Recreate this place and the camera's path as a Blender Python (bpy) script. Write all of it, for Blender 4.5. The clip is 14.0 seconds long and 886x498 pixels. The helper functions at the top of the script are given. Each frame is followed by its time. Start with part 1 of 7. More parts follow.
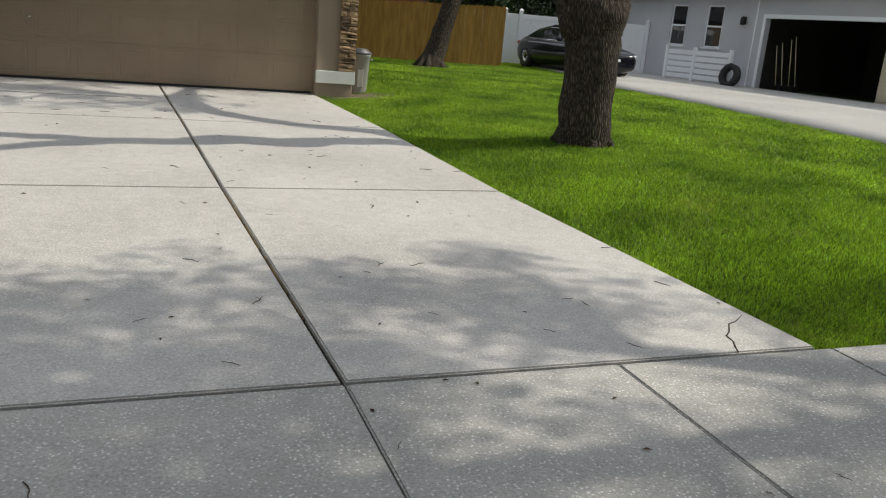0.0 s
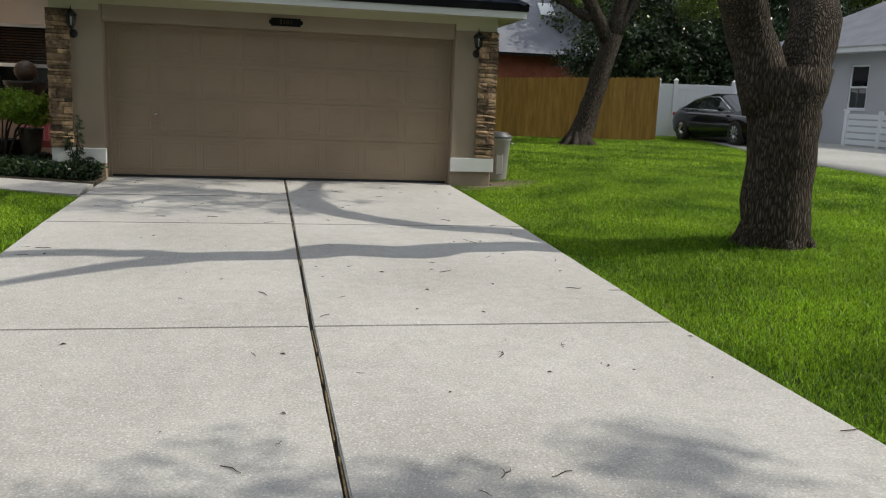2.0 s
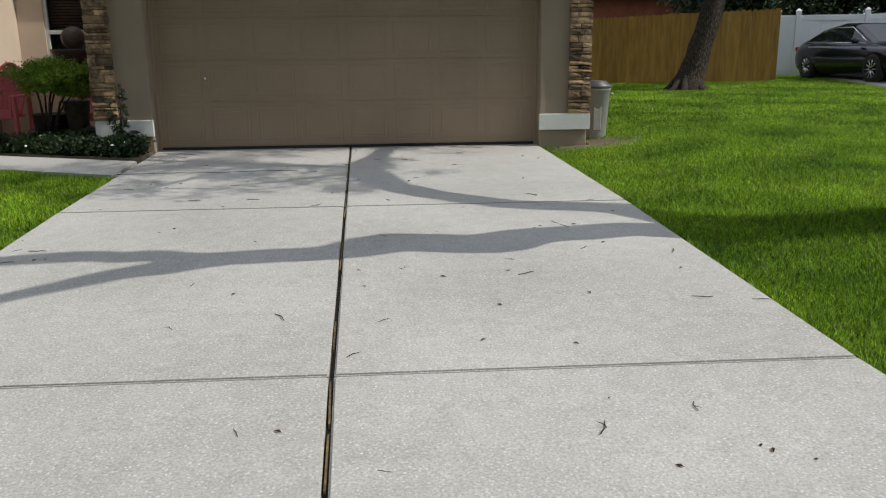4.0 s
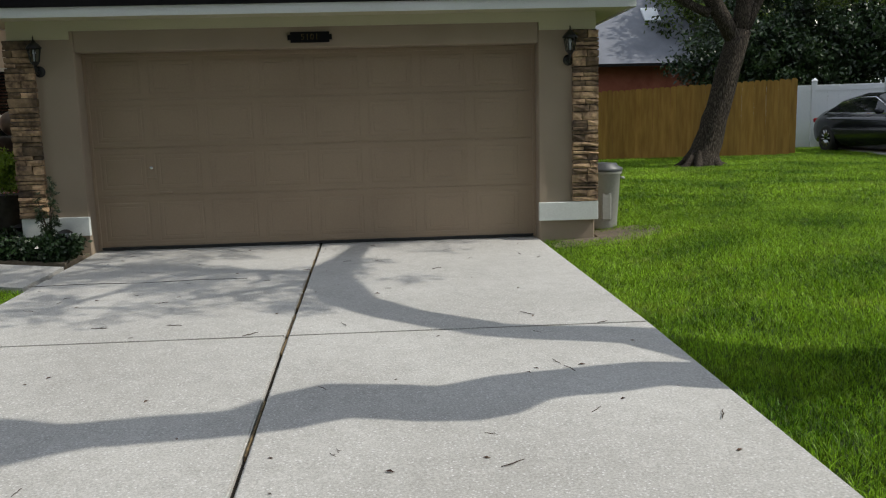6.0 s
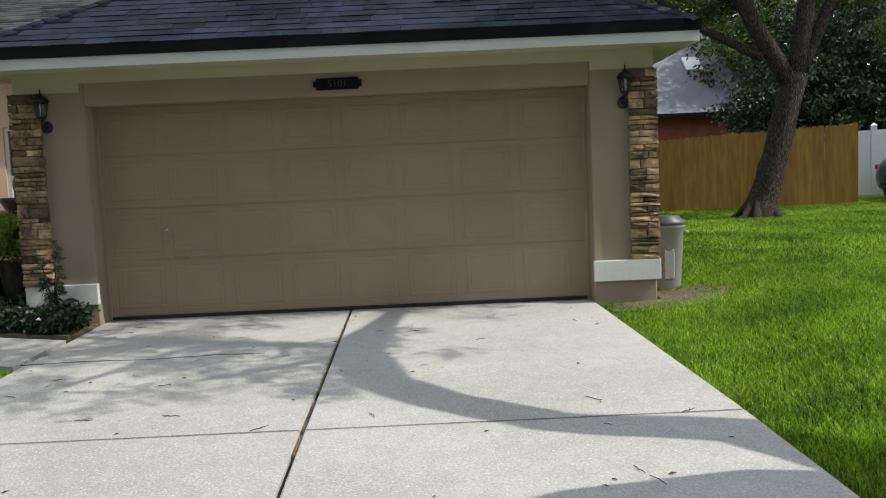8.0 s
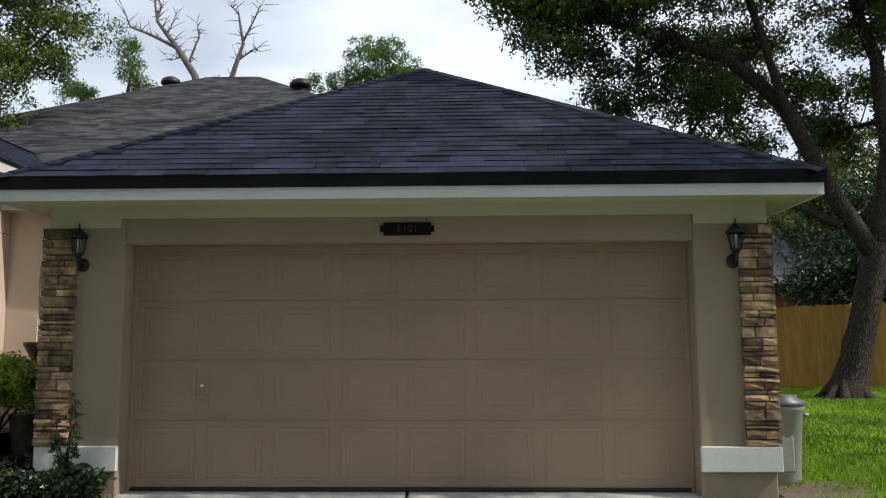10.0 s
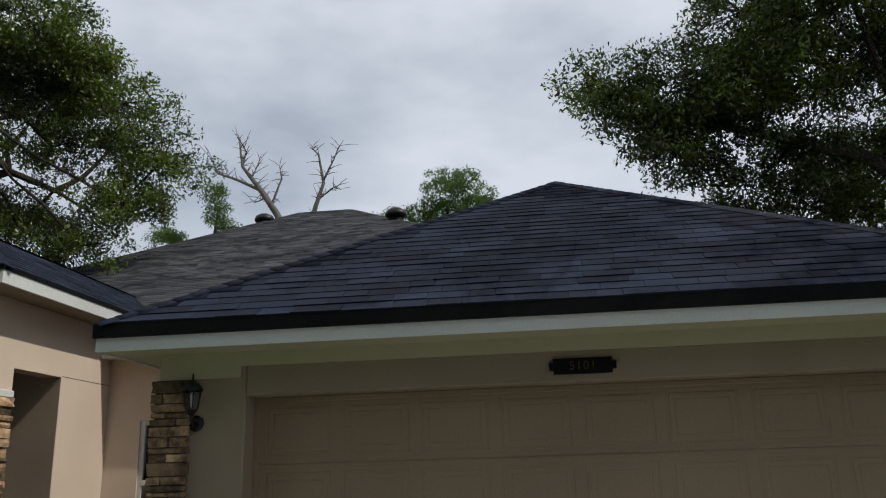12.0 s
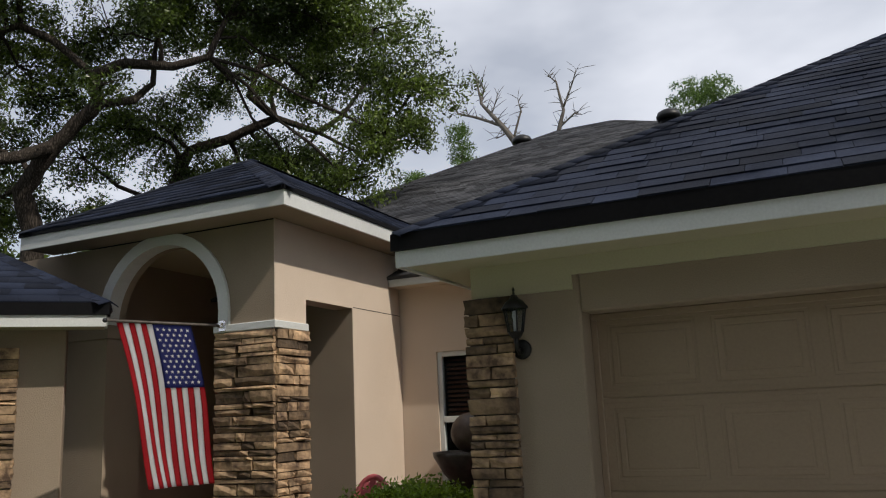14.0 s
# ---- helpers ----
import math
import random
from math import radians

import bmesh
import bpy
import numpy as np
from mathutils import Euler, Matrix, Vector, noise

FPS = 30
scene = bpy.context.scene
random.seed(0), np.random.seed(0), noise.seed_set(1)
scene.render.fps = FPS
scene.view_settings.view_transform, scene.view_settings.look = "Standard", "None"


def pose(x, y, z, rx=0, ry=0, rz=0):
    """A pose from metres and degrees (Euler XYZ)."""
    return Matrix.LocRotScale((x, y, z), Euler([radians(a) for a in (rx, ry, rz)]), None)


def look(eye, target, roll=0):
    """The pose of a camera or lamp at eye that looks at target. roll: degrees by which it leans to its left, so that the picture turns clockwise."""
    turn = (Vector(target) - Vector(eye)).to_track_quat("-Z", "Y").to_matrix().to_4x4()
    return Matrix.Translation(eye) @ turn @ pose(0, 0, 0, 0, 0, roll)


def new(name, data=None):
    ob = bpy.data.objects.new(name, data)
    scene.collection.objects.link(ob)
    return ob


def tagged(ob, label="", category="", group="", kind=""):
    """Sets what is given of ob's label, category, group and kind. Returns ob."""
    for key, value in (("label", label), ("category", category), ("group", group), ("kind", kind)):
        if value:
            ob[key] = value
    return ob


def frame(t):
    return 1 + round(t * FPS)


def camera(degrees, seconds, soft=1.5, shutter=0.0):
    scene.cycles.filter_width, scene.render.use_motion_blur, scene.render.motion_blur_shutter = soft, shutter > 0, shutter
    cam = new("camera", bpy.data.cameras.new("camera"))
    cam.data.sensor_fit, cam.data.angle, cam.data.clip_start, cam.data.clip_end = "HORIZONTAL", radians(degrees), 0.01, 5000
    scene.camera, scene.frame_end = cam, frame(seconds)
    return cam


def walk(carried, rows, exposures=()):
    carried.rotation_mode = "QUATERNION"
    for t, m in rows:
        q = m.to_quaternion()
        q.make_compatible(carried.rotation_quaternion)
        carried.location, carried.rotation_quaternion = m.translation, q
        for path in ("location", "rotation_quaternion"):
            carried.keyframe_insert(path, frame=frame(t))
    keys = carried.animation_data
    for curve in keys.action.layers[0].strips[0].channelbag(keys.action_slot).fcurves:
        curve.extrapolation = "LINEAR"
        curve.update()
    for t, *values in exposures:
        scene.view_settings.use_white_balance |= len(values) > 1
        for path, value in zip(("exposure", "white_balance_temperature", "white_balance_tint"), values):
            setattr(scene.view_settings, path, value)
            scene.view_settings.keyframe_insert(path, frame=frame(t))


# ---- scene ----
cam = camera(57.2, 14.0, soft=1.15)
PATH = [
    (0, (-0.459, -13.566, 1.164), (0.259, -11.77, 0.653), 5.0),
    (0.5, (-0.194, -13.153, 1.167), (0.435, -11.343, 0.592), 5.4),
    (1, (-0.128, -12.732, 1.187), (0.361, -10.849, 0.726), 6.8),
    (1.5, (-0.06, -12.345, 1.247), (0.369, -10.439, 0.815), 3.7),
    (2, (0.088, -12.007, 1.263), (0.457, -10.075, 0.901), 2.3),
    (2.5, (0.222, -11.699, 1.237), (0.408, -9.759, 0.789), 1.5),
    (3, (0.27, -11.305, 1.25), (0.456, -9.371, 0.775), 0.2),
    (5.5, (0.862, -9.265, 1.24), (0.888, -7.325, 0.754), -1.8),
    (6, (0.877, -8.893, 1.317), (0.984, -6.92, 1.008), -1.5),
    (6.5, (0.926, -8.523, 1.29), (1.001, -6.55, 0.971), -2.3),
    (7, (0.976, -8.288, 1.296), (1.025, -6.313, 0.982), -4.0),
    (9.5, (0.609, -7.271, 1.237), (0.558, -5.277, 1.377), 0.3),
    (10, (0.525, -6.911, 1.265), (0.465, -4.925, 1.494), -0.2),
    (10.5, (0.405, -6.585, 1.377), (0.347, -4.64, 1.838), -0.2),
    (11, (0.222, -6.354, 1.467), (0.16, -4.434, 2.024), -1.0),
    (11.5, (-0.029, -6.121, 1.471), (-0.102, -4.198, 2.016), -2.4),
    (12, (-0.245, -5.786, 1.516), (-0.478, -3.874, 2.056), -1.7),
    (12.5, (-0.531, -5.492, 1.555), (-0.862, -3.59, 2.078), -3.1),
    (13, (-0.785, -5.229, 1.599), (-1.211, -3.344, 2.114), -5.1),
    (13.5, (-0.998, -4.874, 1.619), (-1.605, -3.042, 2.143), -3.9),
    (14, (-1.212, -4.518, 1.585), (-2.029, -2.737, 1.986), -2.6),
]
EXPOSURES = [(0.0, -0.46, 6820, 10), (3.0, -0.62, 6500, 9), (5.5, -0.66, 6400, 9), (7.2, -0.38, 6380, 7), (9.5, -0.26, 6540, 9), (10.0, -0.41, 6460, 9), (11.0, -0.83, 6430, 8), (12.5, -0.99, 6480, 10), (14.0, -0.78, 6640, 12)]
walk(cam, [(t, look(eye, target, roll)) for t, eye, target, roll in PATH], EXPOSURES)

# ---- light: hazy sky and a low warm sun from the east side of the drive ----
SUN_EL, SUN_AZ = 46.0, -12.0  # degrees up; degrees from +x towards +y
world = bpy.data.worlds.new("sky")
scene.world = world
world.use_nodes = True
wn, wl = world.node_tree.nodes, world.node_tree.links
wn.clear()
w_out, w_bg, w_sky = wn.new("ShaderNodeOutputWorld"), wn.new("ShaderNodeBackground"), wn.new("ShaderNodeTexSky")
w_sky.sky_type, w_sky.sun_disc = "NISHITA", False
w_sky.sun_elevation, w_sky.sun_rotation = radians(SUN_EL), radians(90 - SUN_AZ)
w_sky.dust_density, w_sky.air_density = 1.0, 1.0
w_tc, w_map, w_noise, w_ramp, w_mix = (wn.new("ShaderNodeTexCoord"), wn.new("ShaderNodeMapping"), wn.new("ShaderNodeTexNoise"),
                                       wn.new("ShaderNodeValToRGB"), wn.new("ShaderNodeMixRGB"))
w_map.inputs["Scale"].default_value = (1.0, 1.0, 2.2)
w_noise.inputs["Scale"].default_value, w_noise.inputs["Detail"].default_value = 2.3, 5.0
w_noise.inputs["Roughness"].default_value = 0.5
w_ramp.color_ramp.elements[0].position, w_ramp.color_ramp.elements[1].position = 0.38, 0.60
w_ramp.color_ramp.elements[0].color = (0.5, 0.5, 0.5, 1)
w_ramp.color_ramp.elements[1].color = (0.95, 0.95, 0.95, 1)
w_mix.inputs[2].default_value = (10.6, 11.3, 12.5, 1)
wl.new(w_tc.outputs["Generated"], w_map.inputs[0])
wl.new(w_map.outputs[0], w_noise.inputs["Vector"])
wl.new(w_noise.outputs["Fac"], w_ramp.inputs[0])
wl.new(w_ramp.outputs[0], w_mix.inputs[0])
wl.new(w_sky.outputs[0], w_mix.inputs[1])
wl.new(w_mix.outputs[0], w_bg.inputs[0])
w_bg.inputs[1].default_value = 0.13
wl.new(w_bg.outputs[0], w_out.inputs[0])
sun_data = bpy.data.lights.new("sun", "SUN")
sun_data.energy, sun_data.angle, sun_data.color = 5.0, radians(0.6), (1.0, 0.94, 0.84)
sun_to = Vector((math.cos(radians(SUN_EL)) * math.cos(radians(SUN_AZ)), math.cos(radians(SUN_EL)) * math.sin(radians(SUN_AZ)), math.sin(radians(SUN_EL))))
sun = new("sun", sun_data)
sun.matrix_world = look(sun_to * 50, (0, 0, 0))
scene.view_settings.exposure = 0.0


# ---- materials ----
def surf(name, c1, c2, rough=0.8, fine=40.0, coarse=1.5, bump=0.2, metal=0.0, rand="", rand_amount=0.25, mix=0.5, spec=0.5, stretch=(1, 1, 1),
         dist=0.01, back=0.0):
    """Two colours mixed by coarse stains and fine grain, with fine relief; rand 'object' or 'island' varies whole pieces."""
    m = bpy.data.materials.new(name)
    m.use_nodes = True
    n, l = m.node_tree.nodes, m.node_tree.links
    b = n["Principled BSDF"]
    g, mp, f, c = n.new("ShaderNodeNewGeometry"), n.new("ShaderNodeMapping"), n.new("ShaderNodeTexNoise"), n.new("ShaderNodeTexNoise")
    mp.inputs["Scale"].default_value = stretch
    l.new(g.outputs["Position"], mp.inputs[0])
    for node, sc in ((f, fine), (c, coarse)):
        node.inputs["Scale"].default_value, node.inputs["Detail"].default_value = sc, 5.0
        l.new(mp.outputs[0], node.inputs["Vector"])
    a = n.new("ShaderNodeMath")
    a.operation = "MULTIPLY_ADD"
    a.inputs[1].default_value = mix
    h = n.new("ShaderNodeMath")
    h.operation = "MULTIPLY"
    h.inputs[1].default_value = 1 - mix
    l.new(c.outputs["Fac"], h.inputs[0])
    l.new(f.outputs["Fac"], a.inputs[0])
    l.new(h.outputs[0], a.inputs[2])
    r = n.new("ShaderNodeValToRGB")
    r.color_ramp.elements[0].position, r.color_ramp.elements[1].position = 0.36, 0.64
    r.color_ramp.elements[0].color, r.color_ramp.elements[1].color = (*c1, 1), (*c2, 1)
    l.new(a.outputs[0], r.inputs[0])
    col = r.outputs[0]
    if rand:
        src = n.new("ShaderNodeObjectInfo").outputs["Random"] if rand == "object" else g.outputs["Random Per Island"]
        mr, hs = n.new("ShaderNodeMapRange"), n.new("ShaderNodeHueSaturation")
        mr.inputs["To Min"].default_value, mr.inputs["To Max"].default_value = 1 - rand_amount, 1 + rand_amount
        l.new(src, mr.inputs["Value"])
        l.new(mr.outputs[0], hs.inputs["Value"])
        l.new(col, hs.inputs["Color"])
        col = hs.outputs[0]
    l.new(col, b.inputs["Base Color"])
    b.inputs["Roughness"].default_value, b.inputs["Metallic"].default_value = rough, metal
    b.inputs["Specular IOR Level"].default_value = spec
    if back:
        b.inputs["Transmission Weight"].default_value = 0.0
        tr, mx = n.new("ShaderNodeBsdfTranslucent"), n.new("ShaderNodeMixShader")
        mx.inputs[0].default_value = back
        l.new(col, tr.inputs[0])
        l.new(b.outputs[0], mx.inputs[1])
        l.new(tr.outputs[0], mx.inputs[2])
        l.new(mx.outputs[0], n["Material Output"].inputs[0])
    if bump:
        bp = n.new("ShaderNodeBump")
        bp.inputs["Strength"].default_value, bp.inputs["Distance"].default_value = bump, dist
        l.new(f.outputs["Fac"], bp.inputs["Height"])
        l.new(bp.outputs[0], b.inputs["Normal"])
    return m


def concrete(name, c1, c2, fleck):
    """Brushed concrete with pale exposed aggregate and broad stains."""
    m = surf(name, c1, c2, 0.85, 9.0, 0.55, 0.0, mix=0.35, spec=0.3)
    n, l = m.node_tree.nodes, m.node_tree.links
    b = n["Principled BSDF"]
    base = b.inputs["Base Color"].links[0].from_socket
    g, v, r, mx = n.new("ShaderNodeNewGeometry"), n.new("ShaderNodeTexVoronoi"), n.new("ShaderNodeValToRGB"), n.new("ShaderNodeMixRGB")
    v.inputs["Scale"].default_value = 48.0
    l.new(g.outputs["Position"], v.inputs["Vector"])
    r.color_ramp.elements[0].position, r.color_ramp.elements[1].position = 0.17, 0.3
    r.color_ramp.elements[0].color, r.color_ramp.elements[1].color = (0.85, 0.85, 0.85, 1), (0, 0, 0, 1)
    l.new(v.outputs["Distance"], r.inputs[0])
    big, ramp2, mul = n.new("ShaderNodeTexNoise"), n.new("ShaderNodeValToRGB"), n.new("ShaderNodeMath")
    big.inputs["Scale"].default_value, big.inputs["Detail"].default_value = 14.0, 3.0
    l.new(g.outputs["Position"], big.inputs["Vector"])
    ramp2.color_ramp.elements[0].position, ramp2.color_ramp.elements[1].position = 0.26, 0.46
    l.new(big.outputs["Fac"], ramp2.inputs[0])
    mul.operation = "MULTIPLY"
    l.new(r.outputs[0], mul.inputs[0])
    l.new(ramp2.outputs[0], mul.inputs[1])
    l.new(mul.outputs[0], mx.inputs[0])
    l.new(base, mx.inputs[1])
    mx.inputs[2].default_value = (*fleck, 1)
    pit, pr, px_ = n.new("ShaderNodeTexNoise"), n.new("ShaderNodeValToRGB"), n.new("ShaderNodeMixRGB")
    pit.inputs["Scale"].default_value, pit.inputs["Detail"].default_value = 85.0, 6.0
    pit.inputs["Roughness"].default_value = 0.75
    l.new(g.outputs["Position"], pit.inputs["Vector"])
    pr.color_ramp.elements[0].position, pr.color_ramp.elements[1].position = 0.34, 0.62
    pr.color_ramp.elements[0].color, pr.color_ramp.elements[1].color = (0.64, 0.64, 0.63, 1), (1.09, 1.09, 1.09, 1)
    l.new(pit.outputs["Fac"], pr.inputs[0])
    px_.blend_type = "MULTIPLY"
    px_.inputs[0].default_value = 1.0
    l.new(mx.outputs[0], px_.inputs[1])
    l.new(pr.outputs[0], px_.inputs[2])
    l.new(px_.outputs[0], b.inputs["Base Color"])
    f2, bp = n.new("ShaderNodeTexNoise"), n.new("ShaderNodeBump")
    f2.inputs["Scale"].default_value, f2.inputs["Detail"].default_value = 130.0, 4.0
    l.new(g.outputs["Position"], f2.inputs["Vector"])
    bp.inputs["Strength"].default_value, bp.inputs["Distance"].default_value = 0.35, 0.004
    l.new(f2.outputs["Fac"], bp.inputs["Height"])
    l.new(bp.outputs[0], b.inputs["Normal"])
    return m


def fissured(name, dark, mid, pale, scale=11.0, depth=0.03):
    """Bark: upright plates parted by dark cracks."""
    m = surf(name, mid, pale, 0.95, 34, 2.2, 0.0, mix=0.6, spec=0.15, stretch=(1, 1, 0.4))
    n, l = m.node_tree.nodes, m.node_tree.links
    b = n["Principled BSDF"]
    base = b.inputs["Base Color"].links[0].from_socket
    g, mp, wob, add, v, r, mx, bp = (n.new("ShaderNodeNewGeometry"), n.new("ShaderNodeMapping"), n.new("ShaderNodeTexNoise"), n.new("ShaderNodeMixRGB"), n.new("ShaderNodeTexVoronoi"),
                                     n.new("ShaderNodeValToRGB"), n.new("ShaderNodeMixRGB"), n.new("ShaderNodeBump"))
    mp.inputs["Scale"].default_value = (1, 1, 0.17)
    wob.inputs["Scale"].default_value = 5.0
    l.new(g.outputs["Position"], mp.inputs[0])
    l.new(mp.outputs[0], wob.inputs["Vector"])
    add.blend_type = "ADD"
    add.inputs[0].default_value = 0.12
    l.new(mp.outputs[0], add.inputs[1])
    l.new(wob.outputs["Color"], add.inputs[2])
    v.feature = "DISTANCE_TO_EDGE"
    v.inputs["Scale"].default_value = scale
    l.new(add.outputs[0], v.inputs["Vector"])
    r.color_ramp.elements[0].position, r.color_ramp.elements[1].position = 0.0, 0.34
    l.new(v.outputs["Distance"], r.inputs[0])
    l.new(r.outputs[0], mx.inputs[0])
    mx.inputs[1].default_value = (*dark, 1)
    l.new(base, mx.inputs[2])
    l.new(mx.outputs[0], b.inputs["Base Color"])
    bp.inputs["Strength"].default_value, bp.inputs["Distance"].default_value = 1.0, depth
    l.new(r.outputs[0], bp.inputs["Height"])
    l.new(bp.outputs[0], b.inputs["Normal"])
    return m


def lawn_blades(name, dark, fresh, dry):
    """Grass: blade-to-blade spread, with broad fresh and dry yellowish patches."""
    m = surf(name, dark, fresh, 0.5, 34, 0.9, 0.0, rand="island", rand_amount=0.8, mix=0.5, spec=0.35, back=0.42)
    n, l = m.node_tree.nodes, m.node_tree.links
    b = n["Principled BSDF"]
    base = b.inputs["Base Color"].links[0].from_socket
    g, big, small, add, r, mx = (n.new("ShaderNodeNewGeometry"), n.new("ShaderNodeTexNoise"), n.new("ShaderNodeTexNoise"), n.new("ShaderNodeMath"),
                                 n.new("ShaderNodeValToRGB"), n.new("ShaderNodeMixRGB"))
    for node, sc in ((big, 0.8), (small, 7.0)):
        node.inputs["Scale"].default_value, node.inputs["Detail"].default_value = sc, 4.0
        l.new(g.outputs["Position"], node.inputs["Vector"])
    add.operation = "MULTIPLY"
    l.new(big.outputs["Fac"], add.inputs[0])
    l.new(small.outputs["Fac"], add.inputs[1])
    r.color_ramp.elements[0].position, r.color_ramp.elements[1].position = 0.30, 0.50
    l.new(add.outputs[0], r.inputs[0])
    l.new(r.outputs[0], mx.inputs[0])
    l.new(base, mx.inputs[1])
    mx.inputs[2].default_value = (*dry, 1)
    l.new(mx.outputs[0], b.inputs["Base Color"])
    return m


def glassy(name, tint, rough=0.02, alpha_mix=0.25):
    """A pane: mostly clear with a sharp sheen."""
    m = bpy.data.materials.new(name)
    m.use_nodes = True
    n, l = m.node_tree.nodes, m.node_tree.links
    b = n["Principled BSDF"]
    b.inputs["Base Color"].default_value = (*tint, 1)
    b.inputs["Roughness"].default_value = rough
    b.inputs["Specular IOR Level"].default_value = 0.8
    t, mx = n.new("ShaderNodeBsdfTransparent"), n.new("ShaderNodeMixShader")
    t.inputs[0].default_value = (0.85, 0.9, 0.9, 1)
    mx.inputs[0].default_value = alpha_mix
    l.new(t.outputs[0], mx.inputs[1])
    l.new(b.outputs[0], mx.inputs[2])
    l.new(mx.outputs[0], n["Material Output"].inputs[0])
    return m


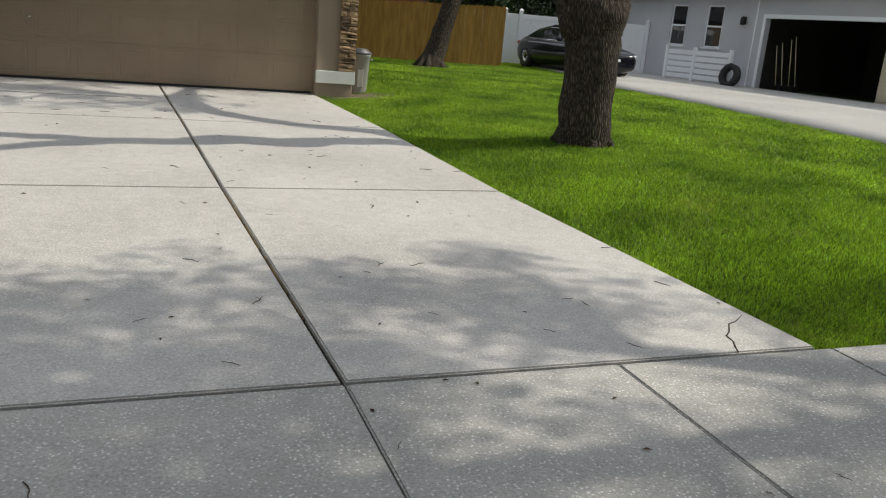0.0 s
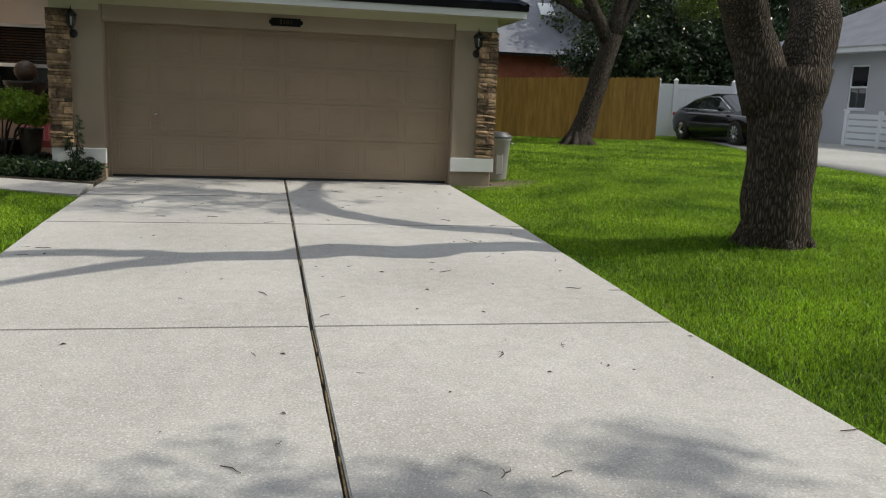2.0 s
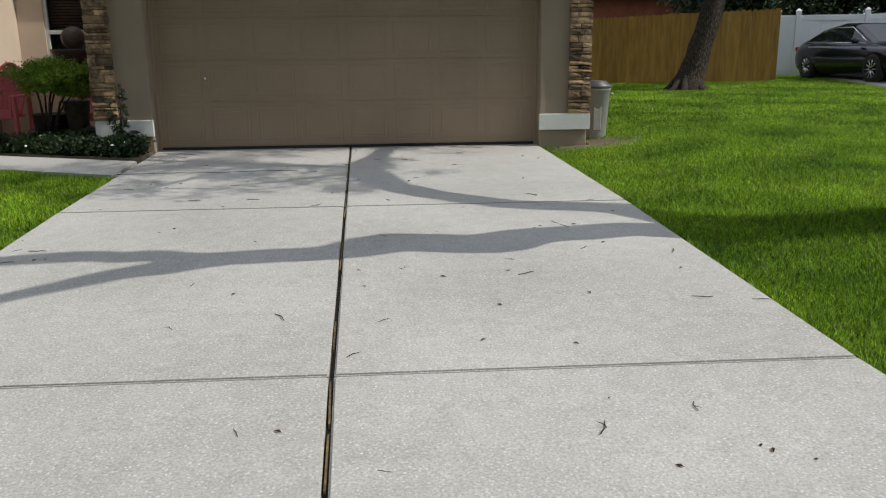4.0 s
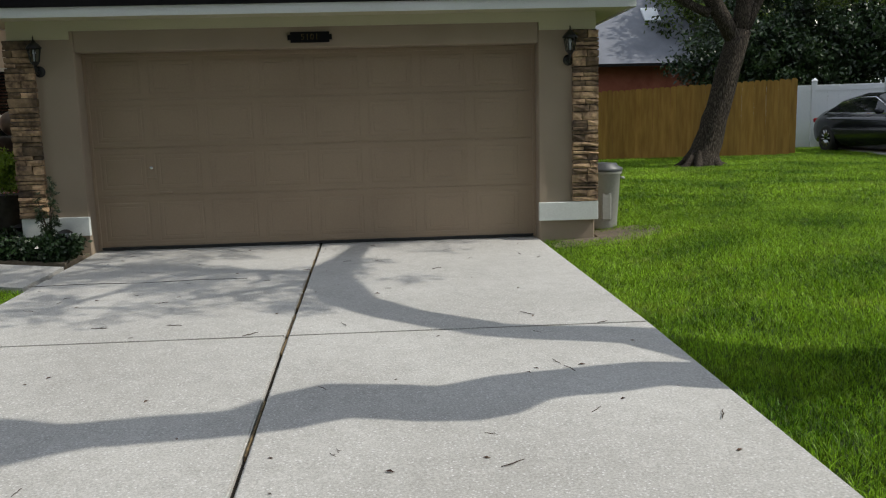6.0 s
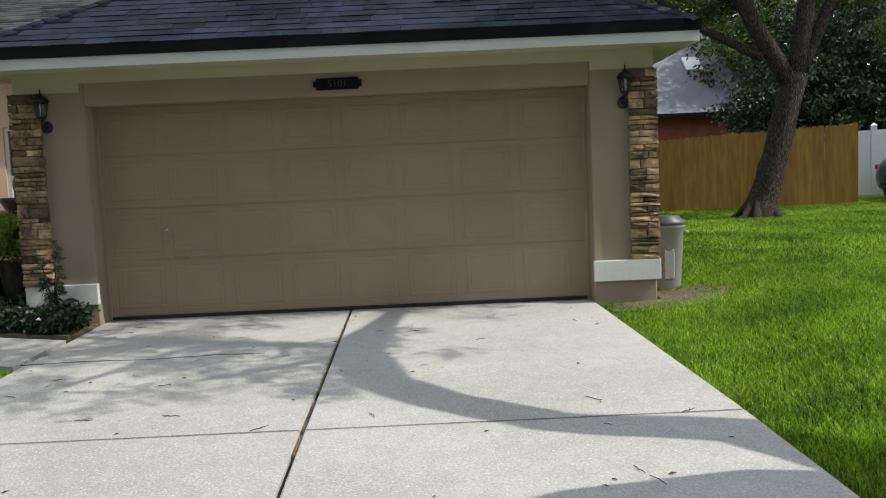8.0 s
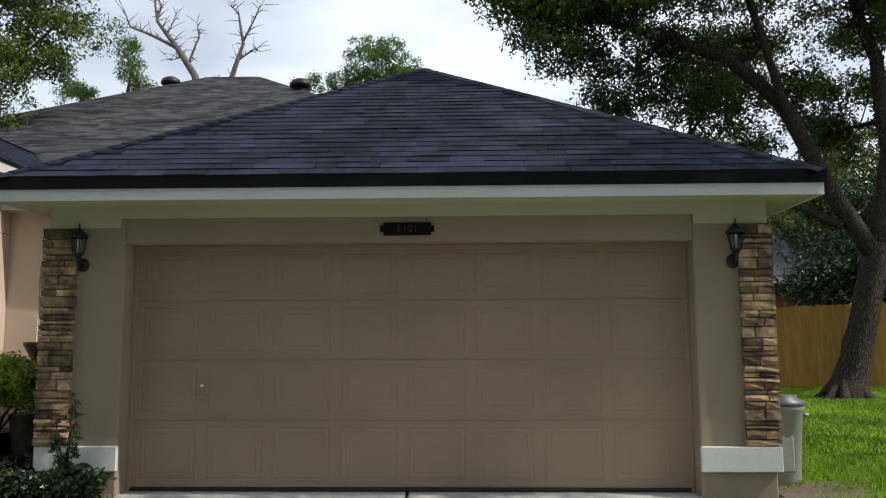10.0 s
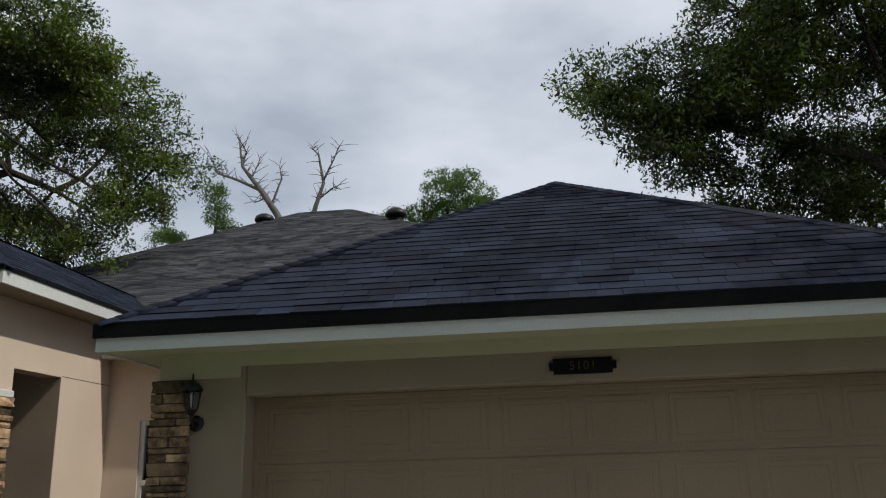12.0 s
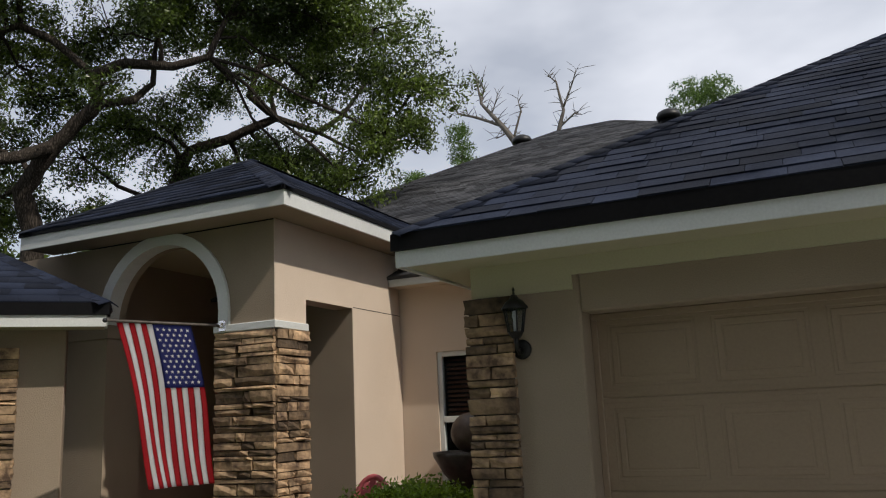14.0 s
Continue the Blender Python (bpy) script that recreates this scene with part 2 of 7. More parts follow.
M = dict(
    concrete=concrete("driveway concrete", (0.43, 0.418, 0.395), (0.56, 0.548, 0.525), (0.69, 0.69, 0.68)),
    walk=concrete("sidewalk concrete", (0.34, 0.34, 0.32), (0.45, 0.445, 0.42), (0.72, 0.72, 0.70)),
    joint=surf("expansion joint filler", (0.008, 0.007, 0.006), (0.04, 0.03, 0.015), 0.95, 60, 3, 0.6),
    fibre=surf("weathered joint strip", (0.03, 0.022, 0.012), (0.24, 0.17, 0.08), 0.95, 45, 5, 0.6),
    soil=surf("soil", (0.09, 0.07, 0.05), (0.20, 0.16, 0.11), 0.95, 30, 3, 0.8),
    # dark base: shade between blades and along the drive edge is in the colour
    turf=surf("shade-darkened turf base", (0.016, 0.03, 0.006), (0.05, 0.085, 0.012), 0.95, 50, 1.2, 0.8),
    grass=lawn_blades("grass blades", (0.055, 0.145, 0.007), (0.36, 0.565, 0.034), (0.42, 0.44, 0.08)),
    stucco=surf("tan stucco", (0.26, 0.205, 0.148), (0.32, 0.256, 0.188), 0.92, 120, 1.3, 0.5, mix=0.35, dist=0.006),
    # sun on the entry side is mixed into this paler stucco
    stucco_side=surf("pinkish beige lit-side stucco", (0.58, 0.475, 0.375), (0.66, 0.55, 0.44), 0.92, 120, 1.1, 0.55, mix=0.35, dist=0.006),
    cream=surf("cream painted trim", (0.42, 0.395, 0.27), (0.48, 0.45, 0.31), 0.6, 90, 1.6, 0.08),
    white=surf("white painted trim", (0.56, 0.58, 0.56), (0.66, 0.68, 0.66), 0.5, 70, 1.8, 0.06),
    vinyl=surf("white vinyl", (0.74, 0.77, 0.80), (0.82, 0.84, 0.87), 0.4, 30, 1.2, 0.04),
    door=surf("taupe garage door paint", (0.250, 0.184, 0.122), (0.302, 0.226, 0.152), 0.5, 60, 0.9, 0.06, mix=0.3),
    drip=surf("black metal drip edge", (0.003, 0.003, 0.004), (0.007, 0.007, 0.008), 0.6, 40, 2, 0.05, spec=0.12),
    black=surf("black painted metal", (0.008, 0.008, 0.008), (0.02, 0.02, 0.02), 0.45, 60, 3, 0.1, metal=0.3),
    gold=surf("tarnished brass numerals", (0.07, 0.05, 0.015), (0.13, 0.09, 0.03), 0.4, 60, 3, 0.05, metal=0.8),
    shingle=surf("charcoal asphalt shingles", (0.005, 0.008, 0.018), (0.021, 0.028, 0.050), 0.72, 160, 1.9, 0.5, rand="object", rand_amount=0.5, mix=0.5, dist=0.004, spec=0.15),
    shingle_i=surf("charcoal asphalt shingle field", (0.005, 0.008, 0.018), (0.021, 0.028, 0.050), 0.72, 160, 1.9, 0.5, rand="island", rand_amount=0.5, mix=0.5, dist=0.004, spec=0.15),
    shingle_m=surf("weathered grey shingle field", (0.034, 0.036, 0.042), (0.095, 0.096, 0.10), 0.8, 160, 1.0, 0.5, rand="island", rand_amount=0.6, mix=0.5, dist=0.004, spec=0.2),
    stone=surf("ledge stone", (0.065, 0.040, 0.026), (0.42, 0.285, 0.165), 0.9, 22, 5, 0.9, rand="object", rand_amount=0.75, mix=0.4, dist=0.012),
    mortar=surf("dark mortar", (0.05, 0.04, 0.035), (0.11, 0.09, 0.075), 0.95, 60, 4, 0.6),
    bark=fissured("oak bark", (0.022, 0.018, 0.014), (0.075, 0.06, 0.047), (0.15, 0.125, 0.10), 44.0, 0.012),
    # darker copy of the oak bark: the dense crown's shade is in the colour
    bark_shaded=fissured("shaded oak bark", (0.022, 0.018, 0.014), (0.052, 0.042, 0.033), (0.12, 0.10, 0.08), 36.0, 0.012),
    bark_pale=surf("bleached bark", (0.07, 0.06, 0.052), (0.17, 0.15, 0.13), 0.9, 30, 3, 0.6, stretch=(1, 1, 0.3), dist=0.02),
    leaf=surf("oak leaves", (0.016, 0.034, 0.006), (0.135, 0.195, 0.024), 0.36, 8, 0.6, 0.0, rand="island", rand_amount=0.65, mix=0.3, back=0.3),
    leaf_light=surf("young leaves", (0.06, 0.12, 0.02), (0.13, 0.22, 0.04), 0.5, 8, 0.6, 0.0, rand="island", rand_amount=0.4, mix=0.3, back=0.35),
    leaf_dark=surf("magnolia leaves", (0.012, 0.03, 0.010), (0.035, 0.065, 0.02), 0.3, 8, 0.6, 0.0, rand="island", rand_amount=0.4, mix=0.3, back=0.15),
    leaf_shrub=surf("bright shrub leaves", (0.09, 0.17, 0.012), (0.22, 0.34, 0.03), 0.45, 10, 1.5, 0.0, rand="island", rand_amount=0.35, mix=0.3, back=0.35),
    fence=surf("stained cedar pickets", (0.27, 0.138, 0.024), (0.44, 0.25, 0.052), 0.8, 14, 1.2, 0.35, rand="object", rand_amount=0.16, mix=0.6, stretch=(1, 1, 0.12)),
    pink=surf("faded coral plastic", (0.56, 0.12, 0.145), (0.66, 0.17, 0.19), 0.5, 30, 2.5, 0.05),
    can=surf("grey plastic bin", (0.30, 0.30, 0.275), (0.37, 0.365, 0.335), 0.55, 30, 2.2, 0.08),
    can_lid=surf("dark grey plastic lid", (0.055, 0.06, 0.065), (0.09, 0.095, 0.10), 0.45, 30, 2.2, 0.08),
    iron=surf("dark bronze fountain", (0.02, 0.016, 0.013), (0.06, 0.05, 0.04), 0.45, 20, 3, 0.3),
    clay=surf("brown clay ball", (0.07, 0.045, 0.032), (0.13, 0.088, 0.062), 0.5, 20, 3, 0.2),
    paint_car=surf("black car paint", (0.008, 0.009, 0.013), (0.012, 0.013, 0.018), 0.12, 10, 1, 0.0, metal=0.3),
    chrome=surf("chrome", (0.7, 0.7, 0.72), (0.8, 0.8, 0.82), 0.12, 20, 2, 0.0, metal=1.0),
    rubber=surf("tyre rubber", (0.012, 0.012, 0.012), (0.03, 0.03, 0.03), 0.85, 50, 3, 0.2),
    carglass=surf("dark tinted glass", (0.01, 0.012, 0.014), (0.014, 0.016, 0.02), 0.04, 4, 1, 0.0, spec=0.8),
    greywall=surf("pale grey house stucco", (0.44, 0.45, 0.48), (0.51, 0.52, 0.55), 0.9, 80, 1.1, 0.4, dist=0.006),
    # near black: the open garage's inner shade is painted into these surfaces
    interior=surf("shade-darkened garage interior", (0.035, 0.033, 0.03), (0.07, 0.066, 0.06), 0.9, 12, 1.2, 0.1),
    roomdark=surf("dim room wall", (0.05, 0.045, 0.04), (0.08, 0.07, 0.06), 0.9, 12, 1.2, 0.1),
    blind=surf("brown wooden blinds", (0.16, 0.055, 0.03), (0.26, 0.095, 0.05), 0.6, 30, 3, 0.1),
    redbrick=surf("red brick", (0.22, 0.06, 0.035), (0.34, 0.11, 0.065), 0.9, 40, 3, 0.4),
    slate=surf("blue grey roof", (0.13, 0.14, 0.165), (0.20, 0.21, 0.24), 0.85, 40, 1.5, 0.3),
    asphalt=surf("asphalt", (0.04, 0.04, 0.042), (0.065, 0.065, 0.065), 0.9, 90, 1.5, 0.5),
    red=surf("red cloth", (0.42, 0.012, 0.02), (0.52, 0.02, 0.03), 0.85, 300, 4, 0.15, back=0.25),
    whitecloth=surf("white cloth", (0.70, 0.70, 0.72), (0.80, 0.80, 0.82), 0.85, 300, 4, 0.15, back=0.25),
    blue=surf("blue cloth", (0.016, 0.022, 0.14), (0.03, 0.04, 0.20), 0.85, 300, 4, 0.15, back=0.25),
    twig=surf("dry twig", (0.03, 0.022, 0.016), (0.09, 0.06, 0.04), 0.9, 60, 8, 0.3),
    deadleaf=surf("dry leaf", (0.05, 0.02, 0.012), (0.14, 0.07, 0.03), 0.8, 60, 8, 0.2),
    paver=surf("terracotta porch slab", (0.26, 0.12, 0.085), (0.36, 0.18, 0.13), 0.85, 40, 2, 0.3),
    glass=glassy("lantern glass", (0.22, 0.22, 0.2), 0.05, 0.14),
    pane=glassy("window glass", (0.03, 0.035, 0.04), 0.02, 0.14),
    board=surf("cream cabinet panel", (0.45, 0.40, 0.28), (0.55, 0.49, 0.36), 0.7, 30, 2, 0.1),
)


# ---- mesh helpers ----
def bm_box(bm, lo, hi, bevel=0.0, rot=None):
    """Adds a box between two corners, with softened edges."""
    lo, hi = Vector([min(p) for p in zip(lo, hi)]), Vector([max(p) for p in zip(lo, hi)])
    out = bmesh.ops.create_cube(bm, size=1.0, matrix=Matrix.Translation((lo + hi) / 2) @ Matrix.Diagonal((*(hi - lo), 1)))
    if bevel:
        es = list({e for v in out["verts"] for e in v.link_edges})
        bmesh.ops.bevel(bm, geom=es, offset=bevel, segments=1, affect="EDGES")
    return bm


def boxes(*items, bevel=0.004):
    bm = bmesh.new()
    for lo, hi in items:
        bm_box(bm, lo, hi, bevel)
    return bm


def prism(points, z0, z1):
    """An upright slab over a ground outline; z0 and z1 numbers or functions of x, y."""
    bm = bmesh.new()
    top = [bm.verts.new((x, y, z1(x, y) if callable(z1) else z1)) for x, y in points]
    bot = [bm.verts.new((x, y, z0(x, y) if callable(z0) else z0)) for x, y in points]
    bm.faces.new(top)
    bm.faces.new(list(reversed(bot)))
    k = len(points)
    for i in range(k):
        j = (i + 1) % k
        bm.faces.new((top[j], top[i], bot[i], bot[j]))
    bmesh.ops.recalc_face_normals(bm, faces=bm.faces)
    return bm


def extrude_y(points, y0, y1):
    """A slab with an outline in x, z, from y0 to y1."""
    bm = prism([(x, z) for x, z in points], -y1, -y0)
    bmesh.ops.transform(bm, matrix=Matrix(((1, 0, 0, 0), (0, 0, -1, 0), (0, 1, 0, 0), (0, 0, 0, 1))), verts=bm.verts)
    bmesh.ops.recalc_face_normals(bm, faces=bm.faces)
    return bm


def lathe(profile, seg=24, centre=(0, 0, 0)):
    """Turned shape from (radius, z) pairs."""
    bm = bmesh.new()
    rings = []
    for r, z in profile:
        rings.append([bm.verts.new((centre[0] + r * math.cos(2 * math.pi * i / seg), centre[1] + r * math.sin(2 * math.pi * i / seg), centre[2] + z))
                      for i in range(seg)] if r > 1e-5 else [bm.verts.new((centre[0], centre[1], centre[2] + z))])
    for a, b in zip(rings, rings[1:]):
        for i in range(seg):
            j = (i + 1) % seg
            if len(a) > 1 and len(b) > 1:
                bm.faces.new((a[i], a[j], b[j], b[i]))
            elif len(a) > 1:
                bm.faces.new((a[i], a[j], b[0]))
            elif len(b) > 1:
                bm.faces.new((a[0], b[j], b[i]))
    for f in bm.faces:
        f.smooth = True
    return bm


def bm_tube(bm, points, radii, seg=8, wobble=0.0, rng=None):
    """Sweeps a round section along points, with a radius at each."""
    pts = [Vector(p) for p in points]
    rings = []
    side = None
    for i, p in enumerate(pts):
        d = (pts[min(i + 1, len(pts) - 1)] - pts[max(i - 1, 0)]).normalized()
        if side is None:
            side = d.orthogonal().normalized()
        side = (side - d * side.dot(d)).normalized()
        up = d.cross(side)
        ring = []
        for k in range(seg):
            a = 2 * math.pi * k / seg
            r = radii[i] * (1 + (rng.uniform(-wobble, wobble) if wobble else 0))
            ring.append(bm.verts.new(p + (side * math.cos(a) + up * math.sin(a)) * r))
        rings.append(ring)
    for a, b in zip(rings, rings[1:]):
        for k in range(seg):
            f = bm.faces.new((a[k], a[(k + 1) % seg], b[(k + 1) % seg], b[k]))
            f.smooth = True
    bm.faces.new(list(reversed(rings[0])))
    bm.faces.new(rings[-1])
    return bm


def mesh_of(name, bm, material):
    me = bpy.data.meshes.new(name)
    bm.to_mesh(me)
    bm.free()
    me.materials.append(material)
    return me


def part(name, bm, material, parent=None, label=""):
    """Links a bmesh as one mesh object under a thing or a part."""
    ob = new(name, mesh_of(name, bm, material))
    ob.parent = parent
    if label:
        ob["label"] = label
    return ob


def piece(name, mesh, parent, m=None):
    """One object on a mesh shared with its likes."""
    ob = new(name, mesh)
    ob.parent = parent
    if m is not None:
        ob.matrix_basis = m
    return ob


def thing(name, label, category, group="", kind="", at=None):
    ob = new(name)
    ob.empty_display_size = 0.2
    if at is not None:
        ob.matrix_basis = at
    return tagged(ob, label, category, group, kind)


def structure(name, bm, material, label, category):
    return tagged(part(name, bm, material), label, category, kind="structure")


def raw_mesh(name, verts, faces, material):
    """A mesh from arrays: verts (n, 3), faces (m, 3 or 4)."""
    me = bpy.data.meshes.new(name)
    verts, faces = np.asarray(verts, dtype=np.float32), np.asarray(faces, dtype=np.int32)
    k = faces.shape[1]
    me.vertices.add(len(verts))
    me.vertices.foreach_set("co", verts.ravel())
    me.loops.add(faces.size)
    me.loops.foreach_set("vertex_index", faces.ravel())
    me.polygons.add(len(faces))
    me.polygons.foreach_set("loop_start", np.arange(0, faces.size, k, dtype=np.int32))
    me.polygons.foreach_set("loop_total", np.full(len(faces), k, dtype=np.int32))
    me.update(calc_edges=True)
    me.validate()
    me.materials.append(material)
    return me


def smooth(a, b, x):
    t = min(1.0, max(0.0, (x - a) / (b - a)))
    return t * t * (3 - 2 * t)


# ---- heights of the ground ----
JOINTS = (0.0, -3.60, -7.10, -10.56)


def drive_z(x, y):
    """The drive falls from the door to the sidewalk."""
    if y >= 0:
        return 0.0
    return float(np.interp(-y, [0, 3.6, 7.1, 10.56, 12.15, 15.0], [0, 0.058, 0.148, 0.255, 0.29, 0.42]))


def drop_z(x, y):
    return -drive_z(x, y)


def lawn_z(x, y):
    base = drop_z(x, y)
    if y < -12.15:
        return base - 0.02
    lift = 0.17 * smooth(2.5, 4.6, x) * smooth(-10.9, -8.0, y) + 0.016 * max(0.0, min(x, 14) - 4.6) * smooth(-10.9, -5.0, y)
    lift += 0.03 * smooth(-2.2, -3.6, x)
    lift += 0.0 if x < 3 else 0.006 * max(0.0, min(y, 12))
    return base + lift - 0.015


# ---- ground, drive and walks ----
def ground_sheet():
    xs = np.concatenate([[-400, -150, -60, -30, -18], np.arange(-12, 26.01, 0.5), [30, 40, 60, 150, 400]])
    ys = np.concatenate([[-400, -150, -60, -35, -22], np.arange(-16, 22.01, 0.5), [26, 34, 50, 150, 500]])
    vs = [(x, y, lawn_z(x, y) - 0.045 - (0.25 if y < -14.5 else 0)) for y in ys for x in xs]
    k = len(xs)
    fs = [(j * k + i, j * k + i + 1, (j + 1) * k + i + 1, (j + 1) * k + i) for j in range(len(ys) - 1) for i in range(k - 1)]
    return tagged(new("ground", raw_mesh("ground", vs, fs, M["turf"])), "mown green lawn ground round the house", "ground", kind="structure")


ground_sheet()
EDGE_L, EDGE_C, EDGE_R = (-2.46, -2.28, -2.11, -1.95), (-0.005, 0.111, 0.219, 0.355), (2.44, 2.55, 2.62, 2.89)
driveway = thing("driveway", "pale concrete driveway slabs with dark joints and fallen twigs", "driveway", kind="structure")


def slab(points, name, material, parent):
    """A concrete slab with arrises worn round."""
    c = Vector((sum(p[0] for p in points) / len(points), sum(p[1] for p in points) / len(points)))
    bm = prism(points, lambda x, y: drop_z(x, y) - 0.12, drop_z)
    es = [e for e in bm.edges if all(v.co.z > drop_z(v.co.x, v.co.y) - 0.01 for v in e.verts)]
    bmesh.ops.bevel(bm, geom=es, offset=0.008, segments=2, affect="EDGES")
    return part(name, bm, material, parent)


def lerp(a, b, t):
    return a + (b - a) * t


GAP = 0.009
for r in range(3):
    y1, y0 = JOINTS[r] - (GAP if r else -0.34), JOINTS[r + 1] + GAP
    for lo, hi, g0, g1 in ((EDGE_L, EDGE_C, 0, -0.012), (EDGE_C, EDGE_R, 0.012, 0)):
        slab([(lo[r] + g0, y1), (lo[r + 1] + g0, y0), (hi[r + 1] + g1, y0), (hi[r] + g1, y1)], "slab", M["concrete"], driveway)
# filler in the joints, sunk below the slab tops
for r in range(3):
    y1, y0 = JOINTS[r] if r else 0.2, JOINTS[r + 1]
    part("joint_strip", prism([(EDGE_C[r] - 0.02, y1), (EDGE_C[r] + 0.02, y1), (EDGE_C[r + 1] + 0.02, y0), (EDGE_C[r + 1] - 0.02, y0)],
                              lambda x, y: drop_z(x, y) - 0.1, lambda x, y: drop_z(x, y) - 0.030), M["joint"], driveway, "blackened joint filler")
for r in (1, 2, 3):
    part("joint_strip", prism([(EDGE_L[r], JOINTS[r] - 0.012), (EDGE_R[r], JOINTS[r] - 0.012), (EDGE_R[r], JOINTS[r] + 0.012), (EDGE_L[r], JOINTS[r] + 0.012)],
                              lambda x, y: drop_z(x, y) - 0.1, lambda x, y: drop_z(x, y) - 0.034), M["joint"], driveway)
rng = random.Random(5)
for r in range(3):
    y = JOINTS[r] - 0.05
    while y > JOINTS[r + 1] + 0.3:
        step = rng.uniform(0.25, 0.7)
        t0, t1 = (y - JOINTS[r]) / (JOINTS[r + 1] - JOINTS[r]), (y - step - JOINTS[r]) / (JOINTS[r + 1] - JOINTS[r])
        if rng.random() < (0.9, 0.85, 0.9)[r]:
            xa, xb = lerp(EDGE_C[r], EDGE_C[r + 1], t0) + rng.uniform(-0.004, 0.004), lerp(EDGE_C[r], EDGE_C[r + 1], t1) + rng.uniform(-0.004, 0.004)
            part("joint_fibre", prism([(xa - 0.003, y), (xa + 0.005, y), (xb + 0.005, y - step), (xb - 0.003, y - step)],
                                      lambda x, yy: drop_z(x, yy) - 0.06, lambda x, yy: drop_z(x, yy) - 0.007), M["fibre"], driveway)
        y -= step + rng.uniform(0.02, 0.2)
# sidewalk that crosses the foot of the drive
sidewalk = thing("sidewalk", "grey concrete sidewalk slabs crossing the driveway", "sidewalk", kind="structure")
SIDE_X = [-24.0, -12, -6.2, -4.87, -3.57, -2.26, -0.95, 0.355, 1.662, 2.97, 4.28, 5.58, 6.9, 9, 14.0, 24.0]
for a, b in zip(SIDE_X, SIDE_X[1:]):
    slab([(a + 0.004, -10.583), (a + 0.004, -12.15), (b - 0.004, -12.15), (b - 0.004, -10.583)], "slab", M["walk"], sidewalk)
slab([(-3.4, -12.162), (-4.2, -15.0), (4.4, -15.0), (3.6, -12.162)], "slab", M["walk"], sidewalk)
structure("road", prism([(-200, -24), (200, -24), (200, -15.02), (-200, -15.02)], -0.6, -0.47), M["asphalt"], "dark asphalt street along the lots", "road")
WALK_NEAR, WALK_FAR = [(-2.42, -1.72), (-4.2, -1.02), (-6.6, -0.35)], [(-2.45, -0.74), (-4.5, 0.02), (-6.6, 0.42)]
walkway = thing("walkway", "pale concrete walkway from the drive to the entry", "walkway", kind="structure")
for i in range(2):
    bm = prism([(WALK_NEAR[i][0] - 0.006, WALK_NEAR[i][1]), (WALK_NEAR[i + 1][0] + 0.004, WALK_NEAR[i + 1][1]),
                (WALK_FAR[i + 1][0] + 0.004, WALK_FAR[i + 1][1]), (WALK_FAR[i][0] - 0.006, WALK_FAR[i][1])], -0.15, lambda x, y: drop_z(x, y) + 0.004)
    part("slab", bm, M["concrete"], walkway)


# ---- the house: garage front ----
garage_wall = thing("garage_wall", "tan stucco garage wall around the recessed door", "wall", kind="structure")
part("jamb", boxes(((-3.1, 0, -0.3), (-2.44, 0.24, 2.5)), bevel=0.012), M["stucco"], garage_wall)
part("jamb", boxes(((2.44, 0, -0.3), (3.06, 0.24, 2.5)), bevel=0.012), M["stucco"], garage_wall)
part("lintel", boxes(((-2.438, 0, 2.13), (2.438, 0.24, 2.5)), bevel=0.01), M["stucco"], garage_wall)
part("side", boxes(((2.84, 0.243, -0.3), (3.06, 7.0, 2.5)), bevel=0.0), M["stucco"], garage_wall)
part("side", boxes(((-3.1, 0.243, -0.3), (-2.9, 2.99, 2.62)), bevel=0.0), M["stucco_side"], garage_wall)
part("door_stop", boxes(((-2.44, 0.195, 2.09), (2.44, 0.238, 2.129)), ((-2.44, 0.196, 0.0), (-2.405, 0.237, 2.09)), ((2.405, 0.196, 0.0), (2.44, 0.237, 2.09))),
     M["door"], garage_wall)
frieze = [(-3.1, 2.262), (-2.475, 2.262), (-2.475, 2.346), (2.445, 2.346), (2.445, 2.262), (3.06, 2.262), (3.06, 2.497), (-3.1, 2.497)]
part("frieze", extrude_y(frieze, -0.022, -0.001), M["cream"], garage_wall, "cream painted frieze board with dropped ends")
for x0, x1 in ((-3.13, -2.425), (2.43, 3.09)):
    part("plinth", boxes(((x0, -0.05, 0.205), (x1, -0.002, 0.41)), bevel=0.006), M["white"], garage_wall, "chipped white plinth band")
structure("house_wall", boxes(((-10.6, 6.2, -0.3), (-5.2, 19.8, 2.9)), ((-5.2, 7.0, -0.3), (2.4, 19.8, 2.9)), bevel=0), M["stucco"], "plain stucco body of the house", "wall")

garage_door = thing("garage_door", "closed taupe panelled double garage door with dented handle", "garage door", kind="structure")
DOOR_Z = (0.035, 0.60, 1.12, 1.64, 2.125)


def door_panel(w, h):
    """An embossed panel: sunk border, raised field."""
    bm = bmesh.new()
    loops = []
    for inset, y in ((0, 0.0), (0.008, 0.009), (0.016, 0.009), (0.024, -0.002), (0.052, -0.002), (0.056, 0.003), (0.061, 0.003), (0.066, -0.002)):
        ix, iz = inset, min(inset, h * 0.42)
        loops.append([bm.verts.new((x, y * 0.45, z)) for x, z in ((ix, iz), (w - ix, iz), (w - ix, h - iz), (ix, h - iz))])
    for a, b in zip(loops, loops[1:]):
        for i in range(4):
            bm.faces.new((a[i], a[(i + 1) % 4], b[(i + 1) % 4], b[i]))
    bm.faces.new(loops[-1])
    return bm


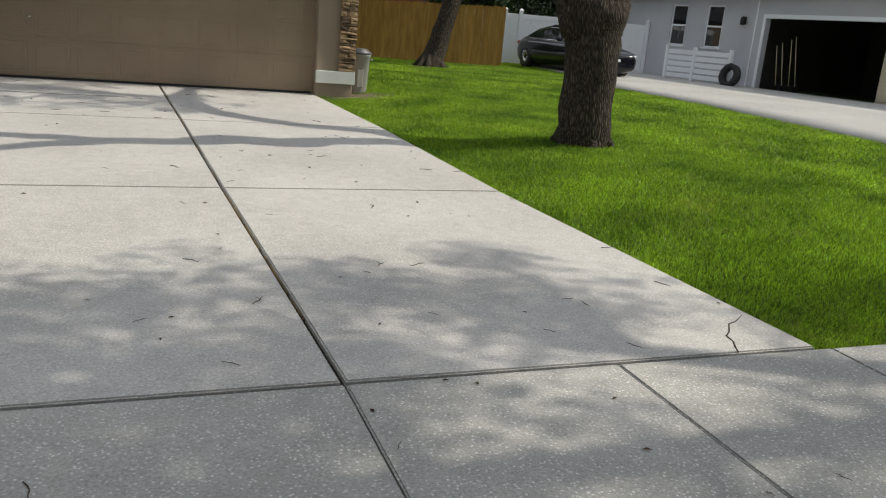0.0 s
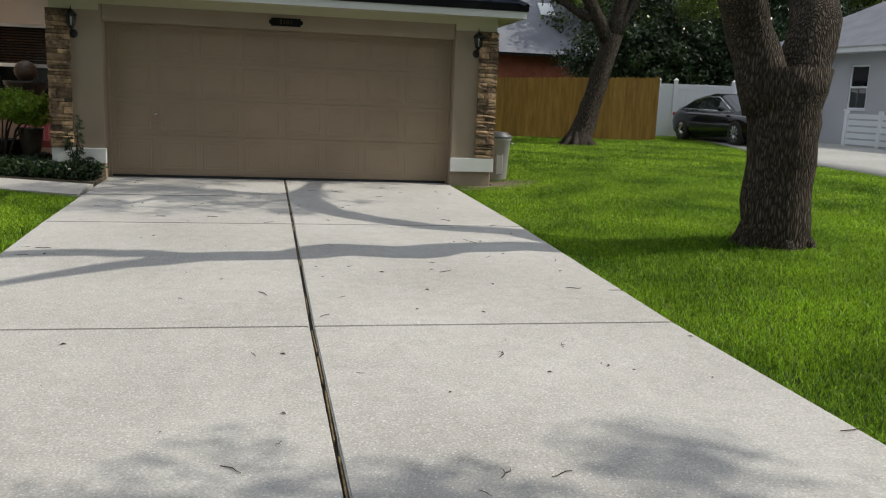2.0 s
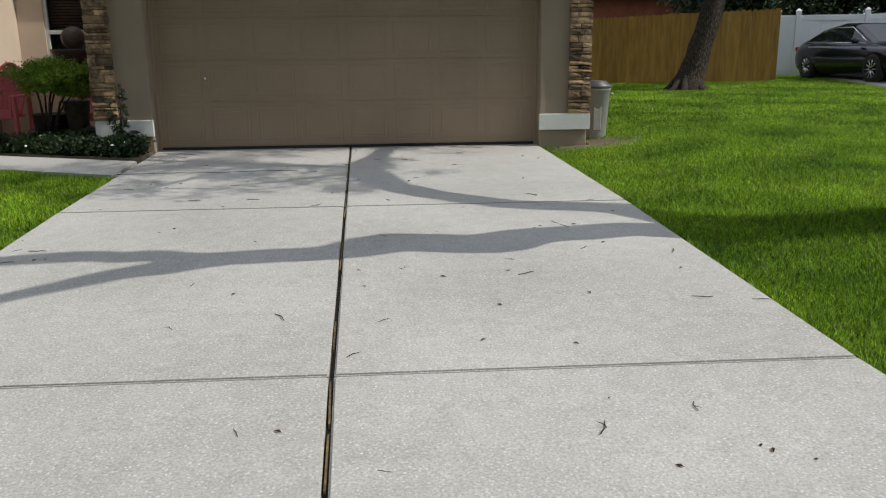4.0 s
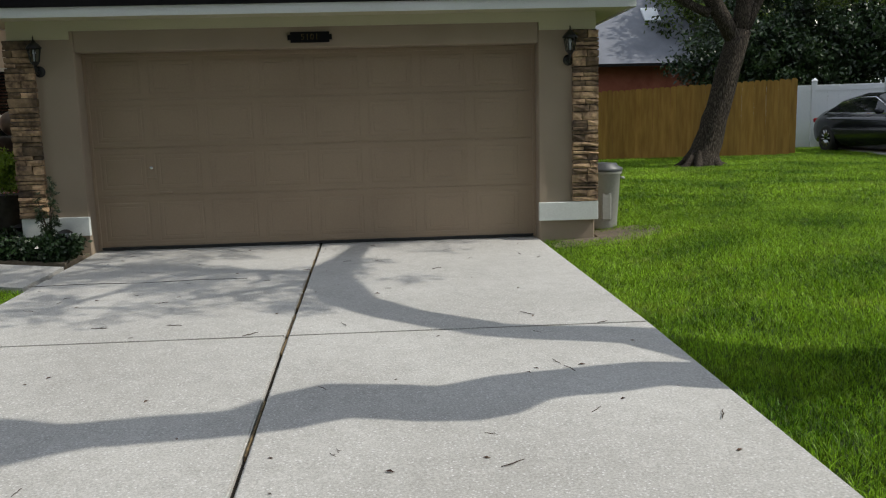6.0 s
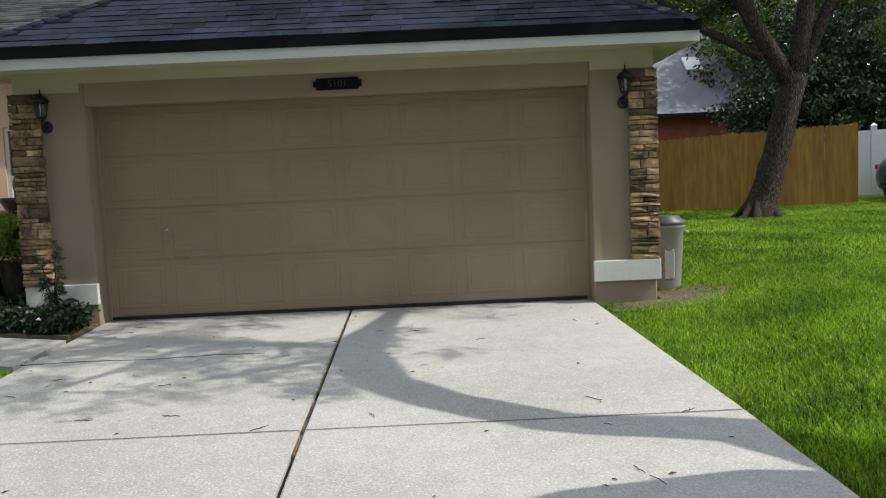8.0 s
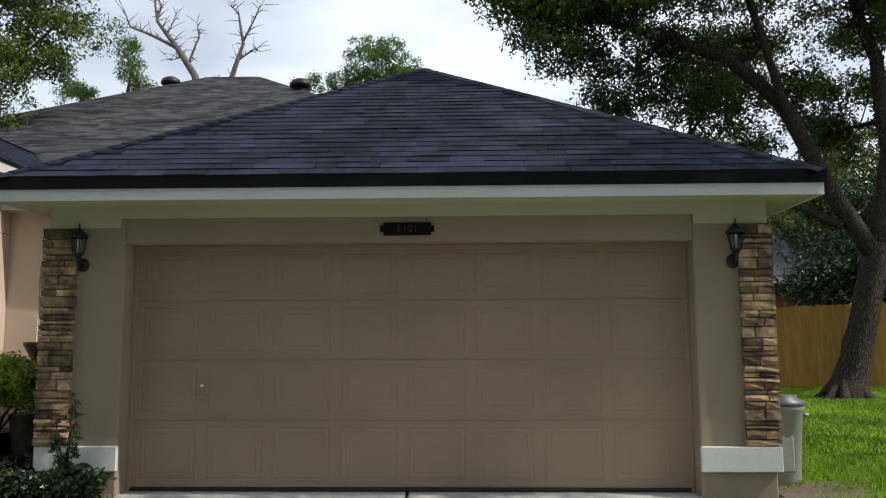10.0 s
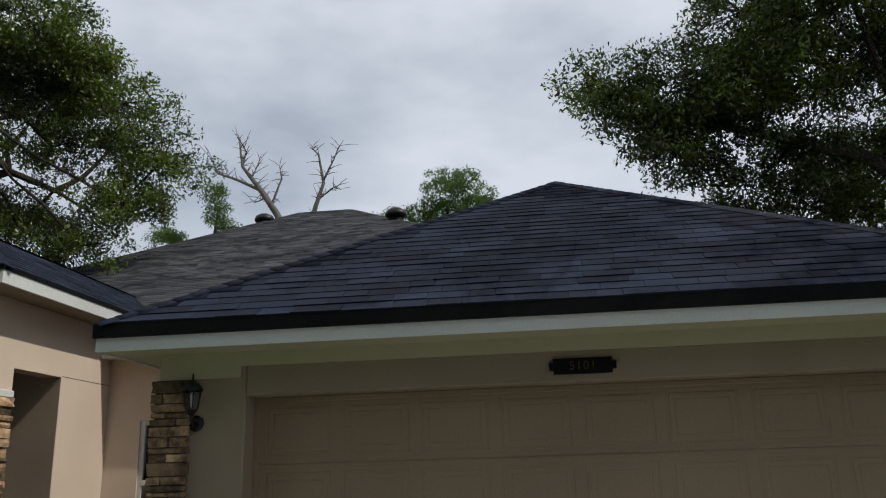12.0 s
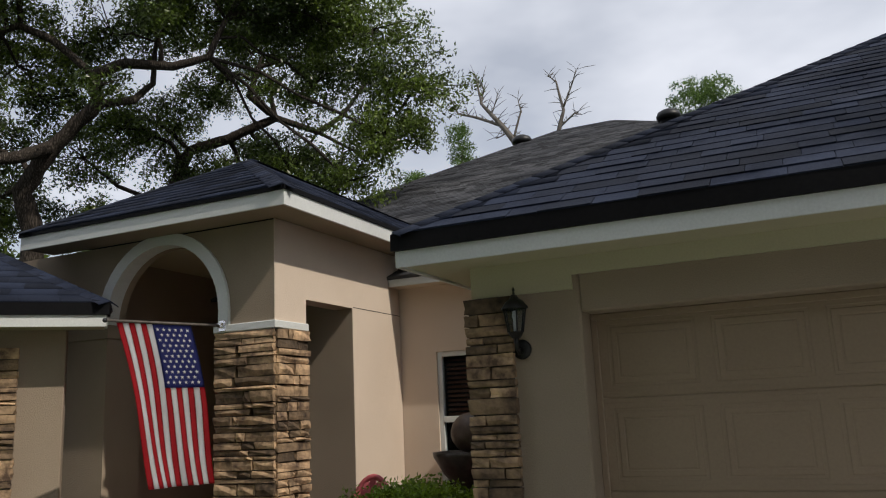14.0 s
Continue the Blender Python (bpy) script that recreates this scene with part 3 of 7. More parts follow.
PW = 0.500
panel_meshes = {}
for i in range(4):
    z0, z1 = DOOR_Z[i], DOOR_Z[i + 1]
    bm = boxes(((-2.42, 0.215, z0 + 0.0006), (2.42, 0.245, z1 - 0.0006)), bevel=0.0018)
    bm_box(bm, (-2.42, 0.2115, z1 - 0.030), (2.42, 0.2145, z1 - 0.008), 0.001)
    bm_box(bm, (-2.42, 0.2115, z0 + 0.010), (2.42, 0.2145, z0 + 0.032), 0.001)
    sec = part("door_section", bm, M["door"], garage_door)
    h = round(z1 - z0 - 0.12, 3)
    if h not in panel_meshes:
        panel_meshes[h] = mesh_of("panel", door_panel(PW, h), M["door"])
    for k in range(8):
        piece("panel", panel_meshes[h], sec, pose(-2.40 + 0.05 + k * 0.5867, 0.2125, z0 + 0.06))
part("bottom_seal", boxes(((-2.43, 0.205, 0.004), (2.43, 0.25, 0.034))), M["rubber"], garage_door, "black rubber bottom seal")
handle = bmesh.new()
bm_tube(handle, [(-1.72, 0.205, 0.632), (-1.72, 0.165, 0.636), (-1.60, 0.165, 0.632), (-1.60, 0.205, 0.628)], [0.009] * 4, 8)
part("lift_handle", handle, M["door"], garage_door, "painted lift handle")
part("lock", lathe([(0, 0), (0.018, 0.002), (0.018, 0.012), (0.012, 0.016), (0, 0.016)], 14), M["chrome"], garage_door, "small steel lock").matrix_basis = pose(-1.80, 0.205, 0.90, 90)
tee = boxes(((-1.845, 0.165, 0.785), (-1.755, 0.18, 0.805)), ((-1.808, 0.18, 0.788), (-1.792, 0.21, 0.802)))
part("tee_handle", tee, M["door"], garage_door, "scuffed turn handle")

# ---- ledge stone piers ----
stone_rng = random.Random(11)


def rough_block(seed):
    """A unit stone with a broken face."""
    r = random.Random(seed)
    bm = bmesh.new()
    bmesh.ops.create_cube(bm, size=1.0)
    bmesh.ops.subdivide_edges(bm, edges=bm.edges[:], cuts=1, use_grid_fill=True)
    for v in bm.verts:
        front = v.co.y < -0.1
        edge = abs(v.co.x) > 0.4 or abs(v.co.z) > 0.4
        v.co += Vector((r.uniform(-0.025, 0.025), r.uniform(-0.12, 0.12) + (0.14 if front and edge else 0.0), r.uniform(-0.06, 0.06)))
    return mesh_of("stone", bm, M["stone"])


STONES = [rough_block(i) for i in range(8)]


def stone_face(parent, origin, along, width, z0, z1, depth, inward, split=0.6):
    """Courses of ledge stone on an upright face. along: unit way of the face; inward: unit way into the wall."""
    ang = math.atan2(along[1], along[0])
    z = z0
    while z < z1 - 0.03:
        h = min(stone_rng.choice((0.038, 0.045, 0.055, 0.062, 0.075, 0.095)), z1 - z)
        if z1 - z - h < 0.045:
            h = z1 - z
        cuts = [0.0, 1.0] if width < 0.2 or stone_rng.random() > split else sorted([0.0, 1.0] + [stone_rng.uniform(0.3, 0.7) for _ in range(1 if width < 0.4 else 2)])
        for a, b in zip(cuts, cuts[1:]):
            if (b - a) * width < 0.05:
                continue
            d = depth + stone_rng.uniform(-0.008, 0.018)
            mid = (a + b) / 2 * width
            loc = Vector(origin) + Vector((*along, 0)) * mid + Vector((*inward, 0)) * (0.02 - d / 2) + Vector((0, 0, z + h / 2))
            m = Matrix.Translation(loc) @ pose(0, 0, 0, 0, 0, math.degrees(ang)) @ Matrix.Diagonal(((b - a) * width - 0.010, d, h - 0.010, 1))
            piece("stone", stone_rng.choice(STONES), parent, m)
        z += h


for x0, x1, bx0, bx1 in ((-3.14, -2.84, -3.12, -2.86), (2.80, 3.09, 2.82, 3.07)):
    pier = thing("stone_pier", "stacked brown and buff ledge stone beside the garage door", "stone pier", "garage piers", kind="structure")
    part("backing", boxes(((bx0, -0.03, 0.412), (bx1, 0.0, 2.26)), bevel=0), M["mortar"], pier)
    stone_face(pier, (x0, -0.03, 0), (1, 0), x1 - x0, 0.412, 2.258, 0.05, (0, 1), 0.62)
    if x1 > 0:
        part("return_backing", boxes(((3.06, 0.0, 0.412), (3.07, 0.16, 2.26)), bevel=0), M["mortar"], pier)
        stone_face(pier, (3.07, 0.0, 0), (0, 1), 0.16, 0.412, 2.258, 0.04, (-1, 0))
    else:
        part("return_backing", boxes(((-3.11, 0.0, 0.412), (-3.1, 0.16, 2.26)), bevel=0), M["mortar"], pier)
        stone_face(pier, (-3.11, 0.16, 0), (0, -1), 0.16, 0.412, 2.258, 0.04, (1, 0))


# ---- roofs ----
def plane_frame(a, b, c):
    """x along the eave from a to b, y up the slope towards c, z out."""
    a, b, c = Vector(a), Vector(b), Vector(c)
    x = (b - a).normalized()
    z = x.cross(c - a).normalized()
    y = z.cross(x)
    return Matrix(((x.x, y.x, z.x, a.x), (x.y, y.y, z.y, a.y), (x.z, y.z, z.z, a.z), (0, 0, 0, 1)))


TAB_W = (0.18, 0.24, 0.30, 0.36)


def tab_mesh(w, lift):
    bm = bmesh.new()
    e, t = 0.165, 0.007 + lift
    top = [bm.verts.new(p) for p in ((0.0, 0, t), (w - 0.004, 0, t), (w - 0.004, e, 0.0015), (0.0, e, 0.0015))]
    bot = [bm.verts.new((p.co.x, p.co.y - (0.0 if i > 1 else 0.0), -0.004)) for i, p in enumerate(top)]
    bm.faces.new(top)
    for i in range(4):
        j = (i + 1) % 4
        bm.faces.new((top[j], top[i], bot[i], bot[j]))
    return mesh_of("shingle", bm, M["shingle"])


TABS = {(w, k): tab_mesh(w, 0.004 * k) for w in TAB_W for k in (0, 1)}


def shingle_face(parent, a, b, c, d, material, loose=0, step=0.143, seed=1, name="shingles"):
    """Courses of shingles on the roof face a-b (eave), c-d (top, c above a). The lowest `loose` whole tabs are pieces of their own."""
    r = random.Random(seed)
    m = plane_frame(a, b, d if (Vector(d) - Vector(a)).length > (Vector(c) - Vector(a)).length else c)
    inv = m.inverted()
    A, B, C, D = (inv @ Vector(p) for p in (a, b, c, d))
    verts, faces = [], []
    top = max(C.y, D.y)
    n, made = int(top / step), 0
    for i in range(n + 1):
        y = i * step
        xl = A.x + (C.x - A.x) * min(1.0, y / top)
        xr = B.x + (D.x - B.x) * min(1.0, y / top)
        yt = min(y + step + 0.022, top)
        xl2, xr2 = A.x + (C.x - A.x) * yt / top, B.x + (D.x - B.x) * yt / top
        x = xl - r.uniform(0, 0.3)
        while x < xr - 0.01:
            w, k = r.choice(TAB_W), r.choice((0, 0, 1))
            x0, x1 = max(x, xl), min(x + w, xr)
            u0, u1 = min(max(x, xl2), xr2), min(max(x + w, xl2), xr2)
            if x1 - x0 > 0.02:
                if made < loose and x0 == x and x1 == x + w and u0 == x0 and u1 == x1:
                    piece("shingle", TABS[(w, k)], parent, m @ Matrix.Translation((x, y, 0.001 * (i % 2))))
                    made += 1
                else:
                    t = 0.007 + 0.004 * k
                    s = len(verts)
                    for p in ((x0, y, t), (x1 - 0.004, y, t), (max(u1 - 0.004, u0), yt, 0.0015), (u0, yt, 0.0015), (x0, y, -0.004), (x1 - 0.004, y, -0.004)):
                        verts.append(m @ Vector(p))
                    faces += [(s, s + 1, s + 2, s + 3), (s + 1, s, s + 4, s + 5)]
            x += w
    if verts:
        ob = new(name, raw_mesh(name, [tuple(v) for v in verts], faces, material))
        ob.parent = parent
        ob["kind"] = "stuff"
    deck = bmesh.new()
    pts = [Vector(p) for p in ((a, b, d, c) if (Vector(c) - Vector(d)).length > 0.01 else (a, b, c))]
    down = m.to_3x3() @ Vector((0, 0, -1))
    f1 = [deck.verts.new(p + down * 0.005) for p in pts]
    f2 = [deck.verts.new(p + down * 0.03) for p in pts]
    deck.faces.new(f1)
    deck.faces.new(list(reversed(f2)))
    for i in range(len(f1)):
        j = (i + 1) % len(f1)
        deck.faces.new((f1[j], f1[i], f2[i], f2[j]))
    part("deck", deck, material, parent)


def hip_caps(parent, a, b, material, step=0.145):
    """Folded cap shingles lapped up a hip or ridge from a to b."""
    a, b = Vector(a), Vector(b)
    d = (b - a).normalized()
    side = d.cross(Vector((0, 0, 1))).normalized()
    up = side.cross(d)
    verts, faces = [], []
    n = int((b - a).length / step)
    for i in range(n):
        p0, p1 = a + d * (i * step), a + d * (i * step + step + 0.03)
        s = len(verts)
        for p, h in ((p0, 0.015), (p1, 0.010)):
            for o, v in ((-0.105, -0.043), (0, 0.0), (0.105, -0.043)):
                verts.append(p + side * o + up * (h + v))
        for o, v in ((-0.105, -0.043), (0, 0.0), (0.105, -0.043)):
            verts.append(p0 + side * o + up * (0.004 + v))
        faces += [(s, s + 1, s + 4, s + 3), (s + 1, s + 2, s + 5, s + 4), (s + 6, s + 7, s + 1, s), (s + 7, s + 8, s + 2, s + 1)]
    ob = new("cap_shingles", raw_mesh("cap_shingles", [tuple(v) for v in verts], faces, material))
    ob.parent = parent
    ob["kind"] = "stuff"


def eave(parent, a, b, z_bot, z_mid, z_top, inward, drip_proud=0.02):
    """White fascia board with a black drip edge over it, along a-b in plan; inward: way into the roof."""
    a, b, inn = Vector((*a, 0)), Vector((*b, 0)), Vector((*inward, 0))
    for name, z0, z1, out, depth, mat in (("fascia", z_bot, z_mid, 0.0, 0.022, M["white"]), ("drip_edge", z_mid + 0.001, z_top, drip_proud, 0.05, M["drip"])):
        o = -inn * out
        ext = (b - a).normalized() * out
        pts = [a + o - ext, b + o + ext, b + o + ext + inn * depth, a + o - ext + inn * depth]
        part(name, prism([(p.x, p.y) for p in pts], z0, z1), mat, parent)


garage_roof = thing("garage_roof", "dark charcoal shingled hip roof over the garage", "roof", kind="structure")
GX0, GX1, GY, GZ, PITCH = -3.41, 3.39, -0.42, 2.635, 0.605
gxc, grun = (GX0 + GX1) / 2, (GX1 - GX0) / 2
gap_ = (gxc, GY + grun, GZ + PITCH * grun)
g_back = (gxc, 9.0, gap_[2])
eave(garage_roof, (GX0, GY + 0.02), (GX1, GY + 0.02), 2.438, 2.534, GZ, (0, 1))
eave(garage_roof, (GX1, GY + 0.042), (GX1, 7.0), 2.438, 2.534, GZ, (-1, 0))
eave(garage_roof, (GX0, 2.98), (GX0, GY + 0.042), 2.438, 2.534, GZ, (1, 0))
part("soffit", boxes(((GX0 + 0.024, GY + 0.045, 2.452), (GX1 - 0.024, -0.002, 2.47)), ((3.062, 0.0, 2.452), (GX1 - 0.024, 7.0, 2.47)),
                     ((GX0 + 0.024, 0.0, 2.452), (-3.102, 2.97, 2.47)), bevel=0), M["cream"], garage_roof, "cream soffit boards")
shingle_face(garage_roof, (GX0, GY, GZ), (GX1, GY, GZ), gap_, gap_, M["shingle_i"], loose=300, seed=3)
shingle_face(garage_roof, (GX1, GY, GZ), (GX1, 9.0, GZ), gap_, (gxc, 9.0, gap_[2]), M["shingle_i"], seed=4)
shingle_face(garage_roof, (GX0, 5.8, GZ), (GX0, GY, GZ), (gxc, 9.2, gap_[2]), gap_, M["shingle_i"], seed=5)
hip_caps(garage_roof, (GX0, GY, GZ), gap_, M["shingle_i"])
hip_caps(garage_roof, (GX1, GY, GZ), gap_, M["shingle_i"])
hip_caps(garage_roof, gap_, g_back, M["shingle_i"])

main_roof = thing("main_roof", "weathered grey shingled hip roof of the main house", "roof", kind="structure")
RX0, RX1, RY, RZ, EZ = -6.9, -5.39, 15.4, 8.82, 3.0
fl, fr = (-11.0, 2.74, EZ), (2.6, 2.74, EZ)
bl, br = (-11.0, 28.25, EZ), (2.6, 28.25, EZ)
shingle_face(main_roof, fl, fr, (RX0, RY, RZ), (RX1, RY, RZ), M["shingle_m"], seed=6)
shingle_face(main_roof, fr, br, (RX1, RY, RZ), (RX1, RY + 0.001, RZ), M["shingle_m"], seed=7)
hip_caps(main_roof, fl, (RX0, RY, RZ), M["shingle_m"])
hip_caps(main_roof, fr, (RX1, RY, RZ), M["shingle_m"])
hip_caps(main_roof, (RX0, RY, RZ), (RX1, RY, RZ), M["shingle_m"])
bm = bmesh.new()
bm.faces.new([bm.verts.new(p) for p in (br, bl, (RX0, RY, RZ - 0.03), (RX1, RY, RZ - 0.03))])
bm.faces.new([bm.verts.new(p) for p in (bl, fl, (RX0, RY, RZ - 0.03))])
part("far_slope", bm, M["shingle_m"], main_roof)


def roof_vent(x, y, z):
    """A black round mushroom vent on a flashing."""
    v = thing("roof_vent", "black round metal vent on the grey roof", "roof vent", "roof vents", at=pose(x, y, z) @ Matrix.Diagonal((0.78, 0.78, 0.78, 1)))
    part("base", lathe([(0.0, -0.35), (0.26, -0.35), (0.24, 0.12), (0.0, 0.12)], 20), M["drip"], v)
    part("cap", lathe([(0.24, 0.10), (0.33, 0.12), (0.34, 0.20), (0.29, 0.30), (0.17, 0.37), (0.0, 0.39)], 22), M["black"], v)
    return v


roof_vent(-3.6, 12.6, 7.50)
roof_vent(-7.45, 14.15, 8.12)

# ---- entry porch ----
AX, AY, AR, SPRING, SX = -6.39, 0.845, 0.645, 2.527, -5.2
OPEN_Y0, OPEN_Y1, OPEN_Z, BACK_Y = 1.285, 2.05, 2.615, 3.0
entry = thing("entry_wall", "beige stucco entry porch with an arched front opening", "wall", kind="structure")
arc = [(AX - AR * math.cos(math.pi * i / 20), SPRING + AR * math.sin(math.pi * i / 20)) for i in range(21)]
outline = [(-8.5, 2.402)] + [(AX - AR, 2.402)] + arc[1:-1] + [(AX + AR, 2.402), (SX, 2.402), (SX, 3.24), (-8.5, 3.24)]
part("arch_front", extrude_y(outline, AY, AY + 0.2), M["stucco"], entry)
ring = [(AX - (AR + 0.10) * math.cos(math.pi * i / 20), SPRING + (AR + 0.10) * math.sin(math.pi * i / 20)) for i in range(21)]
part("arch_band", extrude_y([p for p in ring] + [(AX + AR + 0.10, 2.34), (AX + AR - 0.005, 2.34)] + [(x * 1.0 - (x - AX) * 0.008, z - 0.005) for x, z in reversed(arc)] + [(AX - AR - 0.10, SPRING - 0.004)],
                            AY - 0.03, AY + 0.12), M["white"], entry, "white arch moulding")
part("pier_core", boxes(((-5.76, AY + 0.02, -0.1), (SX - 0.02, OPEN_Y0, 2.335)), bevel=0), M["mortar"], entry)
part("pier_core", boxes(((-7.65, AY + 0.02, -0.1), (-7.06, OPEN_Y0, 2.40)), bevel=0), M["stucco"], entry)
part("pier_cap", boxes(((-5.80, AY - 0.035, 2.336), (SX + 0.035, OPEN_Y0, 2.401)), bevel=0.006), M["white"], entry, "white pier cap band")
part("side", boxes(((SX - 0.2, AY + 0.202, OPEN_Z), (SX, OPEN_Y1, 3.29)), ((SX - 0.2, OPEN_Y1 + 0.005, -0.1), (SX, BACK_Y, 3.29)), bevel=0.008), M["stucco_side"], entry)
# jamb takes the darker front stucco so its shade sits in the colour
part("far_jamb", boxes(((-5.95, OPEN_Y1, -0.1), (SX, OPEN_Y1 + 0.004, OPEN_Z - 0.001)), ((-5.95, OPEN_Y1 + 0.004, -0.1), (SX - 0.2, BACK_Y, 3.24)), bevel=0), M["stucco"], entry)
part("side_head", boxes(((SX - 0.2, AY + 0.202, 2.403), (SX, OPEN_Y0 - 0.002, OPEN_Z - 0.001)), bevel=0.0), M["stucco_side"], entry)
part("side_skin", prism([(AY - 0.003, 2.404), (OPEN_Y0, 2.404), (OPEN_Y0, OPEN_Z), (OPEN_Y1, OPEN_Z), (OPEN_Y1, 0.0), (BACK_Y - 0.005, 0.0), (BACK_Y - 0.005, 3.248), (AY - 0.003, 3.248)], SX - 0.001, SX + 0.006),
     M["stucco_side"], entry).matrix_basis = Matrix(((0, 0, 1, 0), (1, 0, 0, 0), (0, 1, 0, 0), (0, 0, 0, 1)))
part("control_joint", boxes(((SX + 0.005, OPEN_Y1 + 0.01, OPEN_Z + 0.005), (SX + 0.0075, BACK_Y - 0.01, OPEN_Z + 0.012)), bevel=0), M["mortar"], entry)
part("porch_back", boxes(((-7.65, 3.3, -0.1), (SX - 0.2, 3.45, 3.29)), ((-7.65, OPEN_Y0, -0.1), (-7.5, 3.3, 3.29)), bevel=0), M["stucco"], entry)
part("porch_ceiling", boxes(((-7.65, AY + 0.2, 3.25), (SX - 0.2, 3.3, 3.288)), bevel=0), M["cream"], entry)
part("front_door", boxes(((-6.9, 3.24, 0.05), (-5.97, 3.298, 2.1)), bevel=0.01), M["blind"], entry, "dark brown front door")
structure("porch_floor", prism([(-7.55, 0.5), (-5.4, 0.40), (-4.2, 0.36), (-3.12, 0.62), (-3.12, BACK_Y - 0.01), (SX, BACK_Y - 0.005), (SX - 0.2, 3.3), (-7.55, 3.3)], -0.1, 0.05), M["paver"], "reddish porch slab in the entry recess", "floor")
entry_pier = thing("stone_pier", "stacked brown ledge stone pier carrying the entry arch", "stone pier", kind="structure")
stone_face(entry_pier, (-5.78, AY - 0.0, 0), (1, 0), 0.60, 0.0, 2.335, 0.06, (0, 1), 0.75)
stone_face(entry_pier, (SX, AY - 0.01, 0), (0, 1), 0.45, 0.0, 2.335, 0.06, (-1, 0), 0.65)
entry_roof = thing("entry_roof", "small charcoal shingled hip roof over the entry", "roof", kind="structure")
EX0, EX1, EY, EEZ, EPITCH = -7.80, -4.85, 0.48, 3.40, 0.58
EXC, erun = (EX0 + EX1) / 2, (EX1 - EX0) / 2
e_ap = (EXC, EY + erun, EEZ + EPITCH * erun)
eave(entry_roof, (EX0, EY + 0.02), (EX1, EY + 0.02), 3.243, 3.362, EEZ, (0, 1), 0.015)
eave(entry_roof, (EX1, EY + 0.042), (EX1, 6.5), 3.243, 3.362, EEZ, (-1, 0), 0.015)
part("soffit", boxes(((EX0 + 0.03, EY + 0.045, 3.25), (EX1 - 0.03, AY - 0.004, 3.27)), ((SX + 0.008, AY, 3.25), (EX1 - 0.03, 4.4, 3.27)), bevel=0), M["stucco"], entry_roof)
shingle_face(entry_roof, (EX0, EY, EEZ), (EX1, EY, EEZ), e_ap, e_ap, M["shingle_i"], seed=8)
shingle_face(entry_roof, (EX1, EY, EEZ), (EX1, 6.6, EEZ), e_ap, (EXC, 8.2, e_ap[2]), M["shingle_i"], seed=9)
shingle_face(entry_roof, (EX0, 6.6, EEZ), (EX0, EY, EEZ), (EXC, 8.2, e_ap[2]), e_ap, M["shingle_i"], seed=10)
hip_caps(entry_roof, (EX0, EY, EEZ), e_ap, M["shingle_i"])
hip_caps(entry_roof, (EX1, EY, EEZ), e_ap, M["shingle_i"])
hip_caps(entry_roof, e_ap, (EXC, 8.2, e_ap[2]), M["shingle_i"])

# ---- recessed wall with the window, between the entry and the garage ----
WX0, WX1, WZ0, WZ1, WY = -4.79, -3.88, 0.72, 2.22, BACK_Y
recess = thing("recess_wall", "pinkish beige lit-side stucco wall around a blinded window", "wall", kind="structure")
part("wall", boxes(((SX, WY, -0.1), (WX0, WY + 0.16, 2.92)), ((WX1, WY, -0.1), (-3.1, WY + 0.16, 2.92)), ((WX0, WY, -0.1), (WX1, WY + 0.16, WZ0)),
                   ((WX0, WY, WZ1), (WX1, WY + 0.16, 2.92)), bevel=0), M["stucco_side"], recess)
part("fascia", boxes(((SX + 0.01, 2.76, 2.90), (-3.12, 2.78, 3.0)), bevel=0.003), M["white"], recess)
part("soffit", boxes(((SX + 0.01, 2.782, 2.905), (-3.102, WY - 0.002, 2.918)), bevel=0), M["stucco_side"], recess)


def sash_window(name, x0, x1, z0, z1, y, label, blinds=True, tilt=None, at=None):
    """A single-hung window in the plane y: white frame, two panes, blinds behind."""
    w = thing(name, label, "window", kind="structure", at=at)
    zm = z0 + (z1 - z0) * 0.55
    fr_ = boxes(((x0, y + 0.02, z0), (x0 + 0.05, y + 0.08, z1)), ((x1 - 0.05, y + 0.02, z0), (x1, y + 0.08, z1)), ((x0 + 0.05, y + 0.02, z1 - 0.05), (x1 - 0.05, y + 0.08, z1)),
                ((x0 + 0.05, y + 0.02, z0), (x1 - 0.05, y + 0.08, z0 + 0.05)), ((x0 + 0.05, y + 0.015, zm - 0.03), (x1 - 0.05, y + 0.075, zm + 0.03)))
    part("window_frame", fr_, M["white"], w)
    part("window_sill", boxes(((x0 - 0.03, y - 0.04, z0 - 0.04), (x1 + 0.03, y + 0.02, z0 - 0.001)), bevel=0.006), M["white"], w)
    for a, b in ((z0 + 0.05, zm - 0.03), (zm + 0.03, z1 - 0.05)):
        part("pane", boxes(((x0 + 0.05, y + 0.045, a), (x1 - 0.05, y + 0.05, b)), bevel=0), M["pane"], w)
    if blinds:
        n = int((z1 - zm - 0.08) / 0.045)
        mesh = mesh_of("slat", boxes(((x0 + 0.06, -0.02, -0.0015), (x1 - 0.06, 0.02, 0.0015)), bevel=0), M["blind"])
        for i in range(n):
            piece("slat", mesh, w, pose(0, y + 0.115, zm + 0.05 + i * 0.045, 38))
    return w


sash_window("window_1", WX0, WX1, WZ0, WZ1, WY, "white framed window with half lowered brown wooden blinds")
structure("room_back", boxes(((-5.2, 3.9, -0.1), (-2.9, 3.95, 2.9)), bevel=0), M["roomdark"], "dim room behind the window", "wall")

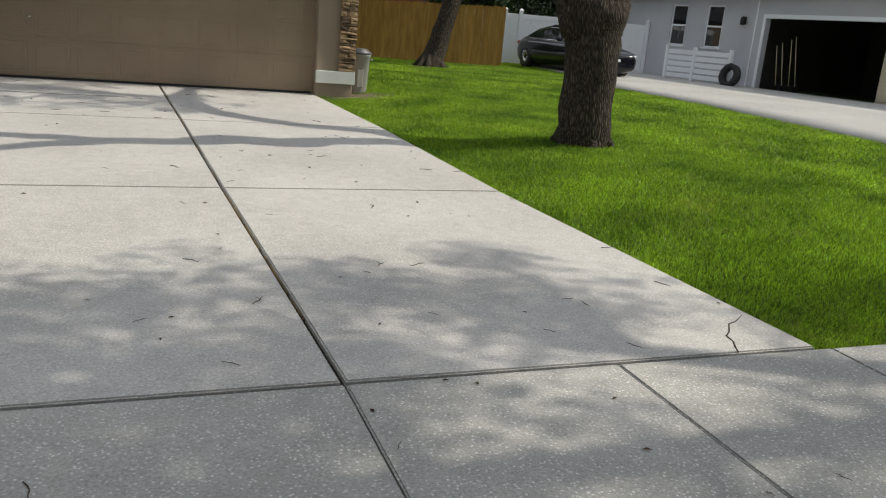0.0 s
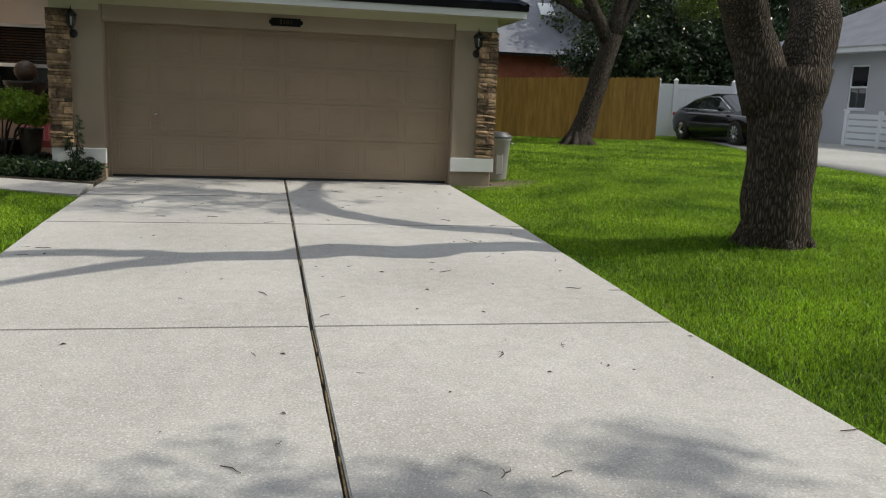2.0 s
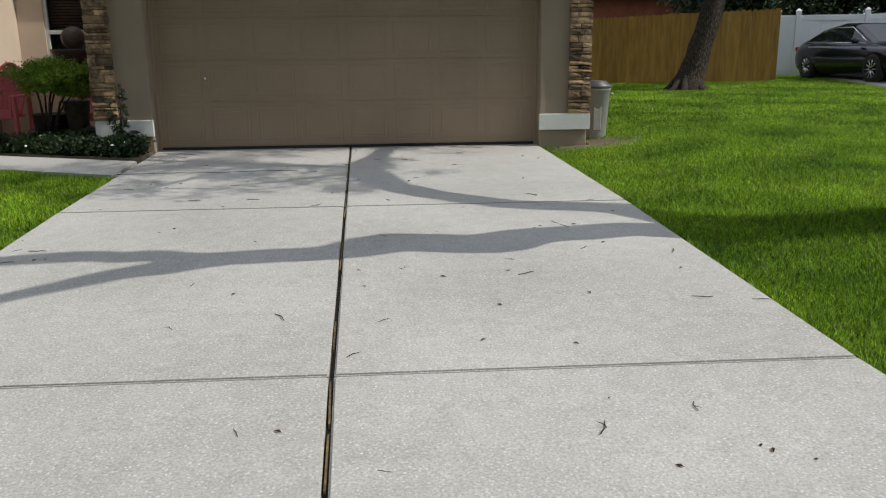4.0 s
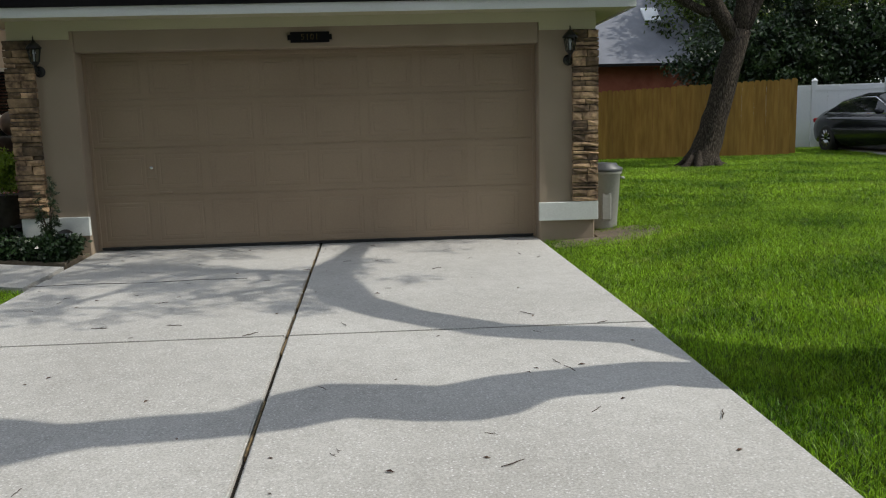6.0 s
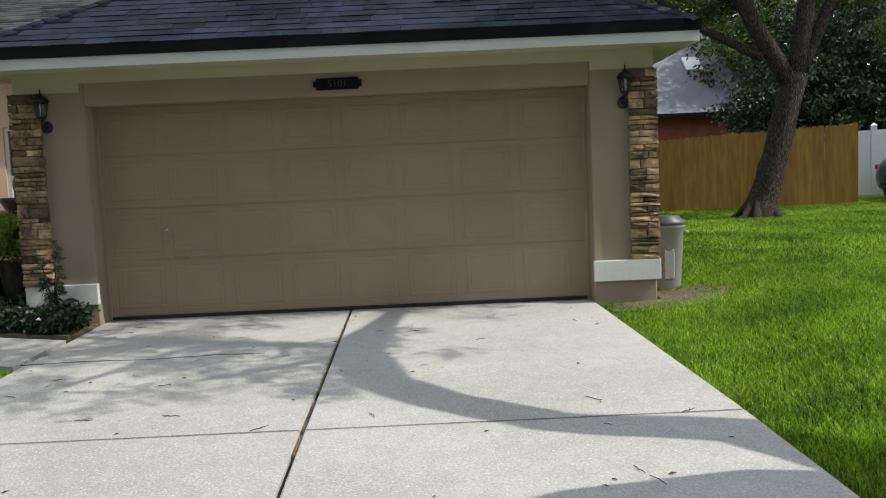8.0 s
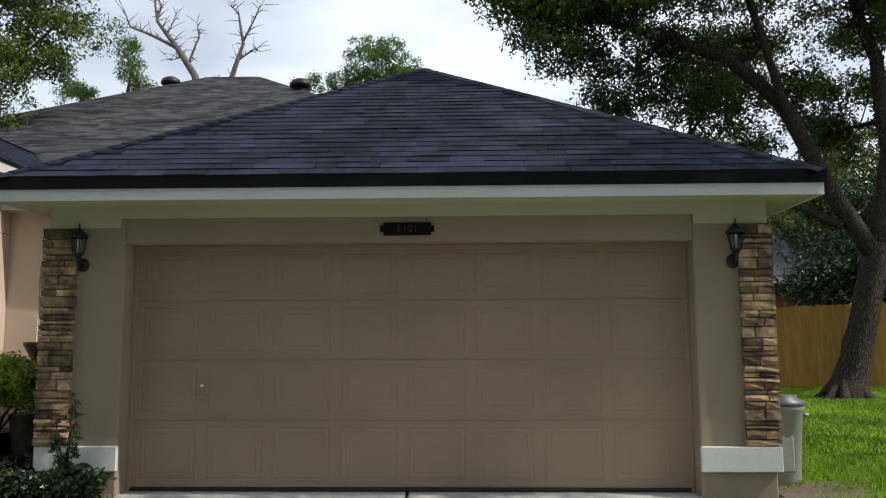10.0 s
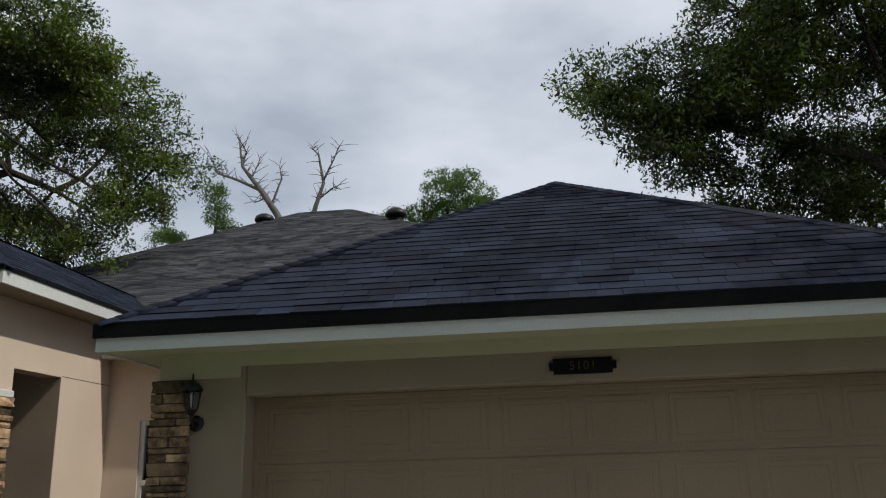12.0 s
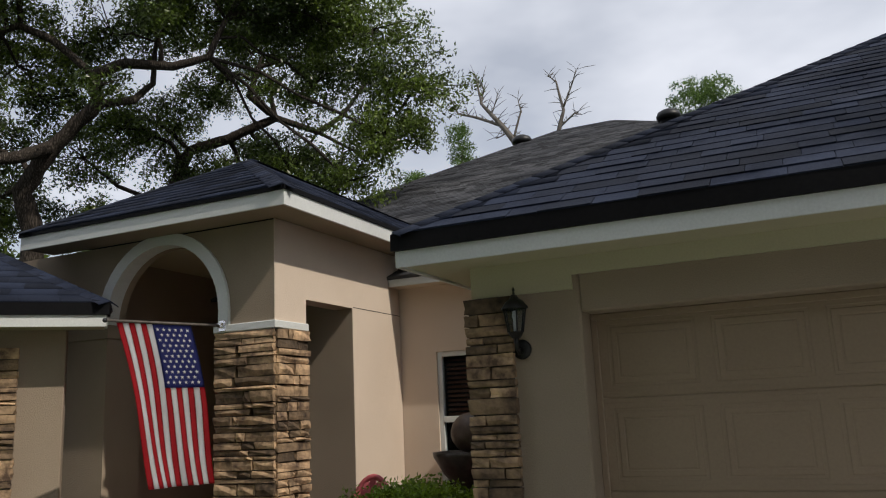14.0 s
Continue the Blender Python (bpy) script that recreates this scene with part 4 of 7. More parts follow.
# ---- left wing, splayed forward of the entry ----
WING = Matrix.Translation((-6.62, 0.42, 0)) @ Matrix.Rotation(radians(45), 4, "Z") @ Matrix.Translation((6.62, -0.28, 0))
wing = thing("wing_wall", "tan stucco wing wall under a low eave", "wall", kind="structure", at=WING)
part("wall", boxes(((-12.0, 0.66, -0.1), (-6.93, 0.86, 2.5)), bevel=0.01), M["stucco"], wing)
part("pier_core", boxes(((-8.13, 0.62, 0.0), (-7.29, 0.66, 2.30)), bevel=0), M["mortar"], wing)
wing_pier = thing("stone_pier", "brown ledge stone facing on the wing wall", "stone pier", kind="structure", at=WING)
stone_face(wing_pier, (-8.14, 0.61, 0), (1, 0), 0.86, 0.0, 2.30, 0.05, (0, 1), 0.9)
wing_roof = thing("wing_roof", "charcoal shingled roof over the low wing", "roof", kind="structure", at=WING)
eave(wing_roof, (-12.4, 0.28), (-6.6, 0.28), 2.438, 2.534, 2.635, (0, 1))
eave(wing_roof, (-6.6, 0.30), (-6.6, 0.5), 2.445, 2.548, 2.64, (-1, 0))
part("soffit", boxes(((-12.4, 0.31, 2.452), (-6.63, 0.655, 2.47)), bevel=0), M["cream"], wing_roof)
shingle_face(wing_roof, (-12.4, 0.26, 2.64), (-6.58, 0.26, 2.64), (-12.4, 3.26, 4.38), (-9.48, 3.26, 4.38), M["shingle_i"], seed=12)
shingle_face(wing_roof, (-6.58, 0.26, 2.64), (-6.58, 6.0, 2.64), (-9.48, 3.26, 4.38), (-9.48, 6.0, 4.38), M["shingle_i"], seed=13)
hip_caps(wing_roof, (-6.58, 0.26, 2.64), (-9.48, 3.26, 4.38), M["shingle_i"])


# ---- fixtures on the garage front ----
def lantern(x, z, y, name_label):
    """A six-sided wall lantern on a scrolled bracket with a round plate."""
    t = thing("wall_lantern", name_label, "wall lantern", "garage lanterns", at=pose(x, y, z))
    part("back_plate", lathe([(0, 0), (0.055, 0.004), (0.058, 0.014), (0.035, 0.024), (0.0, 0.026)], 18), M["black"], t).matrix_basis = pose(0.0, 0.0, -0.26, 90)
    arm = bmesh.new()
    bm_tube(arm, [(0, -0.02, -0.26), (0, -0.06, -0.285), (0, -0.10, -0.25), (0, -0.105, -0.20)], [0.012, 0.011, 0.012, 0.016], 8)
    part("arm", arm, M["black"], t)
    part("cup", lathe([(0.0, -0.205), (0.025, -0.20), (0.046, -0.17), (0.05, -0.165), (0.0, -0.16)], 6, (0, -0.105, 0)), M["black"], t)
    part("pane", lathe([(0.043, -0.165), (0.066, -0.03)], 6, (0, -0.105, 0)), M["glass"], t, "clear bevelled lantern glass")
    part("candle", lathe([(0.0, -0.16), (0.012, -0.16), (0.012, -0.09), (0.018, -0.075), (0.012, -0.045), (0, -0.04)], 10, (0, -0.105, 0)), M["whitecloth"], t, "white bulb sleeve")
    bars = bmesh.new()
    for i in range(6):
        a = 2 * math.pi * i / 6
        bm_tube(bars, [(0.045 * math.cos(a), -0.105 + 0.045 * math.sin(a), -0.166), (0.068 * math.cos(a), -0.105 + 0.068 * math.sin(a), -0.03)], [0.005, 0.005], 5)
    part("bars", bars, M["black"], t)
    part("roof", lathe([(0.082, -0.034), (0.084, -0.026), (0.052, 0.014), (0.03, 0.028), (0.016, 0.05), (0.0, 0.052)], 6, (0, -0.105, 0)), M["black"], t)
    part("finial", lathe([(0, 0.05), (0.010, 0.055), (0.005, 0.068), (0.009, 0.08), (0.0, 0.10)], 10, (0, -0.105, 0)), M["black"], t)
    return t


lantern(2.765, 2.20, -0.001, "black metal lantern on the garage wall")
lantern(-2.80, 2.20, -0.001, "black metal lantern on the garage wall")

plaque = thing("house_number_sign", "black plaque with brass numerals above the garage door", "house number sign", at=pose(0.01, -0.001, 2.237))
w2, h2, n2 = 0.232, 0.055, 0.028
oct_ = [(-w2, -h2 + n2), (-w2 + n2, -h2 + n2), (-w2 + n2, -h2), (w2 - n2, -h2), (w2 - n2, -h2 + n2), (w2, -h2 + n2), (w2, h2 - n2), (w2 - n2, h2 - n2),
        (w2 - n2, h2), (-w2 + n2, h2), (-w2 + n2, h2 - n2), (-w2, h2 - n2)]
part("plate", extrude_y(oct_, -0.022, 0.0), M["drip"], plaque)
txt = bpy.data.curves.new("numerals", "FONT")
txt.body, txt.size, txt.align_x, txt.align_y, txt.extrude, txt.space_character = "5101", 0.085, "CENTER", "CENTER", 0.003, 1.15
tmp = bpy.data.objects.new("numerals_curve", txt)
scene.collection.objects.link(tmp)
num_mesh = bpy.data.meshes.new_from_object(tmp.evaluated_get(bpy.context.evaluated_depsgraph_get()))
bpy.data.objects.remove(tmp)
num_mesh.materials.clear()
num_mesh.materials.append(M["gold"])
numerals = new("numerals", num_mesh)
numerals.parent = plaque
numerals.matrix_basis = pose(0.0, -0.026, 0.0, 90)


# ---- trees ----
def leaf_cloud(centres, per, spread, length, width, seed, droop=0.0):
    """Diamond-shaped leaves scattered round clump centres: verts and faces."""
    r = np.random.default_rng(seed)
    c = np.repeat(np.asarray(centres), per, axis=0)
    n = len(c)
    out = r.normal(0, 1, (n, 3))
    out /= np.linalg.norm(out, axis=1, keepdims=True)
    pos = c + out * (spread * 1.75 * r.random((n, 1)) ** 0.6) * np.array([1.1, 1.1, 0.8])
    a = r.normal(0, 1, (n, 3)) + np.array([0, 0, -droop])
    a /= np.linalg.norm(a, axis=1, keepdims=True)
    b = np.cross(a, r.normal(0, 1, (n, 3)))
    b /= np.linalg.norm(b, axis=1, keepdims=True) + 1e-9
    ln = (length * r.uniform(0.6, 1.25, n))[:, None]
    wd = ln * width
    bend = np.cross(a, b) * ln * 0.12
    v = np.stack([pos, pos + a * ln * 0.5 + b * wd * 0.5 + bend, pos + a * ln, pos + a * ln * 0.5 - b * wd * 0.5 + bend], axis=1).reshape(-1, 3)
    f = np.arange(n * 4).reshape(-1, 4)
    return v, f


def clump_centres(lobes, density, seed, hollow=0.35):
    """Clump places in each lobe (x, y, z, r, flat), thicker towards its skin, with gaps."""
    r = np.random.default_rng(seed)
    out = []
    for x, y, z, rad, flat in lobes:
        k = int(density * rad ** 2.3)
        d = r.normal(0, 1, (k, 3))
        d /= np.linalg.norm(d, axis=1, keepdims=True)
        t = (hollow + (1 - hollow) * r.random(k) ** 0.7)[:, None] * rad * r.uniform(0.75, 1.12, (k, 1))
        out.append(np.array([x, y, z]) + d * t * np.array([1, 1, flat]))
    return np.concatenate(out)


def tree(name, label, trunks, lobes, bark, leaf, density=26, per=70, spread=0.17, length=0.075, width=0.42, seed=1, twigs=0.5, flare=0.0, droop=0.3, hollow=0.35):
    """Trunk and limbs as tapered tubes (points with radius), boughs out to every lobe, and a crown of single leaves."""
    t = thing(name, label, "tree")
    r = random.Random(seed)
    wood = bmesh.new()
    nodes = []
    for limb in trunks:
        pts, rad = [], []
        for (p0, p1) in zip(limb, limb[1:]):
            for s in (0.0, 0.25, 0.5, 0.75):
                q = Vector(p0[:3]).lerp(Vector(p1[:3]), s)
                k = lerp(p0[3], p1[3], s)
                pts.append(q + Vector((r.uniform(-1, 1), r.uniform(-1, 1), r.uniform(-1, 1) * 0.3)) * k * (0.07 if k > 0.15 else 0.2))
                rad.append(k)
        pts.append(Vector(limb[-1][:3]))
        rad.append(limb[-1][3])
        bm_tube(wood, pts, rad, 16 if rad[0] > 0.15 else 8, 0.045, r)
        nodes += [(p, k) for p, k in zip(pts, rad)]
    if flare:
        base = Vector(trunks[0][0][:3])
        for i in range(7):
            a = 2 * math.pi * (i + r.uniform(-0.3, 0.3)) / 7
            far = flare * r.uniform(0.7, 1.5)
            k0 = trunks[0][0][3]
            bm_tube(wood, [base + Vector((math.cos(a) * k0 * 0.45, math.sin(a) * k0 * 0.45, 0.42)), base + Vector((math.cos(a) * k0 * 0.95, math.sin(a) * k0 * 0.95, 0.14)),
                           base + Vector((math.cos(a) * (k0 + far), math.sin(a) * (k0 + far), -0.06))], [k0 * 0.14, k0 * 0.2, 0.035], 8, 0.08, r)
    part("trunk", wood, bark, t)
    cs = clump_centres(lobes, density, seed, hollow) if lobes else np.zeros((0, 3))
    boughs = bmesh.new()
    grown = []
    for x, y, z, rad, flat in lobes:
        c = Vector((x, y, z))
        near, k = min(nodes, key=lambda q: (q[0] - c).length + (0.6 if q[1] > 0.2 else 0))
        mid = near.lerp(c, 0.5) + Vector((r.uniform(-0.3, 0.3), r.uniform(-0.3, 0.3), r.uniform(-0.1, 0.35))) * rad * 0.5
        kink = mid.lerp(c, 0.5) + Vector((r.uniform(-0.25, 0.25), r.uniform(-0.25, 0.25), r.uniform(-0.2, 0.3))) * rad * 0.5
        bm_tube(boughs, [near, near.lerp(mid, 0.5) + Vector((r.uniform(-0.12, 0.12), r.uniform(-0.12, 0.12), 0.1)) * rad, mid, kink, c],
                [min(k * 0.6, 0.055), min(k * 0.5, 0.05), min(k * 0.4, 0.042), 0.03, 0.02], 7, 0.08, r)
        grown += [(near.lerp(mid, 0.7), 0), (mid, 0), (c, 0)]
    for p in cs:
        if r.random() < twigs:
            c = Vector(p)
            near = min(grown, key=lambda q: (q[0] - c).length)[0]
            mid = near.lerp(c, 0.55) + Vector((r.uniform(-1, 1), r.uniform(-1, 1), r.uniform(-0.4, 1))) * 0.12
            bm_tube(boughs, [near, mid, c], [0.016, 0.010, 0.004], 4)
    if lobes:
        part("bough", boughs, bark, t)["kind"] = "stuff"
        v, f = leaf_cloud(cs, per, spread, length, width, seed + 50, droop)
        crown = new("crown", raw_mesh("crown", v, f, leaf))
        crown.parent = t
    else:
        for p, k in nodes:
            if p.z > 17 and k < 0.35:
                for _ in range(2):
                    d_ = Vector((r.uniform(-1, 1), r.uniform(-0.4, 0.4), r.uniform(-0.2, 1))) * r.uniform(0.8, 2.0)
                    bm_tube(boughs, [p, p + d_ * 0.5 + Vector((0, 0, 0.08)), p + d_], [min(k * 0.6, 0.06), 0.035, 0.016], 4)
        part("branchlet", boughs, bark, t)["kind"] = "stuff"
    return t


# oak with a forked trunk on the lawn beside the drive
tree("oak_tree", "grey-barked oak with a forked trunk standing on the lawn",
     [[(4.70, -5.05, -0.10, 0.345), (4.69, -5.05, 0.25, 0.315), (4.68, -5.05, 1.0, 0.31), (4.69, -5.05, 1.65, 0.36)],
      [(4.78, -5.03, 1.35, 0.25), (5.02, -4.85, 2.1, 0.23), (5.15, -4.45, 2.7, 0.20), (4.76, -4.29, 3.3, 0.16), (4.46, -3.86, 3.6, 0.16), (4.31, -3.4, 3.9, 0.17), (4.6, -2.4, 4.5, 0.15), (5.5, -1.0, 5.2, 0.08)],
      [(4.52, -5.05, 1.30, 0.24), (4.28, -5.0, 1.95, 0.205), (3.98, -5.22, 2.42, 0.20), (3.79, -5.46, 2.6, 0.25), (3.48, -5.40, 2.9, 0.25), (3.30, -5.70, 3.2, 0.17), (3.04, -5.86, 3.7, 0.16), (2.72, -6.35, 4.1, 0.10), (2.6, -7.0, 4.6, 0.05)],
      [(3.04, -5.86, 3.65, 0.14), (2.69, -5.80, 3.85, 0.14), (2.46, -5.85, 4.3, 0.13), (2.23, -6.12, 4.8, 0.10), (1.9, -6.3, 5.3, 0.06)],
      [(4.6, -2.4, 4.5, 0.10), (3.6, -2.0, 5.2, 0.07), (2.8, -1.6, 5.6, 0.04)]],
     [(5.85, -0.75, 5.1, 0.6, 0.7), (4.0, -2.1, 5.4, 0.95, 0.5), (4.7, -2.9, 5.3, 0.8, 0.5), (3.0, -2.2, 5.9, 0.9, 0.5), (5.0, -3.4, 5.0, 0.6, 0.5), (5.6, -2.6, 5.2, 0.7, 0.5), (4.2, -2.6, 5.5, 0.8, 0.6), (3.1, -3.0, 5.6, 0.8, 0.6), (3.6, -1.7, 5.6, 0.9, 0.6), (2.2, -2.5, 5.8, 0.8, 0.6), (5.0, -1.9, 5.0, 0.5, 0.7), (4.5, -3.5, 5.5, 0.6, 0.6), (3.5, -3.9, 5.6, 0.7, 0.6), (2.5, -3.6, 5.8, 0.7, 0.6), (5.4, -0.6, 6.4, 1.25, 0.7), (7.2, -0.4, 7.0, 1.6, 0.7), (4.7, 0.9, 8.0, 1.0, 0.7), (7.0, 2.2, 8.2, 1.3, 0.7), (2.5, -7.8, 5.2, 0.7, 0.6),
      (8.6, 1.2, 6.6, 1.2, 0.7), (2.4, -0.1, 6.7, 1.1, 0.7), (2.9, 1.1, 7.2, 1.1, 0.7), (3.7, -0.2, 7.0, 1.0, 0.7), (2.8, 2.4, 7.8, 1.0, 0.7)],
     M["bark"], M["leaf"], density=17, per=66, spread=0.15, length=0.1, seed=21, twigs=0.25, flare=0.05).matrix_basis = pose(-0.11, -0.04, 0)
# leaning oak behind the garage corner
tree("oak_tree", "leaning oak with spreading limbs behind the trash can",
     [[(6.62, 7.0, 0.08, 0.40), (6.70, 7.0, 0.5, 0.28), (6.92, 7.0, 1.3, 0.235), (7.32, 7.0, 2.8, 0.22)],
      [(7.22, 7.0, 2.6, 0.16), (6.25, 6.9, 4.2, 0.135), (5.75, 6.8, 5.2, 0.125), (4.7, 6.6, 6.0, 0.10), (3.2, 6.4, 6.4, 0.07), (1.6, 6.3, 6.9, 0.04)],
      [(7.3, 7.0, 2.7, 0.17), (7.6, 7.0, 4.4, 0.14), (7.35, 6.8, 6.0, 0.11), (6.6, 6.3, 7.6, 0.06)],
      [(7.34, 7.0, 2.7, 0.13), (8.1, 7.1, 4.2, 0.11), (8.9, 7.2, 5.8, 0.07)],
      [(6.7, 6.95, 3.1, 0.09), (5.6, 7.4, 3.8, 0.07), (4.4, 7.8, 4.9, 0.05), (3.2, 8.2, 5.4, 0.03)],
      [(5.9, 6.85, 4.8, 0.08), (4.9, 5.8, 6.6, 0.06), (4.2, 5.0, 8.4, 0.04)]],
     [(0.95, 6.4, 7.3, 1.05, 0.8), (1.75, 6.2, 6.45, 0.9, 0.8), (2.4, 6.8, 7.4, 1.15, 0.8), (3.3, 6.2, 7.0, 1.4, 0.75), (2.9, 8.0, 5.6, 0.8, 0.6), (4.6, 7.8, 5.7, 1.2, 0.6),
      (4.9, 6.0, 7.7, 1.7, 0.7), (6.2, 7.4, 5.6, 1.0, 0.6), (6.6, 6.4, 8.0, 1.8, 0.7), (8.4, 6.4, 6.9, 1.7, 0.7), (9.4, 7.4, 5.2, 1.4, 0.8), (4.2, 4.6, 8.9, 1.6, 0.7),
      (7.6, 5.0, 8.4, 1.7, 0.7), (6.0, 4.2, 9.6, 1.6, 0.7), (3.2, 6.6, 8.7, 1.2, 0.7), (9.6, 5.4, 8.0, 1.6, 0.7), (5.4, 8.6, 6.6, 1.3, 0.7), (10.4, 8.5, 3.9, 1.0, 0.8), (7.2, 8.0, 5.0, 0.9, 0.7), (8.1, 7.7, 5.6, 1.0, 0.7), (8.7, 7.5, 4.6, 0.9, 0.7), (5.6, 8.6, 4.9, 0.8, 0.7), (6.4, 8.4, 4.3, 0.7, 0.6), (3.6, 5.4, 7.8, 1.0, 0.8), (6.8, 6.6, 6.5, 0.8, 0.7), (7.4, 6.4, 7.3, 0.8, 0.7), (5.4, 7.2, 6.4, 0.8, 0.7), (4.2, 6.9, 6.3, 0.8, 0.7), (2.2, 6.6, 6.2, 0.8, 0.8), (3.3, 6.9, 5.9, 0.85, 0.8), (1.5, 6.3, 6.6, 0.8, 0.8), (2.7, 6.0, 7.0, 1.0, 0.8), (8.9, 6.2, 8.8, 1.4, 0.8)],
     M["bark"], M["leaf"], density=36, per=128, spread=0.17, length=0.088, seed=22, twigs=0.5, flare=0.45, hollow=0.2).matrix_basis = Matrix.Translation((7.47 - 6.62 * 1.1, 8.45 - 7.0 * 1.1, 0)) @ Matrix.Diagonal((1.1, 1.1, 1.1, 1))
# great oak behind the wing
tree("oak_tree", "huge live oak with shade-darkened twisting limbs behind the low wing",
     [[(-13.6, 5.1, -0.1, 0.277), (-13.5, 5.0, 2.5, 0.218), (-13.38, 4.99, 4.98, 0.185), (-13.43, 4.76, 5.71, 0.165), (-12.9, 4.95, 6.51, 0.132), (-12.26, 5.24, 7.25, 0.115), (-12.24, 5.11, 7.73, 0.106), (-11.76, 5.35, 7.94, 0.0924), (-10.99, 5.7, 7.83, 0.0792), (-10.48, 6.04, 8.01, 0.0627), (-10.26, 6.23, 8.78, 0.0429)],
      [(-12.95, 4.93, 6.48, 0.119), (-12.91, 4.28, 6.11, 0.112), (-13.24, 3.47, 5.83, 0.0924)],
      [(-12.26, 5.24, 7.23, 0.0792), (-12.08, 5.88, 7.48, 0.0693), (-12.14, 6.4, 8.0, 0.0561), (-12.25, 6.56, 8.96, 0.0396), (-11.91, 6.9, 9.91, 0.0264)],
      [(-12.24, 5.11, 7.73, 0.066), (-12.82, 4.72, 8.37, 0.0726), (-13.31, 4.42, 8.64, 0.066), (-13.88, 3.94, 8.33, 0.0462)],
      [(-13.5, 5.2, 3.0, 0.172), (-13.6, 6.6, 4.8, 0.158), (-13.2, 8.02, 6.27, 0.139), (-12.92, 8.28, 7.35, 0.119), (-12.2, 8.65, 7.59, 0.106), (-11.24, 9.03, 8.0, 0.0924), (-11.54, 8.54, 8.39, 0.0693), (-11.42, 8.64, 9.04, 0.0528), (-10.58, 9.01, 9.29, 0.0396), (-10.15, 9.3, 9.95, 0.0264)],
      [(-11.24, 9.03, 8.0, 0.0792), (-10.61, 9.71, 7.76, 0.066), (-10.23, 10.08, 8.17, 0.0528), (-9.81, 10.45, 8.98, 0.0297)],
      [(-11.24, 9.03, 8.0, 0.0594), (-11.25, 8.89, 8.44, 0.0495), (-10.94, 9.0, 8.95, 0.033)],
      [(-10.61, 9.71, 7.76, 0.0429), (-10.12, 10.27, 7.44, 0.033), (-9.82, 10.56, 7.25, 0.0198)]],
     [(-8.9, 6.6, 9.4, 1.1, 0.8), (-9.6, 7.4, 8.9, 1.0, 0.8), (-8.6, 7.2, 9.1, 0.9, 0.8), (-7.35, 8.0, 7.5, 1.0, 0.85), (-8.0, 7.6, 8.6, 1.2, 0.8), (-7.8, 7.6, 6.5, 1.0, 0.8), (-8.4, 7.3, 5.7, 0.8, 0.8), (-9.3, 6.8, 9.7, 1.4, 0.8), (-9.2, 7.4, 7.7, 1.1, 0.7),
      (-10.5, 7.0, 9.3, 1.4, 0.7), (-9.9, 7.6, 6.3, 0.9, 0.7), (-11.8, 6.2, 10.1, 1.6, 0.7), (-13.5, 3.8, 9.4, 1.4, 0.7), (-14.6, 4.6, 6.8, 1.2, 0.6),
      (-10.0, 6.5, 11.2, 1.5, 0.7), (-12.8, 4.6, 11.2, 1.9, 0.7), (-9.4, 8.2, 5.4, 0.8, 0.7), (-12.9, 6.6, 5.3, 0.9, 0.6),
      (-10.8, 5.4, 9.8, 1.2, 0.7), (-12.4, 3.2, 9.9, 1.2, 0.7), (-11.6, 7.8, 5.6, 0.8, 0.6), (-10.6, 7.8, 5.4, 0.8, 0.6), (-13.2, 8.6, 7.0, 1.1, 0.7), (-14.2, 7.0, 5.6, 1.0, 0.7), (-12.3, 9.4, 6.2, 1.2, 0.7), (-15.5, 5.6, 6.0, 1.4, 0.7),
      (-14.6, 5.0, 8.9, 1.3, 0.7), (-14.4, 5.6, 8.0, 1.1, 0.7), (-13.79, 6.1, 9.09, 1.2, 0.7), (-14.0, 6.5, 6.9, 0.9, 0.7), (-14.05, 7.4, 7.8, 1.1, 0.7), (-13.9, 8.3, 8.2, 1.1, 0.7), (-12.48, 10.2, 7.8, 1.0, 0.7),
      (-12.85, 8.9, 8.9, 1.1, 0.7), (-12.17, 9.2, 9.9, 1.3, 0.7), (-10.65, 10.1, 9.94, 1.2, 0.7), (-9.7, 10.7, 9.3, 0.9, 0.7), (-11.8, 10.6, 7.5, 0.9, 0.6), (-11.1, 10.96, 7.1, 0.8, 0.6), (-9.7, 10.9, 8.0, 0.8, 0.7), (-13.2, 7.5, 9.9, 1.2, 0.7),
      (-11.4, 4.6, 7.2, 0.5, 0.6), (-13.5, 4.0, 7.4, 0.6, 0.6), (-11.0, 5.2, 8.5, 0.6, 0.6)],
     M["bark_shaded"], M["leaf"], density=37, per=104, spread=0.165, length=0.088, seed=23, twigs=0.4, hollow=0.2)
